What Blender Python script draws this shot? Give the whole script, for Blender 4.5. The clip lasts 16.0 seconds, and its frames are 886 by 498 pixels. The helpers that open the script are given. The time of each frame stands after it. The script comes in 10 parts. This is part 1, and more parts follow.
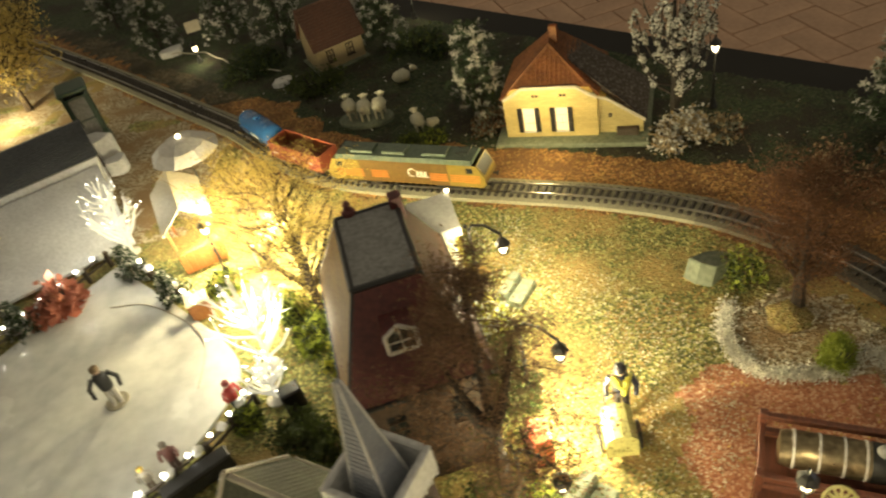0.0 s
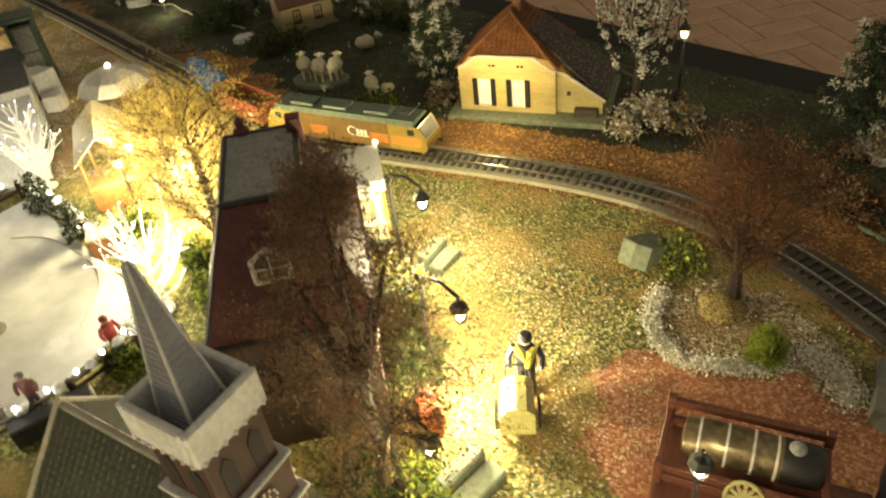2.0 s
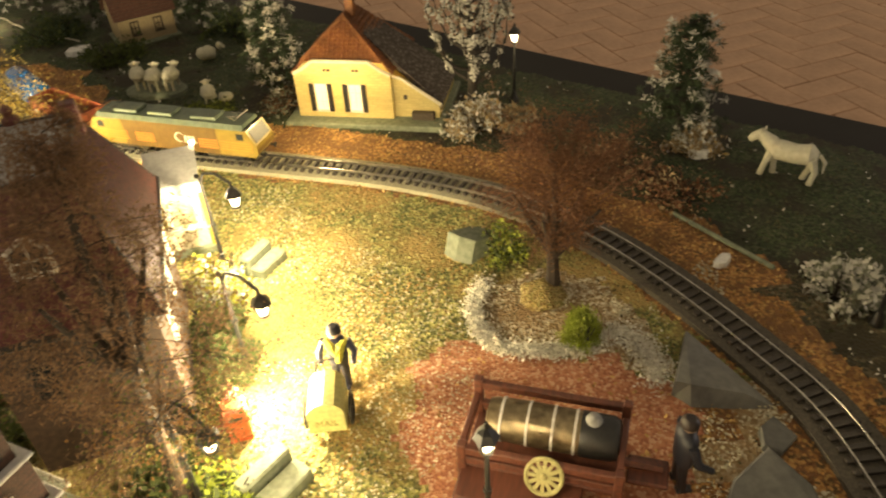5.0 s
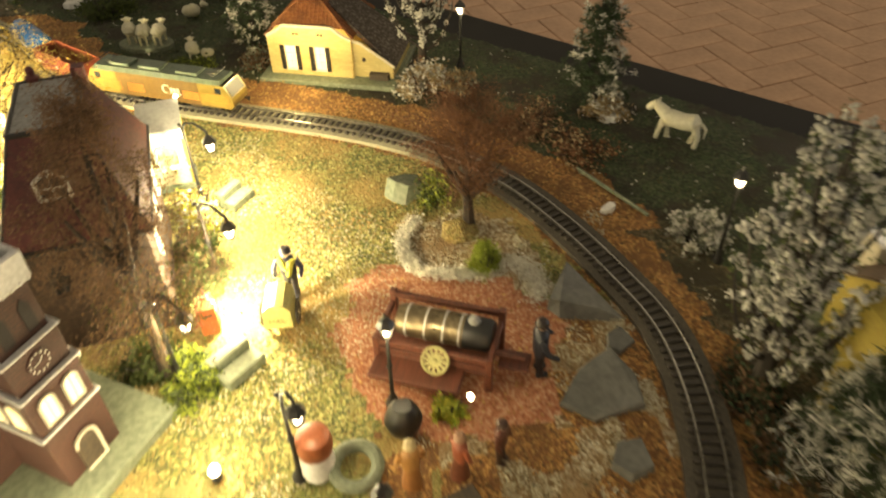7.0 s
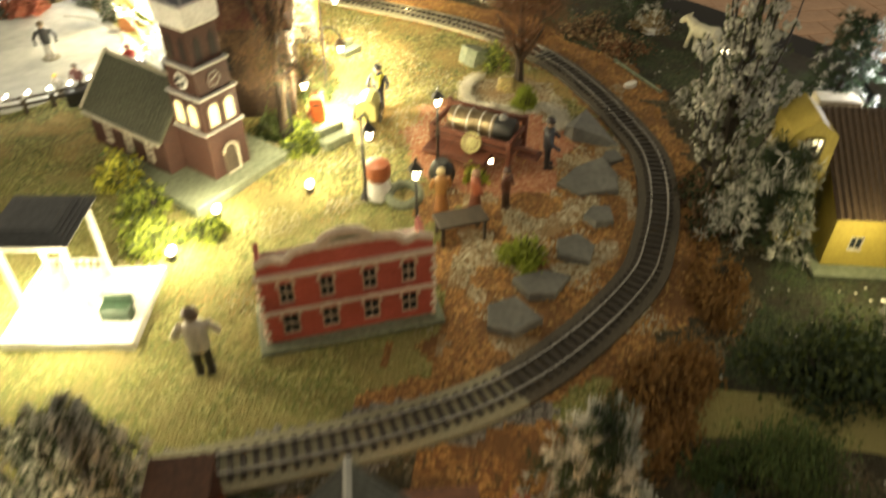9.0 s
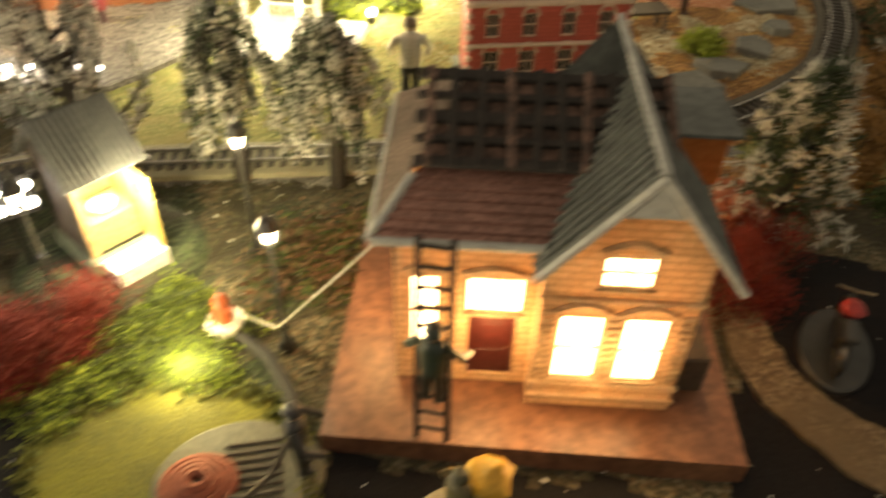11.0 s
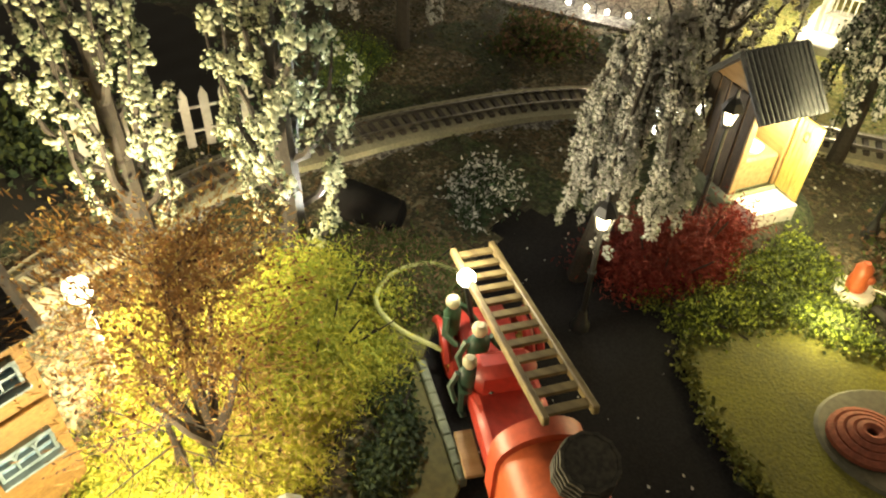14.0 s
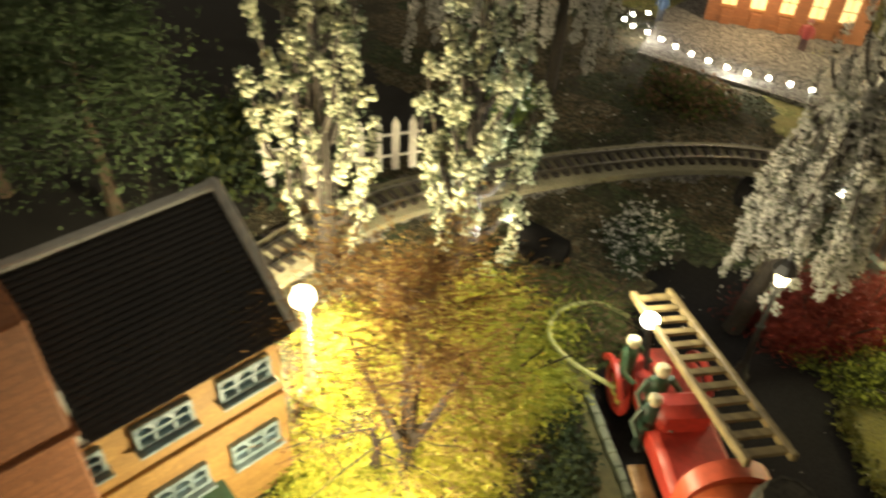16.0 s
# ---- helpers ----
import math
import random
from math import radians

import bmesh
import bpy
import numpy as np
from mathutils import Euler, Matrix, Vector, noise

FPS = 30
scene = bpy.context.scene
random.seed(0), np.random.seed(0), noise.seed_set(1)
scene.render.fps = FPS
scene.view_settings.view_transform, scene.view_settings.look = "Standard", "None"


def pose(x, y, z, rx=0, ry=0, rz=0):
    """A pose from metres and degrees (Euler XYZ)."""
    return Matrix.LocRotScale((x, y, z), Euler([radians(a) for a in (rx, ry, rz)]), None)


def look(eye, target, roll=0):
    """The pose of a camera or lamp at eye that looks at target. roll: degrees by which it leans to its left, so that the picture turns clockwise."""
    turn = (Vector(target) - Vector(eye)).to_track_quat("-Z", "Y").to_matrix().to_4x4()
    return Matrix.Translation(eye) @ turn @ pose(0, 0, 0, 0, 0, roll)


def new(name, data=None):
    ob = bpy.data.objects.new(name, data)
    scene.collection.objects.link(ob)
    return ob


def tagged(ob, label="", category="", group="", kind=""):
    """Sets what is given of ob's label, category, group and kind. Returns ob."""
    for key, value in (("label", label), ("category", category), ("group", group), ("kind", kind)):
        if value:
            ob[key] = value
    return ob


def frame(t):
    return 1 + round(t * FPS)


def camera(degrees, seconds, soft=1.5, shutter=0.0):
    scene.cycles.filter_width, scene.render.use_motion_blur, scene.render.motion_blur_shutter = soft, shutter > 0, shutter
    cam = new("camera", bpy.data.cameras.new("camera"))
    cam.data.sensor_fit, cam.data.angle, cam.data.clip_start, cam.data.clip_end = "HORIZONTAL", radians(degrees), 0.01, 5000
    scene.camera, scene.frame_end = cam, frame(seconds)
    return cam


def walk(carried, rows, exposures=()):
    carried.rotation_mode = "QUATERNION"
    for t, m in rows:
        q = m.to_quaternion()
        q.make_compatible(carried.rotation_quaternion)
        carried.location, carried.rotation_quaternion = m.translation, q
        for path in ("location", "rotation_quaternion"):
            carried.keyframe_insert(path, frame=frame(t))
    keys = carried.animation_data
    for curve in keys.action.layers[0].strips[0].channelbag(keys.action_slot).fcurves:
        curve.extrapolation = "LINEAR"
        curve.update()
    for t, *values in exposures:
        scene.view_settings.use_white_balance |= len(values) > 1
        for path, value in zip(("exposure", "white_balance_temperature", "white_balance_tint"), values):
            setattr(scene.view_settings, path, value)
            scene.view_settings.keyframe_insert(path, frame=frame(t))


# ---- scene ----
cam = camera(61.8, 16.0, soft=2.1, shutter=0.9)
PATH = [
    (0, (0.2487, 0.1569, 0.5132), (0.1709, 0.6116, 0.1296), -14.36),
    (0.5, (0.2657, 0.1633, 0.4890), (0.1971, 0.6228, 0.1094), -12.55),
    (1, (0.2788, 0.1680, 0.4685), (0.2103, 0.6308, 0.0928), -11.19),
    (1.5, (0.2914, 0.1729, 0.4451), (0.2223, 0.6385, 0.0730), -9.27),
    (2, (0.3008, 0.1664, 0.4286), (0.2317, 0.6306, 0.0547), -7.60),
    (2.5, (0.3142, 0.1645, 0.4122), (0.2400, 0.6323, 0.0439), -6.66),
    (3, (0.3258, 0.1657, 0.3931), (0.2664, 0.6318, 0.0201), -4.99),
    (3.5, (0.3307, 0.1585, 0.3800), (0.2863, 0.6334, 0.0161), -3.65),
    (4, (0.3366, 0.1560, 0.3824), (0.3045, 0.6370, 0.0252), -3.64),
    (4.5, (0.3521, 0.1601, 0.3816), (0.3448, 0.6402, 0.0218), -3.33),
    (5, (0.3633, 0.1604, 0.3915), (0.3757, 0.6402, 0.0314), -3.84),
    (5.2, (0.3676, 0.1624, 0.3904), (0.3831, 0.6400, 0.0275), -3.88),
    (7.3, (0.4210, -0.0040, 0.4810), (0.4394, 0.4491, 0.0881), -1.43),
    (7.5, (0.4270, -0.0358, 0.4864), (0.4476, 0.4232, 0.1005), -2.02),
    (8, (0.4571, -0.1027, 0.4924), (0.4790, 0.3400, 0.0880), 2.70),
    (8.2, (0.4757, -0.1381, 0.4910), (0.4614, 0.3098, 0.0920), 0.08),
    (10.3, (0.4757, -0.4095, 0.3413), (0.3910, 0.0490, -0.0363), 1.88),
    (10.5, (0.4582, -0.4223, 0.3311), (0.3694, 0.0317, -0.0510), 2.14),
    (11, (0.4190, -0.4483, 0.3223), (0.3036, -0.0118, -0.0728), 1.80),
    (11.5, (0.3740, -0.4847, 0.3157), (0.2201, -0.0638, -0.0833), 1.52),
    (12, (0.3399, -0.5160, 0.3144), (0.1417, -0.1105, -0.0810), 0.82),
    (12.5, (0.3107, -0.5442, 0.3094), (0.0826, -0.1535, -0.0847), 1.20),
    (13, (0.2727, -0.5714, 0.2977), (0.0138, -0.2042, -0.1000), 2.68),
    (13.5, (0.2472, -0.5814, 0.2880), (-0.0414, -0.2357, -0.1085), 2.55),
    (14, (0.2440, -0.5849, 0.2933), (-0.0490, -0.2417, -0.1020), 2.50),
    (14.5, (0.2395, -0.5873, 0.2968), (-0.0570, -0.2421, -0.0943), 2.84),
    (15, (0.2315, -0.5981, 0.3004), (-0.0770, -0.2574, -0.0852), 3.18),
    (15.5, (0.2231, -0.6199, 0.3039), (-0.1002, -0.2882, -0.0775), 3.57),
    (16, (0.2143, -0.6441, 0.3079), (-0.1270, -0.3245, -0.0680), 3.55),
]
EXPOSURES = [(0.0, 0.62, 6500, 10), (3.0, 0.68, 6650, 10.5), (4.5, 0.92, 6800, 12), (5.0, 1.08, 7000, 18), (5.2, 1.15, 6950, 17), (7.3, 1.28, 6700, 12), (8.0, 1.24, 6450, 9), (8.2, 1.2, 6450, 9), (10.3, 1.55, 6550, 12),
             (11.0, 1.35, 6700, 14), (11.5, 1.26, 6850, 18), (12.5, 1.20, 6450, 9.5), (13.0, 1.02, 6500, 10), (13.5, 0.60, 6500, 10), (16.0, 0.46, 6500, 10)]
walk(cam, [(t, look(eye, target, roll)) for t, eye, target, roll in PATH], EXPOSURES)

# ---- the room's dim warm light, from the ceiling of the hall ----
world = bpy.data.worlds.new("hall_light")
scene.world = world
world.use_nodes = True
bg = world.node_tree.nodes["Background"]
bg.inputs[0].default_value = (1.0, 0.86, 0.60, 1)
bg.inputs[1].default_value = 0.185


def lamp_light(name, xyz, watts, col=(1.0, 0.85, 0.48), r=0.004):
    d = bpy.data.lights.new(name, "POINT")
    d.energy, d.color, d.shadow_soft_size = watts, col, r
    ob = new(name, d)
    ob.location = xyz
    return ob


def spot_light(name, xyz, target, watts, angle=90, col=(1.0, 0.95, 0.8), r=0.006):
    d = bpy.data.lights.new(name, "SPOT")
    d.energy, d.color, d.shadow_soft_size, d.spot_size, d.spot_blend = watts, col, r, radians(angle), 0.5
    ob = new(name, d)
    ob.matrix_world = look(xyz, target)
    return ob


# ---- geometry ----
class Geo:
    """Collects vertices and faces, with a current pose."""

    def __init__(self):
        self.v, self.f, self.mi, self.m, self.slot = [], [], [], Matrix(), 0

    def add(self, verts, faces):
        n = len(self.v)
        self.v += [tuple(self.m @ Vector(p)) for p in verts]
        self.f += [tuple(i + n for i in q) for q in faces]
        self.mi += [self.slot] * len(faces)
        return self

    def box(self, c, s, b=0.0, m=None):
        """A box with centre c, size s and bevelled edges."""
        hx, hy, hz = s[0] / 2, s[1] / 2, s[2] / 2
        b = min(b, hx * 0.9, hy * 0.9, hz * 0.9)
        if b <= 0:
            vs = [(x, y, z) for x in (-hx, hx) for y in (-hy, hy) for z in (-hz, hz)]
            fs = [(0, 1, 3, 2), (4, 6, 7, 5), (0, 4, 5, 1), (2, 3, 7, 6), (0, 2, 6, 4), (1, 5, 7, 3)]
        else:
            key, vs, fs = {}, [], []
            for sx in (-1, 1):
                for sy in (-1, 1):
                    for sz in (-1, 1):
                        for a in range(3):
                            d = [b, b, b]
                            d[a] = 0
                            key[sx, sy, sz, a] = len(vs)
                            vs.append((sx * (hx - d[0]), sy * (hy - d[1]), sz * (hz - d[2])))
                        fs.append(tuple(key[sx, sy, sz, a] for a in range(3)))
            for a in range(3):
                u, w = [(1, 2), (0, 2), (0, 1)][a]
                for s1 in (-1, 1):
                    q = []
                    for su, sw in ((-1, -1), (1, -1), (1, 1), (-1, 1)):
                        g = [0, 0, 0]
                        g[a], g[u], g[w] = s1, su, sw
                        q.append(key[g[0], g[1], g[2], a])
                    fs.append(tuple(q))
                for su in (-1, 1):
                    for sw in (-1, 1):
                        lo, hi = [0, 0, 0], [0, 0, 0]
                        lo[a], hi[a] = -1, 1
                        lo[u] = hi[u] = su
                        lo[w] = hi[w] = sw
                        fs.append((key[(*lo, u)], key[(*hi, u)], key[(*hi, w)], key[(*lo, w)]))
        t = Matrix.Translation(c) @ (m or Matrix())
        return self.add([t @ Vector(p) for p in vs], fs)

    def tube(self, pts, rs, seg=8, closed=False, caps=True):
        """A round tube along pts, with a radius or one for each point."""
        pts = [Vector(p) for p in pts]
        rs = rs if isinstance(rs, (list, tuple)) else [rs] * len(pts)
        vs, fs, n = [], [], len(pts)
        side = None
        for i, p in enumerate(pts):
            a, b = (pts[i - 1], pts[(i + 1) % n]) if closed else (pts[max(i - 1, 0)], pts[min(i + 1, n - 1)])
            d = (b - a).normalized()
            if side is None or abs(side.dot(d)) > 0.97:
                side = d.cross(Vector((0.31, 0.17, 0.93))).normalized()
                if side.length < 0.1:
                    side = d.cross(Vector((1, 0, 0))).normalized()
            side = (side - d * side.dot(d)).normalized()
            up = d.cross(side)
            for k in range(seg):
                w = 2 * math.pi * k / seg
                vs.append(p + (side * math.cos(w) + up * math.sin(w)) * rs[i])
        for i in range(n if closed else n - 1):
            j = (i + 1) % n
            for k in range(seg):
                l = (k + 1) % seg
                fs.append((i * seg + k, i * seg + l, j * seg + l, j * seg + k))
        if caps and not closed:
            fs += [tuple(range(seg))[::-1], tuple((n - 1) * seg + k for k in range(seg))]
        return self.add(vs, fs)

    def lathe(self, prof, c=(0, 0, 0), seg=16, sx=1, sy=1):
        """A turned body: prof is a row of (radius, height)."""
        vs = [(c[0] + r * math.cos(2 * math.pi * k / seg) * sx, c[1] + r * math.sin(2 * math.pi * k / seg) * sy, c[2] + z) for r, z in prof for k in range(seg)]
        fs = [(i * seg + k, i * seg + (k + 1) % seg, (i + 1) * seg + (k + 1) % seg, (i + 1) * seg + k) for i in range(len(prof) - 1) for k in range(seg)]
        fs += [tuple(range(seg))[::-1], tuple((len(prof) - 1) * seg + k for k in range(seg))]
        return self.add(vs, fs)

    def prism(self, poly, lo, hi, axis="z"):
        """A plane outline pushed from lo to hi along an axis."""
        def at(p, h):
            return {"z": (p[0], p[1], h), "y": (p[0], h, p[1]), "x": (h, p[0], p[1])}[axis]
        n = len(poly)
        vs = [at(p, lo) for p in poly] + [at(p, hi) for p in poly]
        fs = [tuple(range(n))[::-1], tuple(range(n, 2 * n))] + [(i, (i + 1) % n, n + (i + 1) % n, n + i) for i in range(n)]
        return self.add(vs, fs)

    def slab(self, quad, thick):
        """A flat board on four corners, with a thickness below them."""
        q = [Vector(p) for p in quad]
        nrm = (q[1] - q[0]).cross(q[3] - q[0]).normalized()
        vs = q + [p - nrm * thick for p in q]
        return self.add(vs, [(0, 1, 2, 3), (7, 6, 5, 4), (0, 4, 5, 1), (1, 5, 6, 2), (2, 6, 7, 3), (3, 7, 4, 0)])

    def ball(self, c, r, seg=12, rings=8, sz=1.0):
        return self.lathe([(max(r * math.sin(math.pi * i / rings), r * 0.02), -r * sz * math.cos(math.pi * i / rings)) for i in range(rings + 1)], c, seg)

    def blob(self, c, r, seed, rough=0.25, seg=12, rings=8, flat=1.0):
        """An uneven lump."""
        n0 = len(self.v)
        self.ball((0, 0, 0), 1.0, seg, rings)
        inv = self.m.inverted()
        for i in range(n0, len(self.v)):
            p = inv @ Vector(self.v[i])
            k = 1 + rough * noise.noise(p * 1.6 + Vector((seed * 3.1, seed, 0))) * 1.6
            q = Vector((p.x * k * r, p.y * k * r, p.z * k * r * flat)) + Vector(c)
            self.v[i] = tuple(self.m @ q)
        return self

    def mesh(self, name, mats, smooth=False):
        me = bpy.data.meshes.new(name)
        me.from_pydata(self.v, [], self.f)
        bmm = bmesh.new()
        bmm.from_mesh(me)
        bmesh.ops.recalc_face_normals(bmm, faces=bmm.faces)
        bmm.to_mesh(me)
        bmm.free()
        for mt in mats if isinstance(mats, (list, tuple)) else [mats]:
            me.materials.append(mt)
        me.polygons.foreach_set("material_index", self.mi)
        if smooth:
            me.polygons.foreach_set("use_smooth", [True] * len(me.polygons))
            me.set_sharp_from_angle(angle=radians(40))
        return me


def part(name, geo, material, parent=None, label="", smooth=False):
    ob = new(name, geo.mesh(name, material, smooth) if isinstance(geo, Geo) else geo)
    if not isinstance(geo, Geo):
        ob.data.materials.append(material)
    if parent:
        ob.parent = parent
    if label:
        ob["label"] = label
    return ob


def thing(name, label, category, m=None, group="", kind=""):
    ob = new(name)
    ob.empty_display_size = 0.01
    if m is not None:
        ob.matrix_world = m
    return tagged(ob, label, category, group, kind)


def solid(name, geo, material, label, category="", m=None, group="", kind="", smooth=False):
    ob = new(name, geo.mesh(name, material, smooth) if isinstance(geo, Geo) else geo)
    if not isinstance(geo, Geo):
        ob.data.materials.append(material)
    if m is not None:
        ob.matrix_world = m
    return tagged(ob, label, category, group, kind)


def flakes(name, centres, size, tilt=1.0, lengthen=1.6, seed=0, axis=None, stray=0.35):
    """Small loose four-cornered leaves round the centres, as one mesh."""
    rng = np.random.default_rng(seed)
    c = np.asarray(centres, float)
    n = len(c)
    d = rng.normal(size=(n, 3)) if axis is None else np.asarray(axis, float) + stray * rng.normal(size=(n, 3))
    d[:, 2] *= tilt
    d /= np.linalg.norm(d, axis=1)[:, None] + 1e-9
    e = rng.normal(size=(n, 3))
    e[:, 2] *= tilt
    e -= d * (e * d).sum(1)[:, None]
    e /= np.linalg.norm(e, axis=1)[:, None] + 1e-9
    s = size * rng.uniform(0.55, 1.3, (n, 1))
    d, e = d * s * lengthen / 2, e * s / 2
    v = np.stack([c - d, c + e * 0.9 + 0.1 * d, c + d, c - e * 0.9 + 0.1 * d], 1).reshape(-1, 3)
    me = bpy.data.meshes.new(name)
    me.vertices.add(4 * n)
    me.vertices.foreach_set("co", v.ravel())
    me.loops.add(4 * n)
    me.loops.foreach_set("vertex_index", np.arange(4 * n))
    me.polygons.add(n)
    me.polygons.foreach_set("loop_start", np.arange(0, 4 * n, 4))
    me.polygons.foreach_set("loop_total", np.full(n, 4))
    me.update(calc_edges=True)
    return me


# ---- materials ----
def mat(name, c1, c2=None, rough=0.6, metal=0.0, scale=300.0, bump=0.25, dist=0.0006, big=18.0, vary=0.25, island=0.0, rand=0.0,
        glow=0.0, glow_col=None, sheer=0.0, clear=0.0, stretch=(1, 1, 1), ramp=(0.35, 0.65)):
    """A surface: two colours mixed by fine grain, broad stains, bump, gloss, and its own light or translucency."""
    mt = bpy.data.materials.new(name)
    mt.use_nodes = True
    nt = mt.node_tree
    N, L = nt.nodes.new, nt.links.new
    bs = nt.nodes["Principled BSDF"]
    c2 = c2 or tuple(v * 0.7 for v in c1)
    tc, mp = N("ShaderNodeTexCoord"), N("ShaderNodeMapping")
    mp.inputs["Scale"].default_value = stretch
    L(tc.outputs["Object"], mp.inputs[0])
    n1, n2, rp, mx, mul = N("ShaderNodeTexNoise"), N("ShaderNodeTexNoise"), N("ShaderNodeValToRGB"), N("ShaderNodeMix"), N("ShaderNodeMix")
    n1.inputs["Scale"].default_value, n1.inputs["Detail"].default_value = scale, 4
    n2.inputs["Scale"].default_value, n2.inputs["Detail"].default_value = big, 5
    L(mp.outputs[0], n1.inputs["Vector"]), L(mp.outputs[0], n2.inputs["Vector"])
    rp.color_ramp.elements[0].position, rp.color_ramp.elements[1].position = ramp
    L(n1.outputs[0], rp.inputs[0])
    mx.data_type = mul.data_type = "RGBA"
    mx.inputs[6].default_value, mx.inputs[7].default_value = (*c1, 1), (*c2, 1)
    fac = rp.outputs[0]
    if island or rand:
        src = N("ShaderNodeNewGeometry").outputs["Random Per Island"] if island else N("ShaderNodeObjectInfo").outputs["Random"]
        mi = N("ShaderNodeMix")
        mi.inputs[0].default_value = island or rand
        L(rp.outputs[0], mi.inputs[2]), L(src, mi.inputs[3])
        fac = mi.outputs[0]
    L(fac, mx.inputs[0])
    mul.blend_type = "MULTIPLY"
    mul.inputs[0].default_value = vary
    r2 = N("ShaderNodeValToRGB")
    r2.color_ramp.elements[0].position, r2.color_ramp.elements[1].position = 0.3, 0.7
    L(n2.outputs[0], r2.inputs[0])
    L(mx.outputs[2], mul.inputs[6]), L(r2.outputs[0], mul.inputs[7])
    L(mul.outputs[2], bs.inputs["Base Color"])
    rr = N("ShaderNodeMapRange")
    rr.inputs[3].default_value, rr.inputs[4].default_value = max(rough - 0.12, 0.03), min(rough + 0.15, 1)
    L(n2.outputs[0], rr.inputs[0]), L(rr.outputs[0], bs.inputs["Roughness"])
    bs.inputs["Metallic"].default_value = metal
    bs.inputs["Coat Weight"].default_value = clear
    if bump:
        bp = N("ShaderNodeBump")
        bp.inputs["Strength"].default_value, bp.inputs["Distance"].default_value = bump, dist
        L(n1.outputs[0], bp.inputs["Height"]), L(bp.outputs[0], bs.inputs["Normal"])
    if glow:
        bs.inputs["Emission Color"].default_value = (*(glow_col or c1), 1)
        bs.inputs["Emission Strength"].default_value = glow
    if sheer:
        tr, ms = N("ShaderNodeBsdfTranslucent"), N("ShaderNodeMixShader")
        L(mul.outputs[2], tr.inputs[0])
        ms.inputs[0].default_value = sheer
        L(bs.outputs[0], ms.inputs[1]), L(tr.outputs[0], ms.inputs[2])
        L(ms.outputs[0], nt.nodes["Material Output"].inputs[0])
    return mt


def grain(name, cols, cell=420.0, bump=0.9, dist=0.0015, patch=None, patch_scale=14.0, rough=0.95):
    """Loose model-railway scatter: each grain takes a colour of its own; patches thin into a second colour."""
    mt = bpy.data.materials.new(name)
    mt.use_nodes = True
    nt = mt.node_tree
    N, L = nt.nodes.new, nt.links.new
    bs = nt.nodes["Principled BSDF"]
    tc, vo, rp = N("ShaderNodeTexCoord"), N("ShaderNodeTexVoronoi"), N("ShaderNodeValToRGB")
    vo.inputs["Scale"].default_value = cell
    L(tc.outputs["Object"], vo.inputs["Vector"])
    sp = N("ShaderNodeSeparateColor")
    L(vo.outputs["Color"], sp.inputs[0]), L(sp.outputs[0], rp.inputs[0])
    el = rp.color_ramp.elements
    for i, c in enumerate(cols):
        e = el[i] if i < 2 else el.new(0.5)
        e.position = i / len(cols)
    for i, c in enumerate(cols):
        el[i].color = (*c, 1)
    rp.color_ramp.interpolation = "CONSTANT"
    out = rp.outputs[0]
    if patch:
        nz, r2, mx = N("ShaderNodeTexNoise"), N("ShaderNodeValToRGB"), N("ShaderNodeMix")
        nz.inputs["Scale"].default_value, nz.inputs["Detail"].default_value, nz.inputs["Roughness"].default_value = patch_scale, 8, 0.65
        L(tc.outputs["Object"], nz.inputs["Vector"]), L(nz.outputs[0], r2.inputs[0])
        r2.color_ramp.elements[0].position, r2.color_ramp.elements[1].position = 0.47, 0.6
        mx.data_type = "RGBA"
        mx.inputs[7].default_value = (*patch, 1)
        L(r2.outputs[0], mx.inputs[0]), L(out, mx.inputs[6])
        out = mx.outputs[2]
    L(out, bs.inputs["Base Color"])
    bs.inputs["Roughness"].default_value = rough
    bp = N("ShaderNodeBump")
    bp.inputs["Strength"].default_value, bp.inputs["Distance"].default_value = bump, dist
    L(vo.outputs["Distance"], bp.inputs["Height"]), L(bp.outputs[0], bs.inputs["Normal"])
    return mt


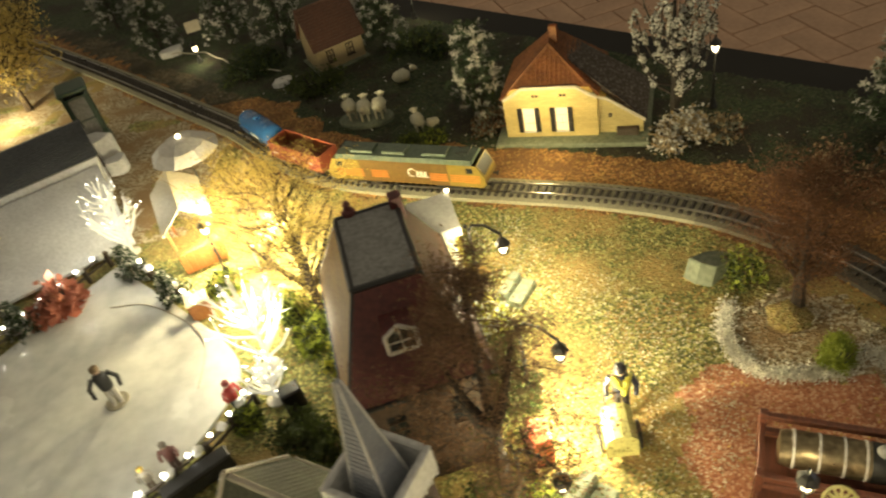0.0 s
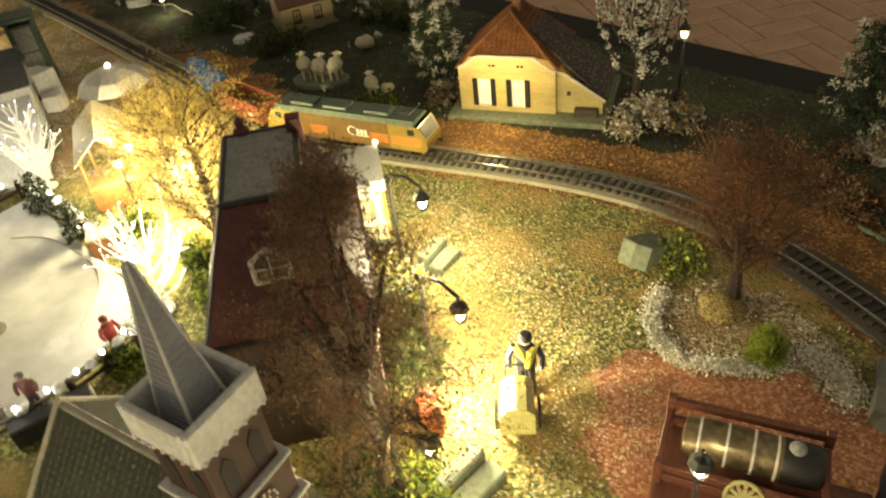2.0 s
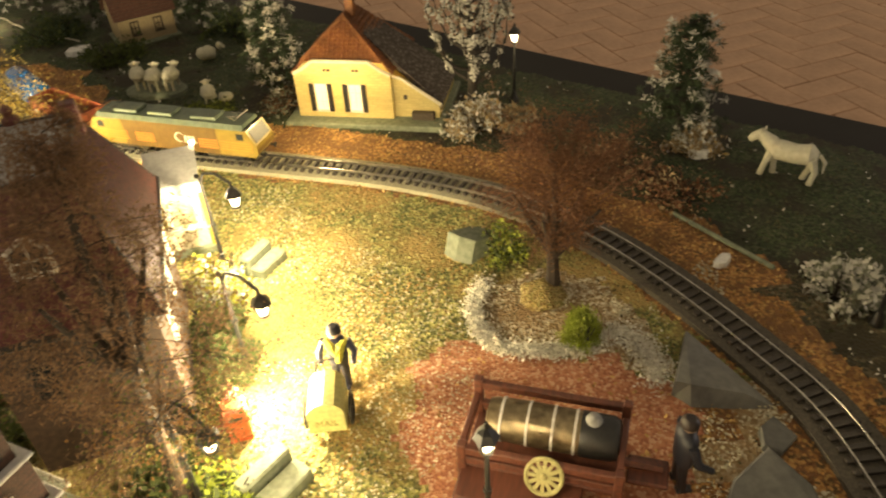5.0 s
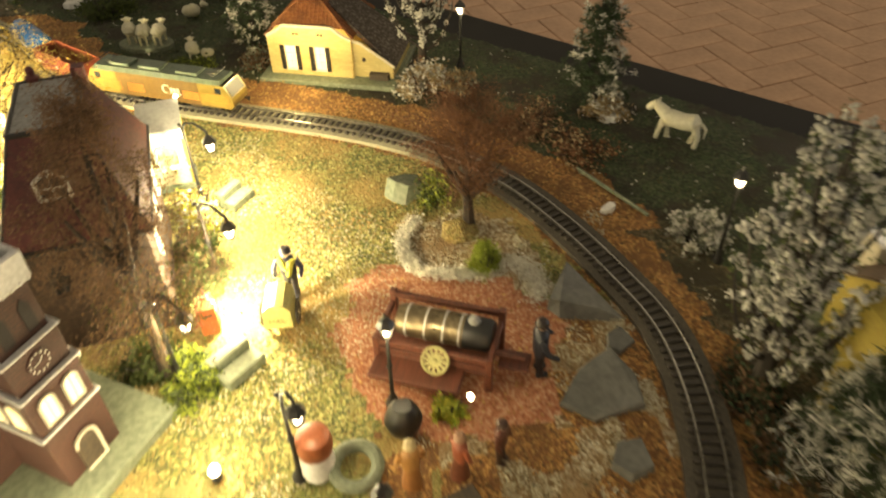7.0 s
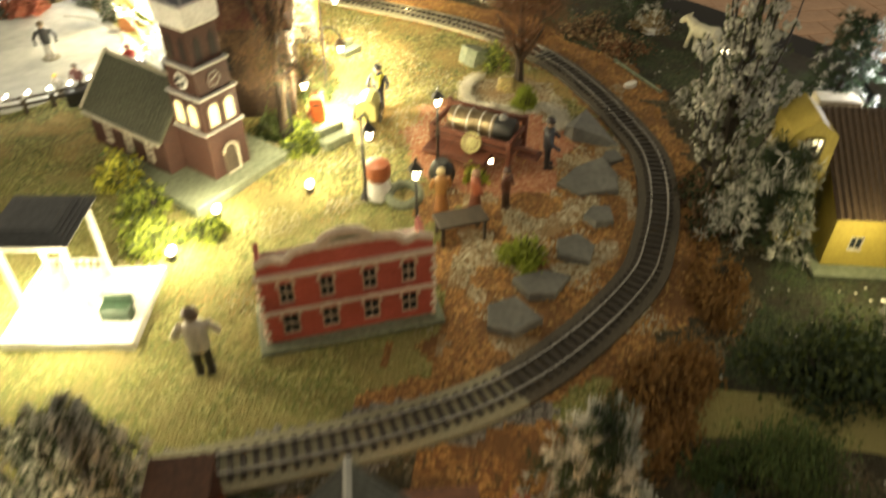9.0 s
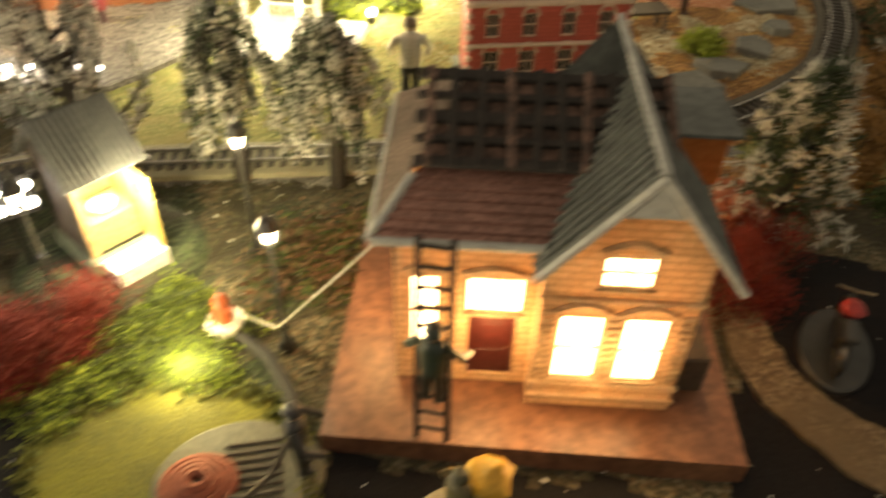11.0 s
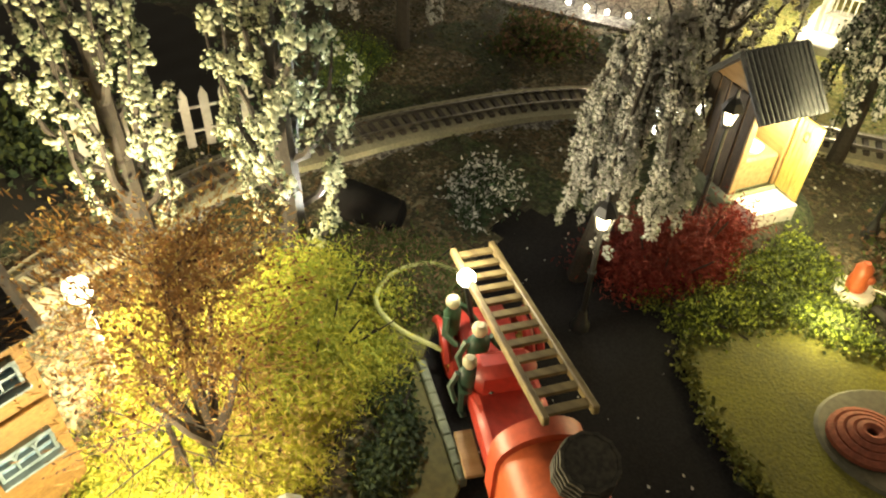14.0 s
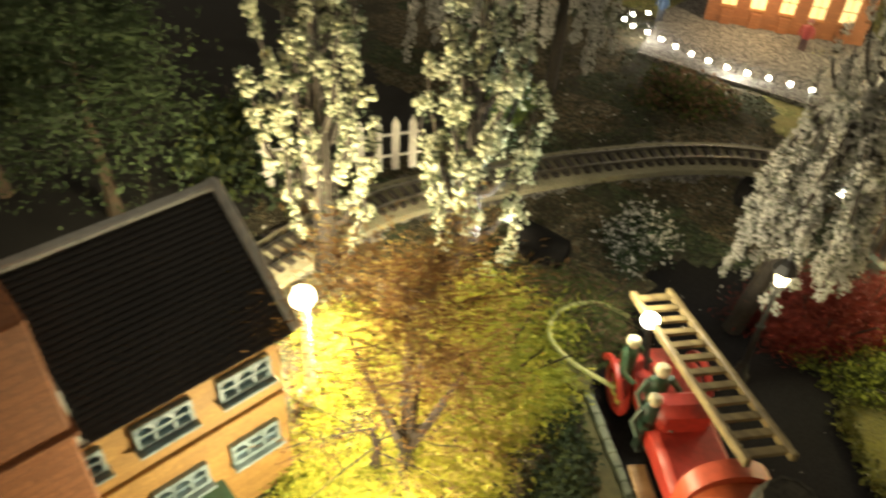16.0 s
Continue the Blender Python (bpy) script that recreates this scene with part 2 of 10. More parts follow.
def brickwork(mt, w, h, mortar=0.55, depth=0.5):
    """Lays fine courses of brick over a wall's colour and relief."""
    nt = mt.node_tree
    N, L = nt.nodes.new, nt.links.new
    bs = nt.nodes["Principled BSDF"]
    tc, se, ad, co, br, mx = N("ShaderNodeTexCoord"), N("ShaderNodeSeparateXYZ"), N("ShaderNodeMath"), N("ShaderNodeCombineXYZ"), N("ShaderNodeTexBrick"), N("ShaderNodeMix")
    L(tc.outputs["Object"], se.inputs[0])
    L(se.outputs[0], ad.inputs[0]), L(se.outputs[1], ad.inputs[1])
    L(ad.outputs[0], co.inputs[0]), L(se.outputs[2], co.inputs[1])
    L(co.outputs[0], br.inputs["Vector"])
    br.inputs["Scale"].default_value = 1.0
    br.inputs["Brick Width"].default_value, br.inputs["Row Height"].default_value, br.inputs["Mortar Size"].default_value = w, h, h * 0.13
    br.inputs["Color1"].default_value, br.inputs["Color2"].default_value, br.inputs["Mortar"].default_value = (1, 1, 1, 1), (0.78, 0.75, 0.72, 1), (mortar, mortar, mortar, 1)
    mx.data_type, mx.blend_type = "RGBA", "MULTIPLY"
    mx.inputs[0].default_value = 1.0
    old = bs.inputs["Base Color"].links[0].from_socket
    L(old, mx.inputs[6]), L(br.outputs[0], mx.inputs[7]), L(mx.outputs[2], bs.inputs["Base Color"])
    bp = N("ShaderNodeBump")
    bp.invert = True
    bp.inputs["Strength"].default_value, bp.inputs["Distance"].default_value = depth, 0.0006
    L(br.outputs["Fac"], bp.inputs["Height"])
    L(bs.inputs["Normal"].links[0].from_socket, bp.inputs["Normal"]), L(bp.outputs[0], bs.inputs["Normal"])
    return mt


def bulb(name, col, strength):
    mt = bpy.data.materials.new(name)
    mt.use_nodes = True
    bs = mt.node_tree.nodes["Principled BSDF"]
    bs.inputs["Base Color"].default_value = (*col, 1)
    bs.inputs["Emission Color"].default_value = (*col, 1)
    bs.inputs["Emission Strength"].default_value = strength
    return mt


def tinted_glass(name, col, rough=0.1):
    mt = bpy.data.materials.new(name)
    mt.use_nodes = True
    bs = mt.node_tree.nodes["Principled BSDF"]
    bs.inputs["Base Color"].default_value = (*col, 1)
    bs.inputs["Roughness"].default_value = rough
    bs.inputs["Transmission Weight"].default_value = 0.9
    return mt


WARM = (1.0, 0.72, 0.30)
M_GRASS = grain("dry_yellow_green_scatter", [(0.20, 0.20, 0.055), (0.36, 0.35, 0.12), (0.10, 0.11, 0.035), (0.52, 0.50, 0.27), (0.22, 0.17, 0.055)], 400, patch=(0.33, 0.23, 0.08), patch_scale=9.0)
M_GREEN = grain("yellow_green_scatter", [(0.22, 0.22, 0.06), (0.33, 0.32, 0.12), (0.14, 0.16, 0.045), (0.44, 0.42, 0.21), (0.21, 0.18, 0.06)], 430, patch=(0.24, 0.21, 0.075))
M_LITTER = grain("orange_brown_leaf_scatter", [(0.375, 0.188, 0.056), (0.500, 0.275, 0.088), (0.213, 0.100, 0.037), (0.575, 0.375, 0.150), (0.125, 0.075, 0.031)], 430, patch=(0.16, 0.08, 0.03))
M_REDDIRT = grain("reddish_brown_earth_scatter", [(0.33, 0.130, 0.065), (0.38, 0.165, 0.085), (0.27, 0.100, 0.050), (0.48, 0.28, 0.17)], 500, dist=0.0006)
M_MOUND = grain("ochre_moss_scatter", [(0.30, 0.22, 0.07), (0.22, 0.19, 0.06), (0.36, 0.28, 0.12), (0.18, 0.12, 0.04)], 520)
M_SNOW = grain("snow_dusted_scatter", [(0.38, 0.31, 0.20), (0.25, 0.18, 0.09), (0.50, 0.45, 0.33), (0.20, 0.13, 0.06)], 430, patch=(0.26, 0.17, 0.08))
M_MOSS = grain("dark_green_turf_scatter", [(0.025, 0.04, 0.015), (0.04, 0.06, 0.02), (0.015, 0.025, 0.01), (0.07, 0.08, 0.04)], 420, patch=(0.03, 0.025, 0.015))
M_DARK = grain("dark_brown_undergrowth_scatter", [(0.06, 0.05, 0.025), (0.03, 0.03, 0.015), (0.10, 0.07, 0.035), (0.15, 0.13, 0.08)], 400, patch=(0.03, 0.025, 0.012))
M_BALLAST = grain("grey_ballast", [(0.12, 0.11, 0.10), (0.20, 0.19, 0.17), (0.07, 0.065, 0.06), (0.28, 0.27, 0.24)], 520)
M_ROAD = mat("black_asphalt_card", (0.011, 0.0105, 0.012), (0.018, 0.017, 0.018), 0.85, scale=700, bump=0.3, dist=0.0004)
M_ROAD.node_tree.nodes["Principled BSDF"].inputs["Specular IOR Level"].default_value = 0.06
M_LAWN = mat("yellow_green_lawn_mat", (0.165, 0.155, 0.011), (0.10, 0.10, 0.009), 0.9, scale=600, bump=0.6, dist=0.0010, big=24, vary=0.5)
M_BED = mat("pale_grey_foam_trackbed", (0.36, 0.34, 0.23), (0.26, 0.245, 0.165), 0.85, scale=500)
M_SLEEPER = mat("dark_brown_sleeper_plastic", (0.05, 0.04, 0.03), (0.03, 0.025, 0.02), 0.6, scale=500)
M_RAIL = mat("worn_steel_rail", (0.55, 0.53, 0.48), (0.38, 0.36, 0.32), 0.28, 1.0, scale=200, bump=0.05)
M_BLACK = mat("black_painted_metal", (0.012, 0.012, 0.012), (0.02, 0.02, 0.018), 0.4, scale=400, bump=0.08)
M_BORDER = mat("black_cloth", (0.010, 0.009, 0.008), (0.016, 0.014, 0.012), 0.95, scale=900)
M_PAVER = mat("dull_brick_paver", (0.62, 0.40, 0.265), (0.52, 0.325, 0.21), 0.8, scale=60, bump=0.4, dist=0.002, big=5, vary=0.3, rand=0.35)
M_JOINT = mat("sandy_joint", (0.09, 0.065, 0.045), (0.06, 0.045, 0.03), 0.95, scale=200)
M_STONE = mat("grey_slate_slab", (0.20, 0.20, 0.182), (0.13, 0.132, 0.12), 0.75, scale=160, bump=0.6, dist=0.001, big=25, vary=0.4, rand=0.25)
M_ICE = mat("white_ice_sheet", (0.62, 0.63, 0.60), (0.52, 0.53, 0.51), 0.22, scale=60, bump=0.05, big=14, vary=0.15)
M_BARK = mat("brown_bark", (0.11, 0.075, 0.045), (0.05, 0.035, 0.02), 0.85, scale=350, bump=0.6, stretch=(1, 1, 0.3))
M_TWIG = mat("dark_twig", (0.035, 0.028, 0.02), (0.02, 0.015, 0.011), 0.85, scale=400)
M_WHITE = mat("white_paint", (0.74, 0.72, 0.66), (0.62, 0.60, 0.54), 0.5, scale=250, bump=0.1)
M_CREAM = mat("cream_plastic", (0.66, 0.60, 0.44), (0.55, 0.49, 0.34), 0.5, scale=250, bump=0.1)
M_WOOD = mat("reddish_brown_wood", (0.17, 0.055, 0.030), (0.10, 0.034, 0.020), 0.5, scale=300, stretch=(1, 0.15, 1), bump=0.2)
M_OAK = mat("pale_wood", (0.38, 0.25, 0.12), (0.28, 0.17, 0.07), 0.6, scale=300, stretch=(1, 0.2, 1))
M_STEEL = mat("dull_brass_steel", (0.36, 0.29, 0.17), (0.17, 0.13, 0.075), 0.30, 0.75, scale=160, bump=0.08, big=60, vary=0.5)

B_WARM = bulb("warm_bulb", (1.0, 0.82, 0.50), 7.0)
B_COOL = bulb("cool_white_bulb", (1.0, 0.96, 0.80), 9.0)
B_PANE = bulb("lit_window_pane", (1.0, 0.80, 0.36), 0.5)
B_ORANGE = bulb("orange_lit_window_pane", (1.0, 0.70, 0.32), 4.5)
B_DIMPANE = bulb("dim_yellow_window_pane", (1.0, 0.74, 0.22), 1.4)


# ---- plan ----
TRACK = [(-0.78, 1.64), (-0.61, 1.497), (-0.444, 1.353), (-0.264, 1.190), (-0.158, 1.093), (-0.064, 0.988), (0.022, 0.926), (0.113, 0.888), (0.221, 0.850),
         (0.314, 0.817), (0.386, 0.784), (0.447, 0.744), (0.513, 0.677), (0.560, 0.600), (0.592, 0.530), (0.614, 0.470), (0.620, 0.410), (0.616, 0.350),
         (0.606, 0.298), (0.594, 0.256), (0.570, 0.213), (0.538, 0.168), (0.500, 0.125), (0.455, 0.088), (0.39, 0.052), (0.32, 0.022), (0.25, -0.004), (0.17, -0.035),
         (0.09, -0.066), (0.035, -0.090), (-0.008, -0.121), (-0.042, -0.165), (-0.067, -0.212), (-0.087, -0.256), (-0.103, -0.30), (-0.124, -0.36), (-0.128, -0.42), (-0.113, -0.51),
         (-0.085, -0.60), (-0.03, -0.70), (0.05, -0.79)]


def glide(pts, step):
    """Evenly spaced points on a smooth line through pts."""
    p = [Vector((*q, 0)) for q in pts]
    p = [2 * p[0] - p[1]] + p + [2 * p[-1] - p[-2]]
    fine = []
    for i in range(1, len(p) - 2):
        a, b, c, d = p[i - 1:i + 3]
        for k in range(20):
            u = k / 20
            fine.append(0.5 * (2 * b + (c - a) * u + (2 * a - 5 * b + 4 * c - d) * u * u + (3 * b - a - 3 * c + d) * u ** 3))
    fine.append(p[-2])
    out, left = [fine[0]], step
    for a, b in zip(fine, fine[1:]):
        seg = (b - a).length
        at = 0.0
        while at + left <= seg:
            at += left
            out.append(a + (b - a) * (at / seg))
            left = step
        left -= seg - at
    return out


LINE = glide(TRACK, 0.009)
LINE_XY = np.array([(p.x, p.y) for p in LINE])


def heading(i):
    a, b = LINE[max(i - 2, 0)], LINE[min(i + 2, len(LINE) - 1)]
    return (b - a).normalized()


def offset_line(d, z):
    out = []
    for i, p in enumerate(LINE):
        h = heading(i)
        out.append((p.x - h.y * d, p.y + h.x * d, z))
    return out


def strip(geo, a, b, lo, hi):
    """A band between two lines, from height lo to hi."""
    n = len(a)
    vs = [(p[0], p[1], h) for h in (lo, hi) for q in (a, b) for p in q]
    fs = []
    for i in range(n - 1):
        j = i + 1
        fs += [(2 * n + i, 2 * n + j, 3 * n + j, 3 * n + i), (i, j, 2 * n + j, 2 * n + i), (n + i, 3 * n + i, 3 * n + j, n + j)]
    return geo.add(vs, fs)


def side_of_line(x, y):
    """Distance from the line's middle; positive on its left, the outer side of the bend."""
    d = (LINE_XY[:, 0] - x) ** 2 + (LINE_XY[:, 1] - y) ** 2
    i = int(d.argmin())
    h = heading(i)
    return math.copysign(math.sqrt(d[i]), h.x * (y - LINE_XY[i, 1]) - h.y * (x - LINE_XY[i, 0])), i


def inside(x, y, poly):
    c = False
    for (x1, y1), (x2, y2) in zip(poly, poly[1:] + poly[:1]):
        if (y1 > y) != (y2 > y) and x < (x2 - x1) * (y - y1) / (y2 - y1) + x1:
            c = not c
    return c


ROAD = [(0.03, -0.27), (0.06, -0.37), (0.083, -0.406), (0.138, -0.44), (0.17, -0.55), (0.15, -0.75), (0.75, -0.75), (0.75, -0.20), (0.68, -0.08), (0.60, -0.02), (0.515, -0.01),
        (0.505, -0.23), (0.31, -0.262), (0.33, -0.35), (0.27, -0.375), (0.221, -0.349), (0.19, -0.31), (0.162, -0.284), (0.13, -0.25), (0.07, -0.24)]
LAWN = [(0.171, -0.305), (0.184, -0.262), (0.21, -0.243), (0.267, -0.237), (0.30, -0.26), (0.325, -0.30), (0.315, -0.34), (0.28, -0.37), (0.251, -0.36), (0.205, -0.335)]
EARTH = [(0.345, 0.545), (0.385, 0.570), (0.410, 0.549), (0.454, 0.538), (0.492, 0.532), (0.525, 0.510), (0.535, 0.48), (0.52, 0.43), (0.51, 0.385), (0.46, 0.365), (0.405, 0.372), (0.368, 0.395), (0.352, 0.43), (0.335, 0.48)]
SNOWY = [(0.395, 0.59), (0.402, 0.617), (0.43, 0.632), (0.47, 0.65), (0.50, 0.63), (0.525, 0.57), (0.53, 0.51), (0.492, 0.535), (0.454, 0.540), (0.415, 0.552), (0.397, 0.57)]
RINKSIDE = [(-0.5, 0.35), (-0.02, 0.42), (0.06, 0.62), (0.02, 0.80), (-0.12, 0.90), (-0.5, 0.95)]


def zone(x, y):
    """Which scatter lies at a place: 0 grass, 1 leaf litter, 2 earth, 3 snow, 4 dark turf, 5 undergrowth, 6 ballast, 7 asphalt."""
    w = Vector((x * 30, y * 30, 0))
    jx, jy = x + 0.012 * noise.noise(w) + 0.004 * noise.noise(w * 5), y + 0.012 * noise.noise(w + Vector((7, 3, 1))) + 0.004 * noise.noise(w * 5 + Vector((9, 1, 4)))
    d, i = side_of_line(jx, jy)
    if inside(jx, jy, ROAD):
        return 7
    if abs(d) < 0.026:
        return 6 if y < 0.1 else 1
    if y > 0.13 and LINE[i].y > 0.10 or d < 0 and y > -0.05 and LINE[i].y > -0.10:
        if d > 0:
            edge = 0.085 if y > 0.6 else 0.055
            if x < -0.05 and y > 1.2:
                return 4 if d > 0.07 else 5
            if d < edge + 0.02 * noise.noise(w * 0.6):
                return 1
            if y < 0.62 and d < 0.10:
                return 5
            return 4
        if inside(jx, jy, EARTH):
            return 2
        if inside(jx, jy, SNOWY):
            return 3
        if x > 0.42 and y < 0.50:
            return 3 if noise.noise(w * 0.8) > 0.05 else 1
        if x < -0.06 and y > 0.86:
            return 3 if noise.noise(w * 0.7) > -0.3 else 0
        return 1 if jy < 0.40 and jx > 0.375 and noise.noise(w * 0.9) > -0.1 else 8 if jy < 0.34 else 0
    if y > 0.08:
        return 8
    # 9: far corner, its darkness painted on as plain black ground
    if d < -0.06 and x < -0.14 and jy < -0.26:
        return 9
    if x > 0.42:
        return 1 if d < 0.10 and d > 0 and y > 0.0 else 5
    return 5 if noise.noise(w * 0.5) > -0.15 else 4


def relief(x, y):
    d, _ = side_of_line(x, y)
    k = min(max((abs(d) - 0.03) / 0.05, 0), 1)
    if inside(x, y, ROAD) or inside(x, y, LAWN):
        return -0.001
    return k * (0.0035 * noise.noise(Vector((x * 9, y * 9, 2))) + 0.0022 * noise.noise(Vector((x * 40, y * 40, 5)))) - 0.001


# the scenery board's ground: one sheet
def build_ground():
    step = 0.006
    xs, ys = np.arange(-1.1, 1.06, step), np.arange(-0.95, 2.1, step)
    keep, verts, faces, mats = {}, [], [], []

    def vert(i, j):
        if (i, j) not in keep:
            x, y = xs[i], ys[j]
            keep[i, j] = len(verts)
            verts.append((x, y, relief(x, y)))
        return keep[i, j]

    for i in range(len(xs) - 1):
        for j in range(len(ys) - 1):
            x, y = xs[i] + step / 2, ys[j] + step / 2
            if 0.64 * x + 0.77 * y > 1.131 or y < -0.75 and x > 0.7:
                continue
            near = -0.45 < x < 0.9 and -0.62 < y < 1.5
            if not near and (i % 4 or j % 4):
                continue
            if not near:
                k = 4
                if i + k >= len(xs) or j + k >= len(ys):
                    continue
                q = (vert(i, j), vert(i + k, j), vert(i + k, j + k), vert(i, j + k))
            else:
                q = (vert(i, j), vert(i + 1, j), vert(i + 1, j + 1), vert(i, j + 1))
            faces.append(q)
            mats.append(zone(x, y))
    me = bpy.data.meshes.new("ground")
    me.from_pydata(verts, [], faces)
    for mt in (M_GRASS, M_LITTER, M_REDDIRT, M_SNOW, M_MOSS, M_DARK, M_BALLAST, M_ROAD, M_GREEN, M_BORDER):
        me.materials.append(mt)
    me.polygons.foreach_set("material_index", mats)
    me.polygons.foreach_set("use_smooth", [True] * len(faces))
    return tagged(new("ground", me), "model landscape ground strewn with dry grass, leaves and snow", "ground", kind="structure")


ground = build_ground()

# the black border along the board's edge, and the paved hall floor below
EDGE_A, EDGE_B, OUT = Vector((-0.55, 1.925, 0)), Vector((1.60, 0.139, 0)), Vector((0.64, 0.77, 0))


def edge_slab(geo, lo, hi, z0, z1):
    a, b = EDGE_A + OUT * lo, EDGE_B + OUT * lo
    c, d = EDGE_B + OUT * hi, EDGE_A + OUT * hi
    vs = [(p.x, p.y, z) for z in (z0, z1) for p in (a, b, c, d)]
    return geo.add(vs, [(3, 2, 1, 0), (4, 5, 6, 7), (0, 1, 5, 4), (1, 2, 6, 5), (2, 3, 7, 6), (3, 0, 4, 7)])


solid("trim", edge_slab(Geo(), 0.0, 0.07, -0.04, -0.006), M_BORDER, "black cloth-covered edge of the display board", "trim", kind="structure")
solid("wall_skirt", edge_slab(Geo(), 0.055, 0.065, -0.70, -0.041), M_BORDER, "black cloth skirt hanging from the display board", "wall", kind="structure")
g = Geo()
g.slab([(-6, -6, -0.72), (7, -6, -0.72), (7, 7, -0.72), (-6, 7, -0.72)], 0.05)
floor = solid("floor", g, M_JOINT, "dull brick paving of the hall floor", "floor", kind="structure")
g = Geo()
g.slab([(-1.6, -1.3, -0.012), (1.5, -1.3, -0.012), (1.5, 0.21, -0.012), (-1.6, 2.78, -0.012)], 0.02)
solid("display_board", g, M_BORDER, "dark board that carries the model landscape", "board", kind="structure")

# rails
track = thing("railway_track", "single model railway track on a pale foam bed with dark sleepers", "railway track", kind="structure")
# mid and dark beds carry the bend's shade in their colour
M_BEDMID = mat("midshade_foam_trackbed", (0.22, 0.20, 0.14), (0.145, 0.13, 0.095), 0.85, scale=500)
M_BEDDARK = mat("shaded_foam_trackbed", (0.115, 0.10, 0.075), (0.06, 0.052, 0.04), 0.85, scale=500)
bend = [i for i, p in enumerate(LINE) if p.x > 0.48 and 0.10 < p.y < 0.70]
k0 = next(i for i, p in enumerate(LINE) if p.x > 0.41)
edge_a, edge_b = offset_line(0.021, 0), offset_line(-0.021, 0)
for lo, hi, mt, text in ((0, k0 + 1, M_BED, "pale grey foam trackbed"), (k0, bend[0] + 1, M_BEDMID, "foam trackbed, darkened partway for shade"), (bend[0], bend[-1] + 1, M_BEDDARK, "foam trackbed of the bend, darkened for shade"), (bend[-1], len(LINE), M_BED, "pale grey foam trackbed")):
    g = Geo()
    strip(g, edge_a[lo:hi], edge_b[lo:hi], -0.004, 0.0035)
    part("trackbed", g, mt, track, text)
for d in (0.0083, -0.0083):
    g = Geo()
    strip(g, offset_line(d + 0.0007, 0), offset_line(d - 0.0007, 0), 0.0055, 0.0082)
    part("rail", g, M_RAIL, track, "worn shiny steel rail")


# ---- trees and bushes ----
def leafmat(name, c1, c2, c3=None, rough=0.9, sheer=0.25):
    """Foliage whose flakes differ from one another."""
    return mat(name, c1, c2, rough, scale=500, bump=0.0, island=0.75, vary=0.35, big=40, sheer=sheer)


L_GREEN = leafmat("dark_fir_green", (0.022, 0.045, 0.020), (0.06, 0.085, 0.04))
L_SNOW = leafmat("white_flock", (0.72, 0.71, 0.66), (0.50, 0.50, 0.44))
L_FROST = leafmat("cream_white_flock", (0.68, 0.71, 0.51), (0.48, 0.51, 0.35))
L_GREY = leafmat("grey_green_flock", (0.30, 0.31, 0.24), (0.16, 0.18, 0.12))
L_BROWN = leafmat("rust_brown_fibre", (0.23, 0.110, 0.050), (0.115, 0.054, 0.026))
M_RUSTBARK = mat("rust_brown_bark", (0.16, 0.075, 0.035), (0.09, 0.04, 0.02), 0.85, scale=350, bump=0.5, stretch=(1, 1, 0.3))
M_DARKBARK = mat("dark_umber_bark", (0.042, 0.028, 0.018), (0.022, 0.014, 0.009), 0.85, scale=350, bump=0.6, stretch=(1, 1, 0.3))
L_UMBER = leafmat("umber_fibre", (0.27, 0.165, 0.095), (0.12, 0.070, 0.040), sheer=0.35)
L_YELLOW = leafmat("golden_yellow_fibre", (0.70, 0.56, 0.19), (0.48, 0.35, 0.10), sheer=0.45)
L_LIME = leafmat("lime_green_foam", (0.38, 0.45, 0.06), (0.22, 0.28, 0.035))
L_LEAF = leafmat("mid_green_leaf", (0.13, 0.20, 0.06), (0.06, 0.10, 0.03))
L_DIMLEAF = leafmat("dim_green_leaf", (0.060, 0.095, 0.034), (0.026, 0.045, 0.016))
L_OLIVE = leafmat("olive_green_foam", (0.10, 0.13, 0.03), (0.05, 0.07, 0.02))
L_HEDGE = leafmat("yellow_green_fibre", (0.58, 0.56, 0.07), (0.38, 0.38, 0.04))
L_RED = leafmat("crimson_fibre", (0.24, 0.030, 0.020), (0.11, 0.015, 0.011))
L_TWIGGY = leafmat("dark_grey_brown_twig", (0.07, 0.06, 0.045), (0.035, 0.03, 0.022))
L_BUFF = leafmat("buff_flock", (0.42, 0.33, 0.19), (0.28, 0.20, 0.10))
L_TAN = leafmat("tan_cork", (0.34, 0.19, 0.06), (0.20, 0.10, 0.03))
L_SEED = leafmat("dark_dried_leaf", (0.05, 0.022, 0.012), (0.10, 0.045, 0.02))
L_PINK = leafmat("salmon_petal", (0.55, 0.22, 0.14), (0.42, 0.14, 0.09))
# twigs emit a faint glow, standing in for fairy light on them
M_GLOWTWIG = mat("glowing_frosted_white_twig", (0.85, 0.84, 0.74), (0.75, 0.74, 0.62), 0.5, scale=300, glow=0.22, glow_col=(1.0, 0.95, 0.74))


def limbs(rng, h, n, start, width, rise, sag, wiggle=0.12):
    """Limbs that leave a trunk of height h: width(u) is their reach at the share u of the height."""
    out = []
    for i in range(n):
        u = start + (1 - start) * (i + rng.uniform(0.2, 0.8)) / n
        a = i * 2.399 + rng.uniform(-0.4, 0.4)
        r = width(u) * rng.uniform(0.75, 1.15)
        pts, p = [], np.array([0.0, 0.0, u * h])
        for k in range(6):
            t = k / 5
            q = np.array([math.cos(a) * r * t, math.sin(a) * r * t, u * h + rise * r * t - sag * r * t * t])
            pts.append(q + rng.normal(size=3) * wiggle * r * 0.18 * t)
        out.append(np.array(pts))
    return out


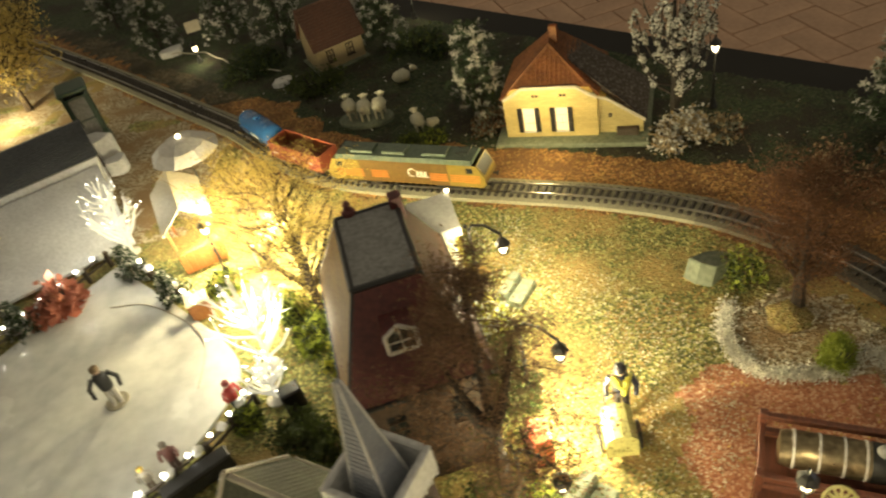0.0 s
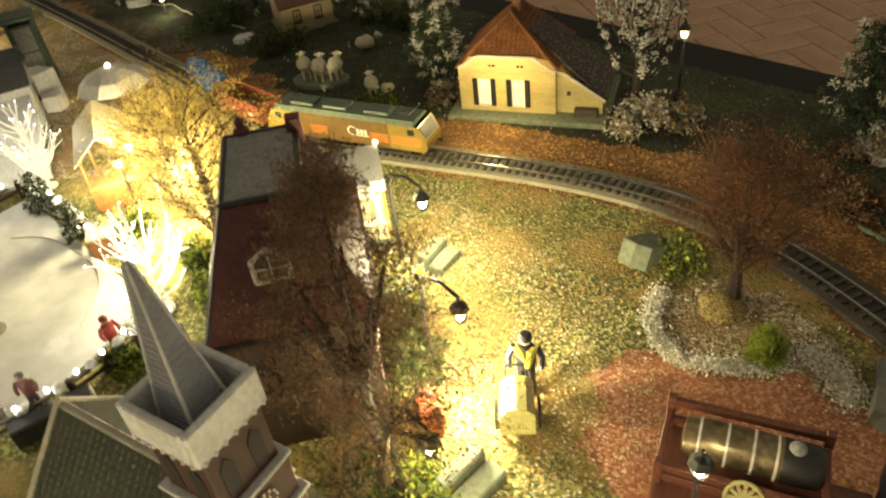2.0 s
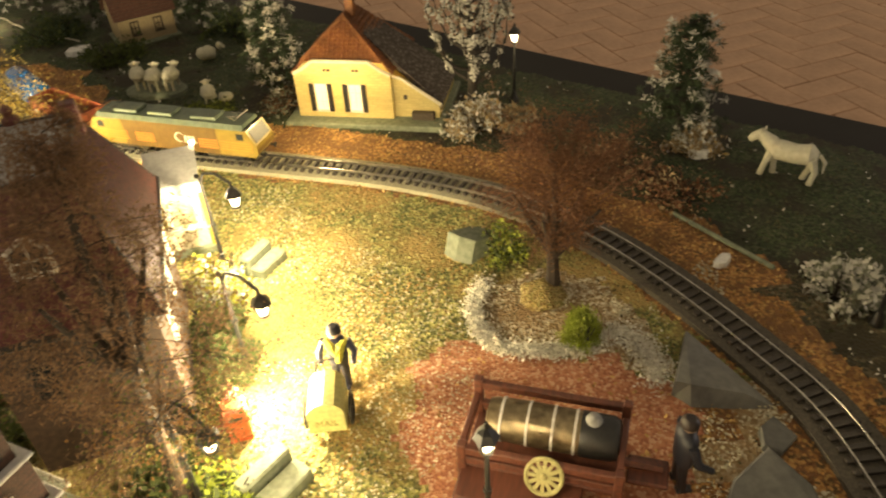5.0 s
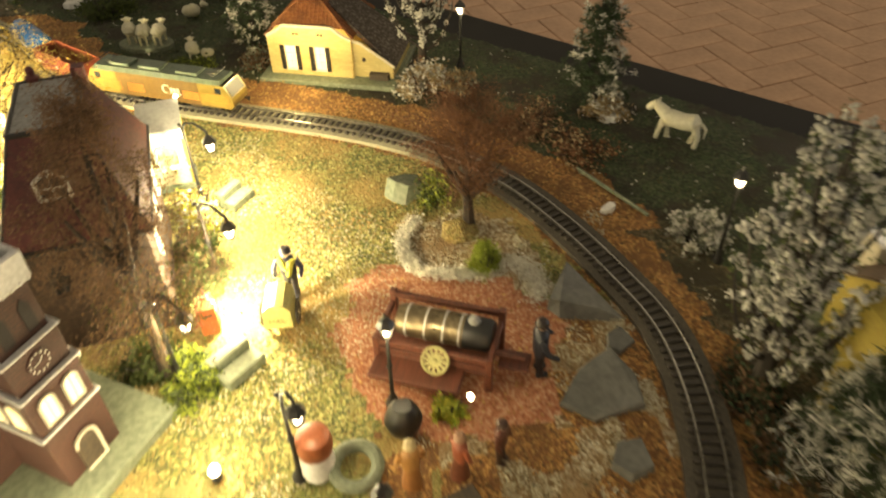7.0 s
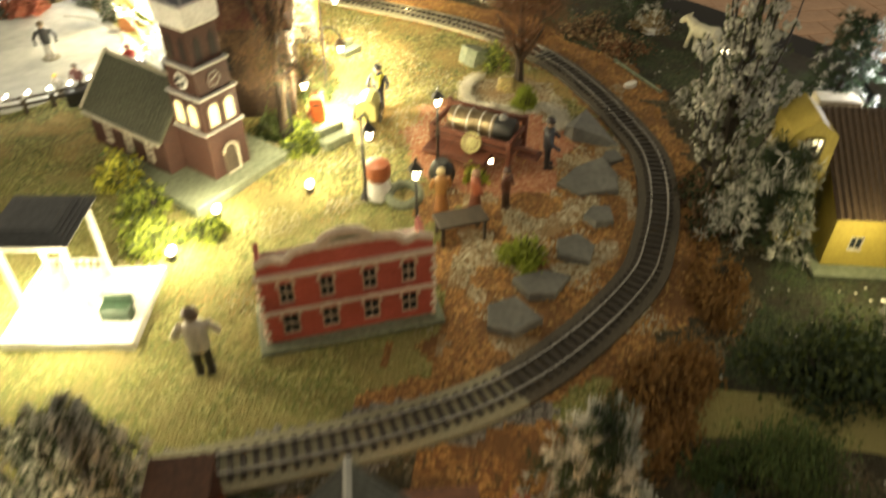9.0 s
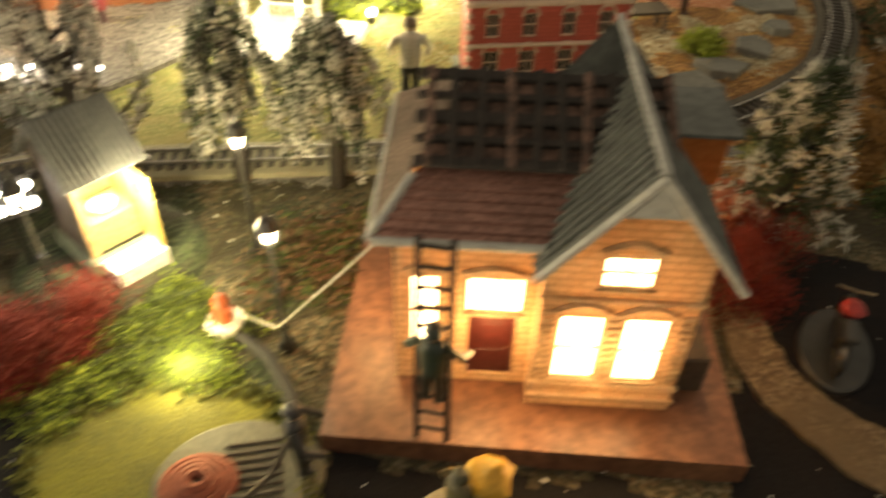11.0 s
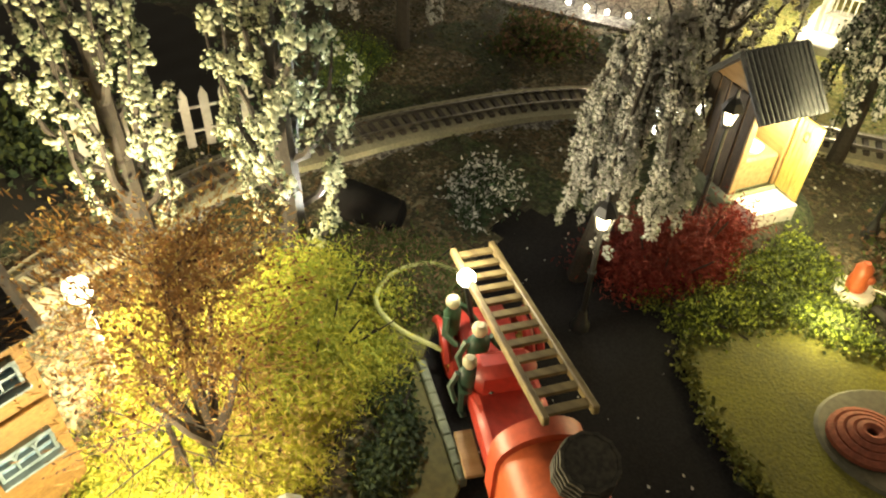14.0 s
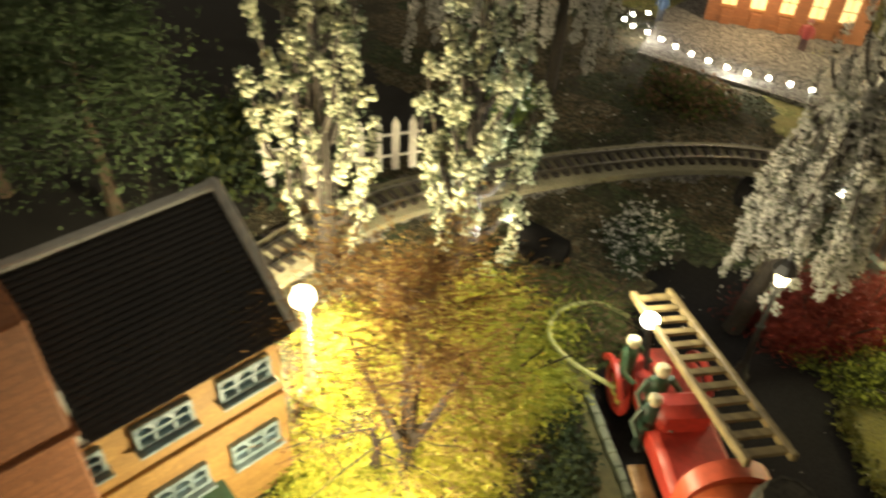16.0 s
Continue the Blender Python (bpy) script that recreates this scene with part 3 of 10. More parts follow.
def tree(name, label, x, y, h, n=26, start=0.15, width=None, rise=0.3, sag=0.0, leaf=((None, 3000, 0.003),), trunk=0.004, seed=1, bark=None,
         spread=0.006, clumps=0, outer=0.25, twigs=2, fine=1.0, lean=(0, 0), long=1.6, z=0.0, cat="tree", group="", limb=None, fork=0, fork_at=0.3, fork_out=0.5, fork_rise=0.48, along=False):
    """A model tree: tapered trunk, limbs with twigs, and a crown of loose flakes in clumps along them."""
    rng = np.random.default_rng(seed)
    width = width or (lambda u: 0.3 * h * (1 - u) ** 0.7)
    top = thing(name, label, cat, Matrix.Translation((x, y, z - 0.002)), group=group)
    g = Geo()
    pts = [(lean[0] * t * t + rng.normal() * 0.002 * t, lean[1] * t * t + rng.normal() * 0.002 * t, h * t * 0.97) for t in (0, 0.15, 0.35, 0.6, 0.8, 1.0)]
    g.tube(pts, [trunk * k for k in (1.35, 1.0, 0.85, 0.6, 0.4, 0.15)], 7)
    for k in range(fork):
        a, r, z0 = k * 6.283 / fork + 0.5, width(0.7) * fork_out * rng.uniform(0.8, 1.2), fork_at * h
        o0, o1 = fork_at ** 2, 0.7
        g.tube([(lean[0] * o0, lean[1] * o0, z0 - 0.006), (lean[0] * o0 + 0.45 * r * math.cos(a), lean[1] * o0 + 0.45 * r * math.sin(a), z0 + 0.33 * fork_rise * h),
                (lean[0] * o1 + r * math.cos(a), lean[1] * o1 + r * math.sin(a), min(z0 + fork_rise * h, 0.93 * h))], [trunk * 0.85, trunk * 0.55, trunk * 0.18], 7)
    part("trunk", g, bark or M_BARK, top, smooth=True)
    lb = limbs(rng, h, n, start, width, rise, sag)
    where = []
    for l in lb:
        g = Geo()
        u = l[0, 2] / h
        off = np.array([lean[0] * u * u, lean[1] * u * u, 0])
        l = l + off
        g.tube([tuple(p) for p in l], [trunk * 0.34 * fine * (1 - 0.8 * k / 5) for k in range(6)], 4, caps=False)
        where.append(l)
        for _ in range(twigs):
            k = rng.integers(2, 5)
            d = (l[5] - l[0]) * rng.uniform(0.25, 0.5) + rng.normal(size=3) * np.linalg.norm(l[5] - l[0]) * 0.25
            t = np.array([l[k] + d * s for s in (0, 0.25, 0.5, 0.75, 1.0, 1.15)])
            g.tube([tuple(p) for p in t[[0, 2, 4]]], [trunk * 0.16 * fine, trunk * 0.11 * fine, trunk * 0.05 * fine], 3, caps=False)
            where.append(t)
        part("limb", g, limb or bark or M_TWIG, top)
    for j, (mt, count, size, *own) in enumerate(leaf):
        c, way = [], []
        per = max(1, count // len(where))
        for l in where:
            if clumps:
                for _ in range(clumps):
                    t = rng.uniform(outer, 1.0)
                    k = min(int(t * 5), 4)
                    p = l[k] + (l[k + 1] - l[k]) * (t * 5 - k)
                    c.append(p + rng.normal(size=(max(1, per // clumps), 3)) * spread * rng.uniform(0.6, 1.2))
            else:
                t = outer + (1 - outer) * rng.uniform(0, 1, per)
                k = np.minimum((t * 5).astype(int), 4)
                p = l[k] + (l[k + 1] - l[k]) * (t * 5 - k)[:, None]
                c.append(p + rng.normal(size=(per, 3)) * spread)
                d = l[k + 1] - l[k]
                way.append(d / (np.linalg.norm(d, axis=1)[:, None] + 1e-9))
        c = np.concatenate(c)
        c[:, 2] = np.maximum(c[:, 2], 0.003)
        axis = np.concatenate(way) if along and way and not own else None
        part("crown" if j == 0 else "snow_flock" if mt in (L_SNOW, L_FROST) else "foliage", flakes("crown", c, size, 1.0, own[0] if own else long, seed + j, axis), mt, top)
    return top


def in_ball(rng, n):
    v = rng.normal(size=(n, 3))
    return v / np.linalg.norm(v, axis=1)[:, None] * rng.uniform(0.25, 1.0, (n, 1)) ** 0.6


def ico():
    """The corners and faces of an icosahedron."""
    bmm = bmesh.new()
    bmesh.ops.create_icosphere(bmm, subdivisions=1, radius=1.0)
    v = np.array([q.co[:] for q in bmm.verts])
    f = np.array([[q.index for q in t.verts] for t in bmm.faces])
    bmm.free()
    return v, f


ICO_V, ICO_F = ico()


def clods(name, centres, sizes, rough=0.30, seed=0):
    """Uneven crumbs of foam, each with its own ragged surface, as one mesh."""
    rng = np.random.default_rng(seed)
    c, s = np.asarray(centres, float), np.asarray(sizes, float)
    n, k, m = len(c), len(ICO_V), len(ICO_F)
    v = ICO_V[None] * (1 + rough * rng.normal(size=(n, k, 1)).clip(-1.6, 1.6)) * s[:, None, :] + c[:, None, :]
    f = ICO_F[None] + (np.arange(n) * k)[:, None, None]
    me = bpy.data.meshes.new(name)
    me.vertices.add(n * k)
    me.vertices.foreach_set("co", v.ravel())
    me.loops.add(n * m * 3)
    me.loops.foreach_set("vertex_index", f.ravel())
    me.polygons.add(n * m)
    me.polygons.foreach_set("loop_start", np.arange(0, n * m * 3, 3))
    me.polygons.foreach_set("loop_total", np.full(n * m, 3))
    me.polygons.foreach_set("use_smooth", [True] * (n * m))
    me.update(calc_edges=True)
    return me


def needles(name, centres, length, width, per, seed=0, up=0.3):
    """Bursts of thin needles that spread from each centre."""
    rng = np.random.default_rng(seed)
    c = np.repeat(np.asarray(centres, float), per, 0)
    d = rng.normal(size=(len(c), 3))
    d[:, 2] += up
    d /= np.linalg.norm(d, axis=1)[:, None]
    return flakes(name, c + d * length * 0.5, width, 1.0, length / width, seed, d, 0.05)


def crown_parts(top, where, g, bark, lumps, main, dark, size, seed, per_lump, long=1.4, shade=0.34, patch=1.0):
    for limb in g:
        part("limb", limb, bark, top)
    rng = np.random.default_rng(seed + 5)
    for j, (mt, count) in enumerate(((dark, int(per_lump * shade)), (main, per_lump))):
        kept = [(p, q) for p, q in lumps if not j or rng.uniform() < patch]
        c = np.concatenate([p + in_ball(rng, max(count, 1)) * q * (1.75 if j else 2.1) for p, q in kept])
        if j:
            c[:, 2] += 0.0008
        c[:, 2] = np.maximum(c[:, 2], 0.003)
        crown = part("snow_flock" if j else "crown", flakes("crown", c[:: 2 if j else 1], size * (0.5 if j else 1.0), 1.0, long, seed + j), mt, top)
        if j:
            at = np.concatenate([p + in_ball(rng, 16) * q * 1.6 for p, q in kept])
            wide = np.concatenate([np.ones((16, 1)) * q.mean() * rng.uniform(0.26, 0.50, (16, 1)) * np.ones((1, 3)) for _, q in kept])
            at[:, 2] = np.maximum(at[:, 2], 0.004)
            tagged(part("flock_clump", clods("flock_clump", at, wide, 0.20, seed + 9), mt, top), kind="stuff")


def flocked(name, label, x, y, h, w, seed, main, dark, n=24, per=8, per_lump=26, size=0.0026, spread=0.0034, low=0.05, cone=0.35, trunk=0.005, group="", inner=0.18, shade=0.34, patch=1.0):
    """A tree of upright limbs that carry thick lumps of flock."""
    rng = np.random.default_rng(seed)
    top = thing(name, label, "tree", Matrix.Translation((x, y, -0.002)), group=group)
    g = Geo()
    g.tube([(0, 0, 0), (0.001, 0, h * 0.3), (-0.001, 0.001, h * 0.65), (0, 0, h * 0.97)], [trunk * 1.3, trunk, trunk * 0.6, trunk * 0.2], 8)
    part("trunk", g, M_TWIG, top, smooth=True)
    g, lumps = [], []
    for i in range(n):
        u0 = low + (0.72 - low) * i / n
        a = i * 2.399 + rng.uniform(-0.3, 0.3)
        r = w * rng.uniform(0.55, 1.05) * (1 - cone * (u0 - low) / 0.6)
        u1 = min(1.0, u0 + rng.uniform(0.30, 0.50))
        pts = []
        for k in range(7):
            t = k / 6
            pts.append(np.array([math.cos(a) * r * math.sin(1.57 * t) ** 0.7, math.sin(a) * r * math.sin(1.57 * t) ** 0.7, h * (u0 + (u1 - u0) * t ** 1.35)]) + rng.normal(size=3) * 0.002 * t)
        g.append(Geo().tube([tuple(p) for p in pts], [trunk * 0.4 * (1 - 0.8 * k / 6) for k in range(7)], 5, caps=False))
        for t in np.linspace(inner, 1.0, per):
            t = min(1.0, max(0.2, t + rng.uniform(-0.05, 0.05)))
            k = min(int(t * 6), 5)
            p = pts[k] + (pts[k + 1] - pts[k]) * (t * 6 - k)
            if rng.uniform() < 0.85:
                lumps.append((p + rng.normal(size=3) * 0.0015, np.array([1, 1, 1.3]) * spread * rng.uniform(0.55, 1.25)))
    crown_parts(top, None, g, M_TWIG, lumps, main, dark, size, seed, per_lump, 1.4, shade, patch)
    return top


def willow(label, x, y, h, w, seed, main, dark, n=30, per=13, per_lump=34, size=0.0019, spread=0.0021, lean=(0, 0), shade=0.34, patch=1.0):
    """A weeping tree: strands arch from the top and hang, thick with flock."""
    rng = np.random.default_rng(seed)
    top = thing("weeping_tree", label, "tree", Matrix.Translation((x, y, -0.002)))
    g = Geo()
    g.tube([(0, 0, 0), (0.002 + lean[0] * 0.4, lean[1] * 0.4, h * 0.4), (lean[0], lean[1], h * 0.95)], [0.0065, 0.005, 0.002], 8)
    part("trunk", g, M_TWIG, top, smooth=True)
    g, lumps = [], []
    for i in range(n):
        a = i * 2.399 + rng.uniform(-0.2, 0.2)
        r, z0, z1 = w * rng.uniform(0.35, 1.0), h * rng.uniform(0.80, 0.98), h * rng.uniform(0.22, 0.55)
        pts = []
        for k in range(9):
            t = k / 8
            rad = r * (1 - (1 - t) ** 2.2)
            pts.append(np.array([lean[0] + math.cos(a) * rad, lean[1] + math.sin(a) * rad, z0 + 0.10 * h * math.sin(3.14 * min(t / 0.5, 1)) - (z0 - z1) * t ** 1.7]) + rng.normal(size=3) * 0.0012)
        g.append(Geo().tube([tuple(p) for p in pts], [0.0018 * (1 - 0.8 * k / 8) for k in range(9)], 4, caps=False))
        for t in np.linspace(0.12, 1.0, per):
            k = min(int(t * 8), 7)
            p = pts[k] + (pts[k + 1] - pts[k]) * (t * 8 - k)
            lumps.append((p + rng.normal(size=3) * 0.0016, np.array([0.8, 0.8, 1.5]) * spread * rng.uniform(0.7, 1.2)))
    crown_parts(top, None, g, M_TWIG, lumps, main, dark, size, seed, per_lump, 1.4, shade, patch)
    return top


def conifer(label, x, y, h, r, seed, snow=0.5, n=40, z=0.0, wide=None, burst=0.0068):
    """A fir whose twigs end in bursts of dark needles, the outer ones white."""
    rng = np.random.default_rng(seed)
    top = thing("snowy_fir_tree", label, "tree", Matrix.Translation((x, y, z - 0.002)))
    g = Geo()
    g.tube([(0, 0, 0), (0.001, 0, h * 0.5), (0, 0.001, h * 0.96)], [0.0045, 0.003, 0.0008], 8)
    part("trunk", g, M_TWIG, top, smooth=True)
    g, inner, tips = Geo(), [], []
    for l in limbs(rng, h, int(n * 1.5), 0.14, wide or (lambda u: r * (1.05 - u) ** 0.75), 0.25, 0.35):
        g.tube([tuple(p) for p in l], [0.0013 * (1 - 0.8 * k / 5) for k in range(6)], 4, caps=False)
        for k in (2, 3, 4, 5):
            for _ in range(2):
                q = l[k] + rng.normal(size=3) * 0.0042
                (tips if k > 3 and rng.uniform() < snow * 0.75 else inner).append(q)
    part("limb", g, M_TWIG, top)
    for name, at, mt, size, per in (("crown", inner, L_GREEN, 0.0013, 16), ("snow_flock", tips, L_SNOW, 0.0014, 15)):
        at = np.array(at)
        at[:, 2] = np.maximum(at[:, 2], 0.008)
        part(name, needles(name, at, burst, size, per, seed + len(name)), mt, top)
    return top


def bush(name, label, x, y, r, h, leaf, seed=1, count=1500, size=0.003, sx=1.0, sy=1.0, long=1.6, z=0.0, rz=0.0, cat="bush", group=""):
    """A low mound of loose flakes over short twigs."""
    rng = np.random.default_rng(seed)
    top = thing(name, label, cat, pose(x, y, z - 0.002, 0, 0, rz), group=group)
    g = Geo()
    for i in range(14):
        a, q = rng.uniform(0, 6.28), rng.uniform(0.3, 0.8)
        g.tube([(0.2 * r * math.cos(a) * sx, 0.2 * r * math.sin(a) * sy, 0.0), (q * r * math.cos(a) * sx, q * r * math.sin(a) * sy, h * rng.uniform(0.5, 0.9))], [0.0012, 0.0004], 4)
    part("stem", g, M_TWIG, top)
    lumps = rng.normal(size=(18, 3))
    lumps /= np.linalg.norm(lumps, axis=1)[:, None]
    lumps[:, 2] = abs(lumps[:, 2])
    lumps *= rng.uniform(0.35, 0.85, (18, 1))
    for j, (mt, share) in enumerate(leaf):
        k = rng.integers(0, 18, int(count * share))
        c = lumps[k] + rng.normal(size=(len(k), 3)) * 0.17
        c *= np.array([r * sx, r * sy, h])
        c[:, 2] = np.abs(c[:, 2]) + (0.002 if j else 0.0)
        part("foliage", flakes("foliage", c, size, 1.0, long, seed + 7 * j), mt, top)
    return top


# firs and flocked trees behind the railway
conifer("dark green fir with snow-white branch tips beside the cottage", 0.196, 1.035, 0.130, 0.042, 3, 0.8, 44, wide=lambda u: 0.040 * (1.12 - u) ** 0.5)
conifer("dark green fir with snow-white tips at the board's edge", 0.637, 0.845, 0.130, 0.040, 4, 0.6, 46, wide=lambda u: 0.038 * (1.12 - u) ** 0.45)
for i, (x, y, h, r) in enumerate([(-0.40, 1.46, 0.12, 0.05), (-0.25, 1.43, 0.12, 0.05), (-0.135, 1.36, 0.12, 0.05), (0.045, 1.30, 0.11, 0.042), (0.0, 1.42, 0.12, 0.045), (-0.55, 1.62, 0.13, 0.05)]):
    conifer("dark green fir with snow-covered tips behind the railway", x, y, h, r, 11 + i, 0.75, 34, wide=lambda u, r=r: r * 0.95 * (1.12 - u) ** 0.55)
flocked("snowy_tree", "tall dark tree with heavy white flock beside the lamp", 0.428, 0.935, 0.19, 0.052, 21, L_SNOW, L_TWIGGY, n=22, per=9, per_lump=26, size=0.0030, spread=0.0030, low=0.2, shade=0.25, patch=0.8)
bush("snowy_bush", "buff and white flocked bush at the tree's foot", 0.425, 0.900, 0.040, 0.042, ((L_BUFF, 0.5), (L_SNOW, 0.4)), 22, 2600, 0.0036)
bush("snowy_bush", "buff and white flocked bush beside the cottage", 0.475, 0.905, 0.030, 0.025, ((L_GREY, 0.5), (L_BUFF, 0.4)), 23, 1500, 0.0036)
bush("snowy_bush", "buff bush round a white stone under the fir", 0.650, 0.822, 0.032, 0.028, ((L_BUFF, 0.8), (L_SNOW, 0.2)), 24, 1800, 0.0034)
bush("twig_bush", "dark twiggy bush with pale tips by the fir", 0.205, 0.995, 0.035, 0.03, ((L_UMBER, 0.6), (L_GREY, 0.3)), 25, 1200, 0.003)
bush("green_bush", "bright green moss bush below the lambs", 0.116, 0.975, 0.035, 0.024, ((L_LIME, 0.5), (L_OLIVE, 0.6)), 26, 1800, 0.0035)
bush("green_bush", "dark green bush behind the sheep", -0.06, 1.20, 0.05, 0.03, ((L_OLIVE, 0.8),), 27, 1400, 0.004)
bush("green_bush", "dark green undergrowth beside the small house", 0.11, 1.26, 0.06, 0.04, ((L_OLIVE, 0.5), (L_GREEN, 0.6)), 28, 1800, 0.004)
bush("green_bush", "dark green undergrowth behind the railway", -0.19, 1.30, 0.06, 0.035, ((L_OLIVE, 0.6), (L_GREEN, 0.6)), 29, 1800, 0.004)
bush("snowy_bush", "low bush dusted with snow near the board's edge", 0.68, 0.58, 0.030, 0.035, ((L_GREY, 0.5), (L_SNOW, 0.5)), 30, 1500, 0.004)
bush("brown_bush", "dry brown bush beside the railway bend", 0.55, 0.80, 0.05, 0.03, ((L_UMBER, 0.7), (L_BUFF, 0.2)), 31, 1800, 0.003)
bush("brown_bush", "dry brown bush on the outer side of the bend", 0.60, 0.74, 0.05, 0.022, ((L_BROWN, 0.6), (L_BUFF, 0.2)), 32, 1500, 0.003)

# the autumn tree on its mound inside the bend
tree("autumn_tree", "bare rust-brown tree of fine fibre on a small mound", 0.462, 0.618, 0.125, 46, 0.30, lambda u: 0.046 * math.sin(min(1, 0.25 + (1.02 - u) * 1.5) * 1.57), 0.95, 0.1,
     ((L_BROWN, 13000, 0.0006, 6.0), (L_BROWN, 7000, 0.0012, 1.6)), 0.0056, 41, bark=M_DARKBARK, limb=M_RUSTBARK, spread=0.0046, outer=0.30, twigs=6, clumps=3, fine=0.4, fork=5, fork_at=0.34, fork_out=0.75, fork_rise=0.40)
bush("green_tuft", "bright lime green tuft beside the mound", 0.474, 0.556, 0.017, 0.026, ((L_LIME, 1.0),), 42, 9000, 0.0009, long=5)
bush("green_bush", "lime green bush beside the grey stone", 0.428, 0.668, 0.022, 0.036, ((L_LIME, 0.6), (L_OLIVE, 0.5)), 43, 1400, 0.003)
bush("green_bush", "bright lime green bush beside the slate slabs", 0.483, 0.258, 0.024, 0.030, ((L_LIME, 1.0),), 44, 1500, 0.0034)

# the trees round the mansard house and the church
tree("bare_tree", "large bare umber tree of fine fibre before the red house", 0.202, 0.444, 0.255, 46, 0.34, lambda u: 0.056 if u < 0.60 else 0.056 - 0.110 * (u - 0.60), 0.40, 0.40,
     ((L_UMBER, 15000, 0.00065, 7.0), (L_UMBER, 7000, 0.0013, 1.7)), 0.0052, 51, bark=M_DARKBARK, limb=M_DARKBARK, spread=0.0050, outer=0.30, twigs=6, clumps=3, fine=0.26, lean=(0.002, 0.008), fork=5, fork_at=0.46, fork_out=0.62, fork_rise=0.26)
tree("leafy_tree", "small bent tree with olive and tan leaves beside the church", 0.203, 0.443, 0.125, 18, 0.72, lambda u: 0.036, 0.25, 0.1,
     ((L_OLIVE, 900, 0.0015), (L_TAN, 700, 0.0014), (L_UMBER, 900, 0.0014)), 0.0036, 52, spread=0.006, outer=0.2, twigs=3, lean=(0.026, -0.036), long=1.6, fine=0.4)
for i, (x, y, r, h, lf) in enumerate([(0.226, 0.440, 0.026, 0.030, L_LIME), (-0.098, 0.750, 0.020, 0.024, L_LIME), (-0.006, 0.690, 0.026, 0.034, L_LIME), (-0.036, 0.560, 0.016, 0.020, L_LIME), (0.023, 0.531, 0.034, 0.030, L_OLIVE), (0.045, 0.720, 0.026, 0.03, L_LIME), (0.188, 0.452, 0.030, 0.035, L_OLIVE), (0.225, 0.42, 0.02, 0.02, L_LIME), (0.212, 0.555, 0.024, 0.036, L_OLIVE), (0.195, 0.60, 0.024, 0.034, L_OLIVE),
                                   (0.06, 0.50, 0.038, 0.03, L_OLIVE), (0.085, 0.55, 0.026, 0.03, L_LIME), (0.02, 0.66, 0.03, 0.028, L_LIME), (0.055, 0.62, 0.028, 0.035, L_HEDGE),
                                   (-0.10, 0.75, 0.022, 0.018, L_LIME), (0.10, 0.29, 0.03, 0.03, L_LIME), (0.13, 0.24, 0.035, 0.03, L_LIME), (0.06, 0.33, 0.03, 0.04, L_HEDGE), (0.18, 0.26, 0.02, 0.02, L_LIME)]):
    bush("green_bush", ("bright lime green foam bush" if lf is L_LIME else "yellow-green bush with small leaves" if lf is L_HEDGE else "olive green foam bush") + " among the village houses", x, y, r, h, ((lf, 0.75), (L_OLIVE, 0.35)), 60 + i, 1500, 0.0036)
tree("autumn_tree", "golden yellow autumn tree beside the mansard house", 0.020, 0.690, 0.150, 46, 0.25, lambda u: 0.060 * math.sin(min(1, 0.3 + (1.02 - u) * 1.4) * 1.57), 0.8, 0.1,
     ((L_YELLOW, 9000, 0.0008, 5.0), (L_YELLOW, 6500, 0.0014, 1.8)), 0.0052, 53, bark=M_BARK, spread=0.0052, outer=0.25, twigs=5, clumps=3, fine=0.5, fork=4, fork_at=0.30, fork_out=0.8)
tree("autumn_tree", "golden yellow autumn tree near the umbrella stall", -0.05, 0.775, 0.12, 36, 0.25, lambda u: 0.045 * math.sin(min(1, 0.3 + (1.02 - u) * 1.4) * 1.57), 0.8, 0.1,
     ((L_YELLOW, 7500, 0.0008, 5.0), (L_YELLOW, 5500, 0.0014, 1.8)), 0.0048, 54, bark=M_BARK, spread=0.0050, outer=0.25, twigs=5, clumps=3, fine=0.5, fork=4, fork_at=0.30, fork_out=0.8)
tree("autumn_tree", "golden yellow autumn tree behind the white house", -0.60, 1.30, 0.16, 50, 0.25, lambda u: 0.08 * math.sin(min(1, 0.3 + (1.02 - u) * 1.4) * 1.57), 0.8, 0.1,
     ((L_YELLOW, 10000, 0.0026),), 0.006, 55, spread=0.009, outer=0.15, twigs=5, long=3.2)


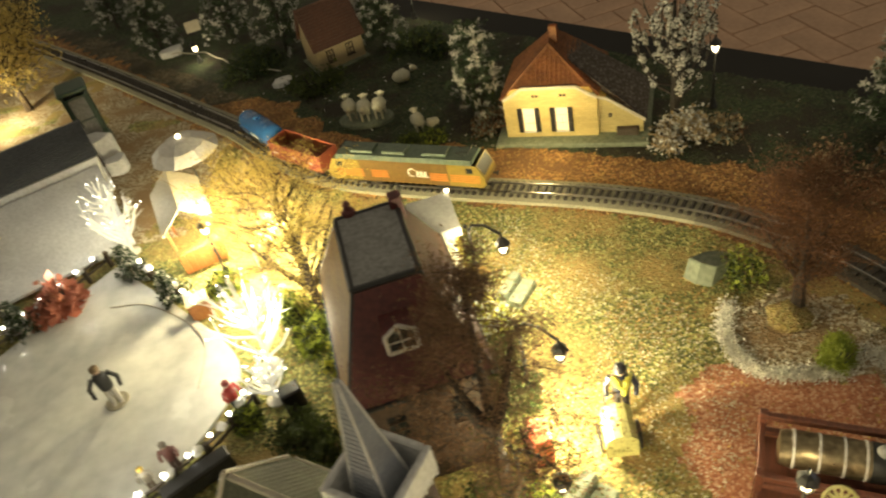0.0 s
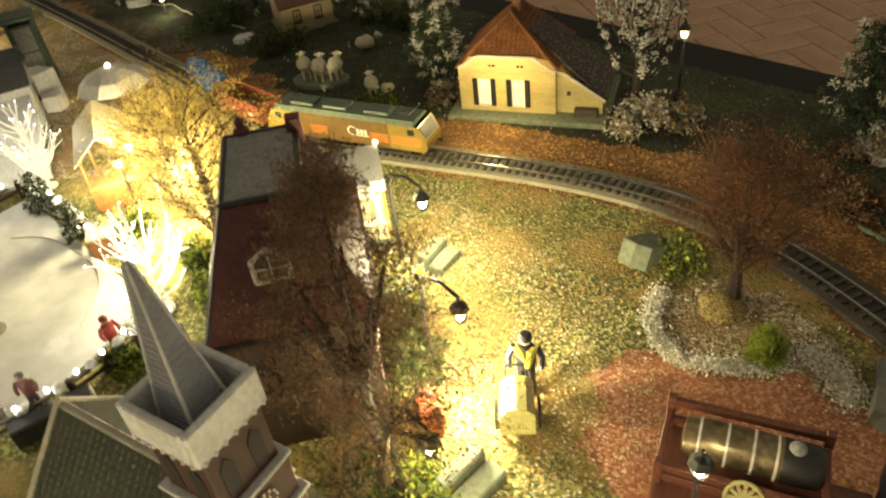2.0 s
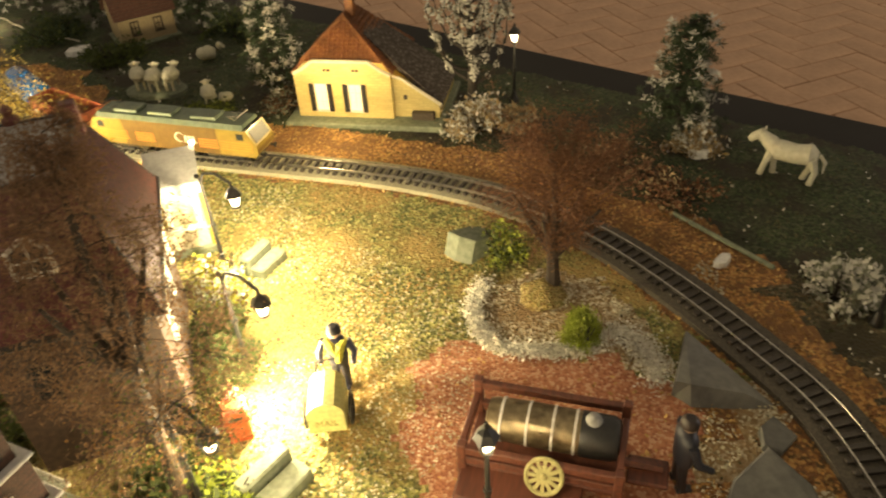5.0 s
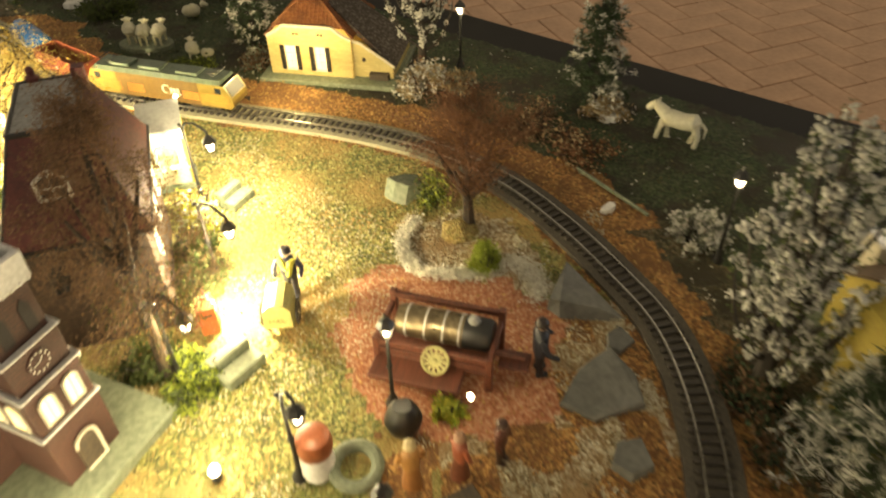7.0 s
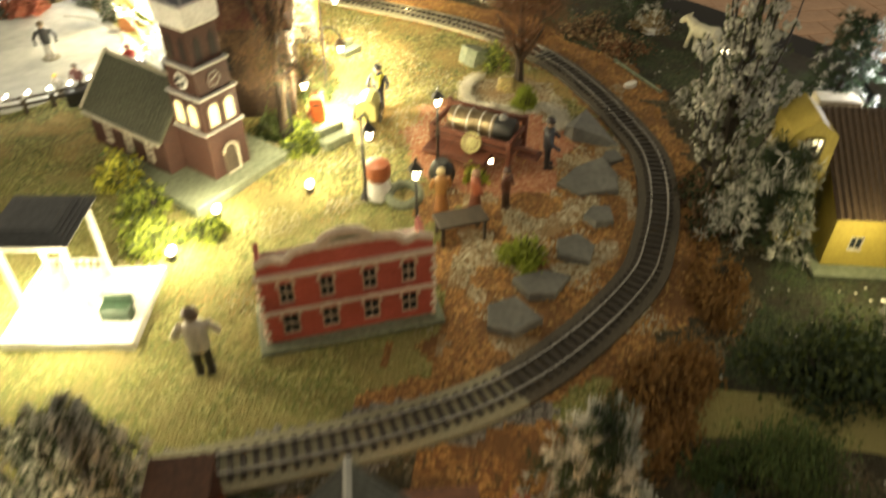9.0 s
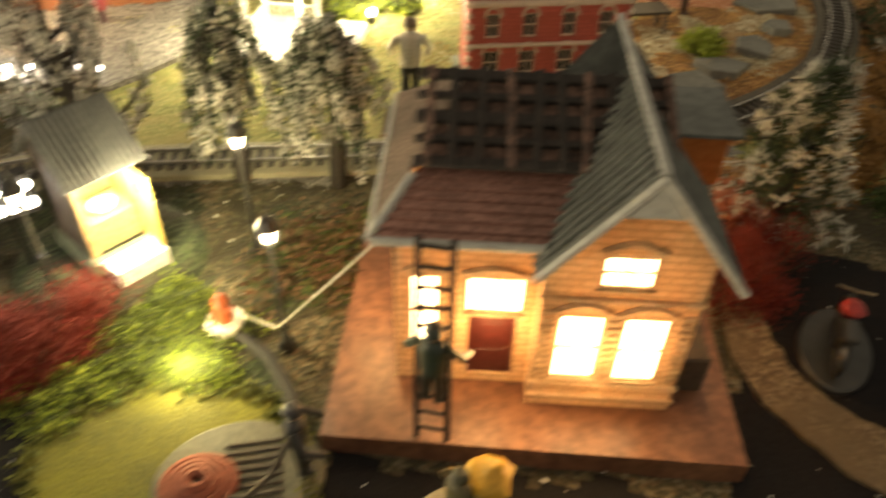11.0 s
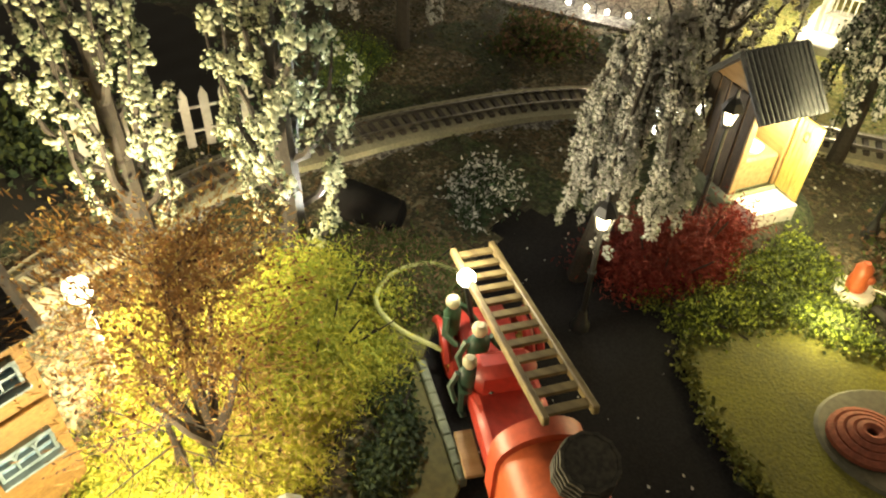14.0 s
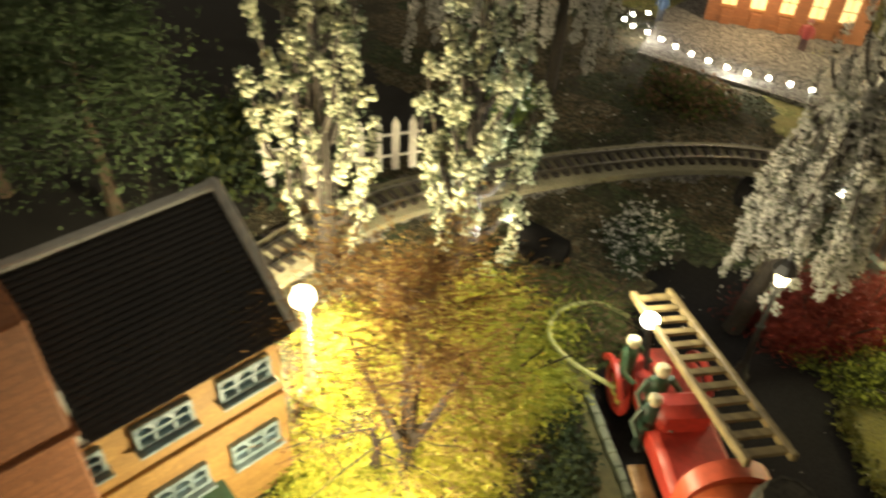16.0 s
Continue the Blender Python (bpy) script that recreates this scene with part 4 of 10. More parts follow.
def light_tree(x, y, h, seed, z=0.0):
    """A frosted twig tree hung with tiny lights."""
    rng = np.random.default_rng(seed)
    top = thing("lighted_twig_tree", "frosted white twig tree hung with tiny glowing lights", "light tree", Matrix.Translation((x, y, z)), group="frosted light trees")
    g = Geo()
    g.lathe([(0.010, 0.0), (0.010, 0.002), (0.004, 0.004)], seg=10)
    part("foot", g, M_WHITE, top)
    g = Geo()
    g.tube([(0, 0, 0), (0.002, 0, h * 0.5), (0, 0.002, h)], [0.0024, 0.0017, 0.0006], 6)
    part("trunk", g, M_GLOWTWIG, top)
    g, tips = Geo(), []
    for i in range(26):
        u, a = rng.uniform(0.10, 0.80), i * 2.399
        r = h * rng.uniform(0.28, 0.48) * (1.1 - u)
        e = np.array((math.cos(a) * r, math.sin(a) * r, h * u + r * rng.uniform(0.7, 1.5)))
        q = np.array((e[0] * 0.55, e[1] * 0.55, h * u + (e[2] - h * u) * 0.40))
        g.tube([(0, 0, h * u), tuple(q), tuple(e)], [0.0017, 0.0012, 0.0004], 5)
        for _ in range(3):
            b = q + (e - q) * rng.uniform(0.0, 0.7)
            f = b + (e - q) * 0.5 + rng.normal(size=3) * r * 0.16
            g.tube([tuple(b), tuple(f)], [0.0008, 0.0003], 4)
            tips.append(tuple(f))
        tips.append(tuple(e))
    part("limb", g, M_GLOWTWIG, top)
    g = Geo()
    for e in tips[::4]:
        g.ball(e, 0.0007, 6, 4)
    part("fairy_light", g, B_COOL, top)
    return top


# ---- building parts ----
def panel(g, x0, x1, z0, z1, y, t, holes=()):
    """A wall in the x-z plane, from y to y + t, with rectangular openings right through it."""
    xs = sorted({x0, x1, *[v for h in holes for v in h[:2]]})
    zs = sorted({z0, z1, *[v for h in holes for v in h[2:]]})
    nx, nz = len(xs), len(zs)
    solid_at = {(i, k): not any(h[0] < (xs[i] + xs[i + 1]) / 2 < h[1] and h[2] < (zs[k] + zs[k + 1]) / 2 < h[3] for h in holes) for i in range(nx - 1) for k in range(nz - 1)}
    at = lambda i, k, b: (b * nx + i) * nz + k
    vs = [(x, y + t * b, z) for b in (0, 1) for x in xs for z in zs]
    fs = []
    for (i, k), full in solid_at.items():
        if not full:
            continue
        fs += [(at(i, k, 0), at(i + 1, k, 0), at(i + 1, k + 1, 0), at(i, k + 1, 0)), (at(i, k, 1), at(i, k + 1, 1), at(i + 1, k + 1, 1), at(i + 1, k, 1))]
        for (p, q), (di, dk) in ((((i, k), (i + 1, k)), (0, -1)), (((i, k + 1), (i + 1, k + 1)), (0, 1)), (((i, k), (i, k + 1)), (-1, 0)), (((i + 1, k), (i + 1, k + 1)), (1, 0))):
            if not solid_at.get((i + di, k + dk), False):
                fs.append((at(*p, 0), at(*q, 0), at(*q, 1), at(*p, 1)))
    used = sorted({v for f in fs for v in f})
    back = {v: n for n, v in enumerate(used)}
    g.add([vs[v] for v in used], [tuple(back[v] for v in f) for f in fs])
    return g


def window(parent, m, w, h, pane, frame, cols=2, rows=2, fw=0.0012, sill=True, deep=0.0015, label=""):
    """A lit or dark window: a frame with glazing bars, panes and a sill. m: x along the wall, -y outwards, origin at its foot."""
    g = Geo()
    g.m = m
    for x in (-w / 2 + fw / 2, w / 2 - fw / 2):
        g.box((x, -deep / 2, h / 2), (fw, deep, h), 0.0002)
    for z in (fw / 2, h - fw / 2):
        g.box((0, -deep / 2, z), (w - 2 * fw, deep, fw), 0.0002)
    for i in range(1, cols):
        g.box((-w / 2 + w * i / cols, -deep / 2, h / 2), (fw * 0.6, deep * 0.7, h - 2 * fw))
    for i in range(1, rows):
        g.box((0, -deep / 2, h * i / rows), (w - 2 * fw, deep * 0.7, fw * 0.6))
    win = part("window", g, frame, parent, label)
    g = Geo()
    g.m = m
    g.box((0, 0.0004, h / 2), (w - fw, 0.0006, h - fw))
    part("pane", g, pane, win)
    if sill:
        g = Geo()
        g.m = m
        g.box((0, -deep, -fw * 0.4), (w + fw, deep * 2, fw * 0.8), 0.0002)
        part("sill", g, frame, win)
    return win


def door(parent, m, w, h, leaf, frame, knob=True, ajar=0.0):
    g = Geo()
    g.m = m
    for x in (-w / 2, w / 2):
        g.box((x, -0.0008, h / 2), (0.0012, 0.002, h + 0.001), 0.0002)
    g.box((0, -0.0008, h + 0.0006), (w + 0.0012, 0.002, 0.0012), 0.0002)
    d = part("door", g, frame, parent)
    g = Geo()
    g.m = m @ Matrix.Translation((-w / 2, 0, 0)) @ Matrix.Rotation(-ajar, 4, "Z") @ Matrix.Translation((w / 2, 0, 0))
    g.box((0, -0.0002, h / 2), (w - 0.0012, 0.001, h), 0.0002)
    for z in (0.28, 0.72):
        g.box((0, -0.0009, h * z), (w * 0.6, 0.0006, h * 0.3), 0.0002)
    part("leaf", g, leaf, d)
    if knob:
        g.v, g.f, g.mi = [], [], []
        g.ball((w * 0.35, -0.0014, h * 0.48), 0.0007, 6, 4)
        part("handle", g, M_STEEL, d)
    return d


def roof(parent, quad, material, thick=0.0015, courses=0, ribs=0, rib=0.0008, name="roof", label=""):
    """A roof slope: quad runs eave left, eave right, ridge right, ridge left. Courses of tiles step down it, ribs run up it."""
    q = [Vector(p) for p in quad]
    W = (q[1] - q[0]).length
    U = (q[1] - q[0]) / W
    nrm = U.cross(q[3] - q[0]).normalized()
    V = nrm.cross(U)
    H = (q[3] - q[0]).dot(V)
    a, b = (q[3] - q[0]).dot(U), (q[2] - q[0]).dot(U)
    at = lambda u, v, n=0.0: q[0] + U * u + V * v + nrm * n
    whole = part(name, Geo().slab(quad, thick), material, parent, label)
    deep = parent.parent is not None
    rest = Geo()
    for k in range(courses):
        v0, v1 = H * k / courses, H * (k + 1) / courses
        l0, r0 = a * v0 / H, W + (b - W) * v0 / H
        l1, r1 = a * v1 / H, W + (b - W) * v1 / H
        e = thick * 0.9
        g = rest if deep else Geo()
        g.add([at(l0, v0, e), at(r0, v0, e), at(r1, v1, 0.0001), at(l1, v1, 0.0001), at(l0, v0, 0), at(r0, v0, 0)], [(0, 1, 2, 3), (4, 5, 1, 0), (0, 3, 4), (1, 5, 2)])
        if not deep:
            part("tile_course", g, material, whole)
    for i in range(ribs):
        u = W * (i + 0.5) / ribs
        high = H
        if a > 1e-6 and u < a:
            high = min(high, H * u / a)
        if b < W - 1e-6 and u > b:
            high = min(high, H * (W - u) / (W - b))
        if high > 0.002:
            g = rest if deep else Geo()
            g.tube([at(u, 0, thick * 0.35), at(u, high, thick * 0.35)], rib, 6)
            if not deep:
                part("rib", g, material, whole)
    if rest.v:
        tagged(part("tile_ribs", rest, material, parent), kind="stuff")
    return whole


def words(parent, text, m, size, material):
    c = bpy.data.curves.new("lettering", "FONT")
    c.body, c.size, c.extrude, c.align_x, c.align_y = text, size, 0.0002, "CENTER", "CENTER"
    ob = bpy.data.objects.new("lettering", c)
    scene.collection.objects.link(ob)
    me = bpy.data.meshes.new_from_object(ob)
    bpy.data.objects.remove(ob)
    me.transform(m)
    return part("lettering", me, material, parent)


def figurine(label, x, y, h, rz=0, coat=(0.05, 0.06, 0.10), legs=(0.05, 0.05, 0.06), hat=None, z=0.0, arm=0.3, base=None, wide=1.0, lean=0.0, skirt=False):
    """A plain painted toy figure, one mesh."""
    g = Geo()
    m_coat, m_leg, m_head, m_hat, m_base = 0, 1, 2, 3, 4
    g.m = Matrix.Rotation(lean, 4, "X")
    g.slot = m_leg
    if skirt:
        g.lathe([(0.16 * h, 0.0), (0.15 * h, 0.1 * h), (0.09 * h, 0.45 * h)], seg=10)
    else:
        for s in (-1, 1):
            g.tube([(s * 0.065 * h * wide, -0.015 * h, 0.0), (s * 0.06 * h, 0, 0.25 * h), (s * 0.05 * h, 0, 0.47 * h)], [0.05 * h, 0.055 * h, 0.065 * h], 7)
            g.box((s * 0.065 * h * wide, -0.035 * h, 0.015 * h), (0.085 * h, 0.16 * h, 0.045 * h), 0.01 * h)
    g.slot = m_coat
    g.lathe([(0.115 * h, 0.40 * h), (0.13 * h, 0.50 * h), (0.135 * h, 0.62 * h), (0.14 * h, 0.74 * h), (0.10 * h, 0.80 * h), (0.05 * h, 0.83 * h)], seg=10, sx=wide, sy=0.75)
    for s in (-1, 1):
        g.tube([(s * 0.14 * h * wide, 0, 0.76 * h), (s * (0.17 + 0.1 * arm) * h, -0.06 * h * arm, 0.60 * h), (s * (0.15 + 0.1 * arm) * h, -0.25 * h * arm, 0.48 * h)], [0.048 * h, 0.043 * h, 0.035 * h], 6)
    g.slot = m_head
    g.ball((0, -0.01 * h, 0.895 * h), 0.078 * h, 10, 7)
    g.slot = m_hat
    g.lathe([(0.095 * h, 0.905 * h), (0.092 * h, 0.93 * h), (0.085 * h, 0.965 * h), (0.05 * h, 0.995 * h)], seg=10)
    mats = [toy(coat), toy(legs), toy((0.45, 0.30, 0.20)), toy(hat or coat)]
    if base:
        g.m = Matrix()
        g.slot = m_base
        g.lathe([(base, -0.0015), (base, 0.0005), (base * 0.95, 0.0012)], seg=20)
        mats.append(M_PLINTH)
    return solid("toy_figure", g, mats, label, "figurine", pose(x, y, z + 0.0015, 0, 0, rz), smooth=True)


TOY = {}


def toy(c):
    if c not in TOY:
        TOY[c] = mat("painted_toy_%02d" % len(TOY), c, tuple(v * 0.75 for v in c), 0.45, scale=350, bump=0.1, dist=0.0003)
    return TOY[c]


M_OLIVEBASE = mat("olive_grey_resin", (0.13, 0.12, 0.075), (0.085, 0.08, 0.05), 0.6, scale=300, bump=0.3, vary=0.4)
M_PLINTH = mat("sandy_grey_figure_base", (0.30, 0.27, 0.20), (0.22, 0.20, 0.14), 0.8, scale=400)
M_GREYROOF = mat("grey_slate_roof", (0.13, 0.135, 0.14), (0.08, 0.085, 0.09), 0.55, scale=300, bump=0.3, vary=0.4)
M_YELLOWWALL = mat("translucent_yellow_brick", (0.78, 0.67, 0.30), (0.68, 0.56, 0.23), 0.7, scale=350, bump=0.3, sheer=0.35, stretch=(1, 1, 3))
brickwork(M_YELLOWWALL, 0.009, 0.0032, 0.7, 0.3)
M_TILE = mat("orange_clay_tile", (0.40, 0.17, 0.06), (0.26, 0.095, 0.04), 0.6, scale=350, bump=0.4, sheer=0.4, vary=0.5, big=40)
M_THATCH = mat("dark_snow_dusted_thatch", (0.06, 0.045, 0.035), (0.22, 0.20, 0.17), 0.95, scale=260, bump=0.8, ramp=(0.5, 0.72))
M_BEIGE = mat("beige_stone_wall", (0.42, 0.34, 0.20), (0.33, 0.26, 0.15), 0.75, scale=350, bump=0.35, sheer=0.2)
M_BROWNROOF = mat("brown_shingle_roof", (0.10, 0.044, 0.028), (0.06, 0.028, 0.018), 0.7, scale=300, bump=0.4)
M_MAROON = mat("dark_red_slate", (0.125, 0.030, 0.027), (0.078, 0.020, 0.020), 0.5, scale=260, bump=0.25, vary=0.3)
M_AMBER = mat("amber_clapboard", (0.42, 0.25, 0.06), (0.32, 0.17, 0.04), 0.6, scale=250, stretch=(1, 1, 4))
M_FELT = mat("grey_snowy_roofing_felt", (0.33, 0.33, 0.32), (0.22, 0.22, 0.21), 0.9, scale=320, bump=0.6, vary=0.3)
M_DARKBRICK = mat("dark_brown_brick", (0.078, 0.026, 0.016), (0.044, 0.017, 0.011), 0.7, scale=500, bump=0.3, stretch=(1, 1, 3))
brickwork(M_DARKBRICK, 0.008, 0.0030)
M_SNOWTRIM = mat("snowy_white_stone_trim", (0.76, 0.76, 0.74), (0.60, 0.60, 0.58), 0.75, scale=300, bump=0.3)
M_SPIRE = mat("grey_slate_spire", (0.38, 0.40, 0.44), (0.27, 0.29, 0.33), 0.5, scale=300, bump=0.3, stretch=(1, 1, 3))
M_MOSSROOF = mat("grey_green_shingle", (0.12, 0.125, 0.085), (0.075, 0.08, 0.055), 0.7, scale=300, bump=0.4)
M_PALE = mat("pale_trim", (0.50, 0.47, 0.38), (0.40, 0.37, 0.29), 0.6, scale=300)
M_GREENSTONE = mat("grey_green_stone", (0.20, 0.23, 0.16), (0.13, 0.15, 0.10), 0.75, scale=200, bump=0.4)
M_BRICKRED = mat("bright_red_brick", (0.52, 0.115, 0.085), (0.42, 0.085, 0.065), 0.6, scale=450, bump=0.3, stretch=(1, 1, 2.5))
brickwork(M_BRICKRED, 0.008, 0.0030, 0.7)
M_SANDTRIM = mat("sandstone_trim", (0.62, 0.52, 0.42), (0.50, 0.40, 0.31), 0.7, scale=300)
M_TIMBER = mat("dark_wet_timber", (0.07, 0.05, 0.03), (0.04, 0.03, 0.02), 0.7, scale=300, stretch=(1, 0.2, 1))
M_MUSTARD = mat("mustard_yellow_wall", (0.42, 0.33, 0.06), (0.34, 0.26, 0.05), 0.65, scale=300, bump=0.15)
M_CORRUG = mat("brown_corrugated_sheet", (0.12, 0.075, 0.045), (0.075, 0.05, 0.03), 0.5, scale=250)
M_DARKPANE = mat("dark_window_glass", (0.02, 0.025, 0.03), (0.03, 0.035, 0.04), 0.12, scale=80, bump=0.02)
M_GREENPAINT = mat("dark_green_paint", (0.035, 0.075, 0.045), (0.025, 0.05, 0.03), 0.4, scale=250, bump=0.1)
M_ORANGEWOOD = mat("orange_stained_wood", (0.42, 0.17, 0.05), (0.32, 0.12, 0.035), 0.55, scale=300)
M_LOCO = mat("brown_loco_paint", (0.14, 0.085, 0.022), (0.11, 0.062, 0.017), 0.3, scale=200, bump=0.03, clear=0.3)
M_GOLD = mat("yellow_loco_paint", (0.25, 0.18, 0.035), (0.20, 0.14, 0.028), 0.3, scale=200, bump=0.03, clear=0.3)
M_STRIPE = mat("orange_stripe_paint", (0.62, 0.22, 0.04), (0.55, 0.18, 0.03), 0.35, scale=200, bump=0.02)
M_LOCOROOF = mat("grey_loco_roof", (0.13, 0.17, 0.12), (0.09, 0.12, 0.085), 0.45, scale=200, bump=0.05)
M_WAGON = mat("rust_red_wagon_plastic", (0.27, 0.07, 0.034), (0.21, 0.05, 0.026), 0.4, scale=220, bump=0.05)
M_TANK = mat("blue_tank_paint", (0.02, 0.13, 0.36), (0.02, 0.10, 0.29), 0.25, scale=200, bump=0.02, clear=0.5)


# ---- the train on the back straight ----
def seat_on_track(x_mid):
    i = int(np.abs(LINE_XY[:, 0] - x_mid)[(LINE_XY[:, 1] > 0.6)].argmin())
    i = int(np.where(LINE_XY[:, 1] > 0.6)[0][i])
    h = heading(i)
    return i, Matrix.Translation((LINE[i].x, LINE[i].y, 0.0083)) @ Matrix.Rotation(math.atan2(h.y, h.x), 4, "Z")


def wheelsets(parent, xs, r=0.0052):
    for x in xs:
        g = Geo()
        for s in (-1, 1):
            g.m = Matrix.Translation((x, s * 0.0083, r)) @ Matrix.Rotation(math.pi / 2, 4, "X")
            g.lathe([(r * 1.12, -0.0014), (r * 1.12, -0.0006), (r, -0.0004), (r, 0.0014), (r * 0.4, 0.0016)], seg=14)
        g.m = Matrix()
        g.tube([(x, -0.009, r), (x, 0.009, r)], 0.0012, 6)
        part("wheel", g, M_BLACK, parent)


def locomotive():
    i, m = seat_on_track(0.110)
    top = thing("locomotive", "model electric locomotive with brown striped sides and green-grey roof", "locomotive", m)
    L, W = 0.205, 0.034
    prof = [(-L / 2 + 0.004, 0.010), (L / 2 - 0.004, 0.010), (L / 2, 0.016), (L / 2 - 0.001, 0.024), (L / 2 - 0.010, 0.040), (-L / 2 + 0.010, 0.040), (-L / 2 + 0.001, 0.024), (-L / 2, 0.016)]
    g = Geo()
    g.prism(prof, -W / 2, W / 2, "y")
    part("body", g, M_LOCO, top)
    for s in (-1, 1):
        g = Geo()
        a = s * L / 2
        g.prism([(a, 0.0155), (a - s * 0.001, 0.0245), (a - s * 0.0095, 0.0400), (a - s * 0.045, 0.0400), (a - s * 0.045, 0.0110), (a - s * 0.004, 0.0104)], -W / 2 - 0.0004, W / 2 + 0.0004, "y")
        part("cab", g, M_GOLD, top, "yellow cab end")
    for s in (-1, 1):
        g = Geo()
        a = s * L / 2
        g.prism([(a - s * 0.0018, 0.026), (a - s * 0.0012, 0.0265), (a - s * 0.0082, 0.0388), (a - s * 0.009, 0.0385)], -W * 0.42, W * 0.42, "y")
        for y in (-1, 1):
            q = Geo()
            q.box((a - s * 0.018, y * (W / 2 + 0.0005), 0.033), (0.008, 0.0006, 0.007), 0.0002)
            part("side_window", q, M_DARKPANE, top)
        part("cab_window", g, M_BLACK, top, "dark cab windscreen")
    for x in (-0.072, -0.032, 0.045, 0.078):
        for k in range(4):
            g = Geo()
            g.box((x, 0, 0.0175 + 0.0028 * k), (0.036 if abs(x) > 0.05 else 0.022, W + 0.0014, 0.0011))
            part("stripe", g, M_STRIPE, top, "thin orange stripe")
    for s in (-1, 1):
        g = Geo()
        g.m = Matrix.Translation((0.012, s * (W / 2 + 0.0004), 0.026)) @ Matrix.Rotation(math.pi / 2, 4, "X")
        pts = [(0.0052 * math.cos(a), 0.0052 * math.sin(a), 0) for a in np.linspace(0.6, 5.2, 14)]
        g.tube(pts, [0.0002 + 0.0008 * math.sin(math.pi * k / 13) for k in range(14)], 5)
        for k, w in enumerate((0.0032, 0.0032, 0.003)):
            g.box((0.007 + 0.0046 * k, -0.0005, 0), (w, 0.0056, 0.0006))
        g.box((0.012, -0.0050, 0), (0.016, 0.0010, 0.0006))
        part("emblem", g, M_WHITE, top, "plain white emblem bars")
    g = Geo()
    g.prism([(-0.017, 0.040), (0.017, 0.040), (0.0135, 0.0445), (-0.0135, 0.0445)], -0.088, 0.088, "x")
    part("roof", g, M_LOCOROOF, top)
    for x in (-0.055, -0.012, 0.040):
        g = Geo()
        g.box((x, 0, 0.0462), (0.030, 0.019, 0.0036), 0.0008)
        part("roof_box", g, M_LOCOROOF, top)
    for s in (-1, 1):
        g = Geo()
        g.tube([(s * 0.076, 0.007, 0.0462), (s * 0.066, 0.006, 0.0490), (s * 0.082, 0.006, 0.0505)], 0.0006, 5)
        g.tube([(s * 0.076, -0.007, 0.0462), (s * 0.066, -0.006, 0.0490), (s * 0.082, -0.006, 0.0505)], 0.0006, 5)
        g.tube([(s * 0.082, -0.011, 0.0507), (s * 0.082, 0.011, 0.0507)], 0.0007, 5)
        part("pantograph", g, M_BLACK, top)
    for s in (-1, 1):
        g = Geo()
        g.box((s * 0.058, 0, 0.0060), (0.044, 0.024, 0.0060), 0.001)
        part("bogie", g, M_BLACK, top)
        g = Geo()
        for y in (-0.011, 0.011):
            g.m = Matrix.Translation((s * L / 2, y, 0.012)) @ Matrix.Rotation(math.pi / 2, 4, "Y")
            g.lathe([(0.0012, -0.002), (0.0012, 0.003 * s), (0.0028, 0.0032 * s), (0.0028, 0.0042 * s)], seg=10)
        g.m = Matrix()
        part("buffer", g, M_BLACK, top)
    wheelsets(top, (-0.071, -0.045, 0.045, 0.071))
    return i


def open_wagon(x):
    _, m = seat_on_track(x)
    top = thing("goods_wagon", "rust-red open model goods wagon with ribbed sides, empty", "wagon", m)
    L, W = 0.098, 0.033
    g = Geo()
    g.box((0, 0, 0.0125), (L, W, 0.003), 0.0004)
    for s in (-1, 1):
        g.box((0, s * (W / 2 - 0.0007), 0.0245), (L, 0.0014, 0.021), 0.0003)
        g.box((s * (L / 2 - 0.0007), 0, 0.0245), (0.0014, W - 0.003, 0.021), 0.0003)
    part("body", g, M_WAGON, top)
    for s in (-1, 1):
        for k in range(9):
            g = Geo()
            g.box((-L / 2 + 0.006 + k * (L - 0.012) / 8, s * (W / 2 + 0.0004), 0.0245), (0.0014, 0.0012, 0.020), 0.0003)
            part("rib", g, M_WAGON, top)
    g = Geo()
    for s in (-1, 1):
        for x0, w in ((-0.036, 0.010), (0.0, 0.004), (0.032, 0.008)):
            g.box((x0, s * (W / 2 + 0.0011), 0.022), (w, 0.0004, 0.003))
    part("marking", g, M_WHITE, top, "white bars of unreadable lettering")
    g = Geo()
    g.box((0, 0, 0.0085), (L * 0.92, 0.018, 0.004), 0.0006)
    part("underframe", g, M_BLACK, top)
    wheelsets(top, (-0.030, 0.030))


def tank_wagon(x):
    _, m = seat_on_track(x)
    top = thing("tank_wagon", "glossy blue model tank wagon", "wagon", m)
    g = Geo()
    g.m = Matrix.Translation((0, 0, 0.0275)) @ Matrix.Rotation(math.pi / 2, 4, "Y")
    g.lathe([(0.004, -0.044), (0.011, -0.0425), (0.0150, -0.0385), (0.0160, -0.034), (0.0160, 0.034), (0.0150, 0.0385), (0.011, 0.0425), (0.004, 0.044)], seg=24)
    part("tank", g, M_TANK, top, smooth=True)
    g = Geo()
    g.lathe([(0.005, 0.042), (0.005, 0.046), (0.003, 0.047)], seg=12)
    part("hatch", g, M_TANK, top)
    g = Geo()
    g.box((0, 0, 0.010), (0.090, 0.020, 0.003), 0.0005)
    for s in (-1, 1):
        g.box((s * 0.03, 0, 0.0125), (0.006, 0.022, 0.006), 0.0005)
    part("underframe", g, M_BLACK, top)
    g = Geo()
    for s in (-1, 1):
        g.box((0.012, s * 0.0158, 0.0275), (0.020, 0.0007, 0.0045))
    part("marking", g, M_WHITE, top, "white bars of unreadable lettering")
    wheelsets(top, (-0.028, 0.028))


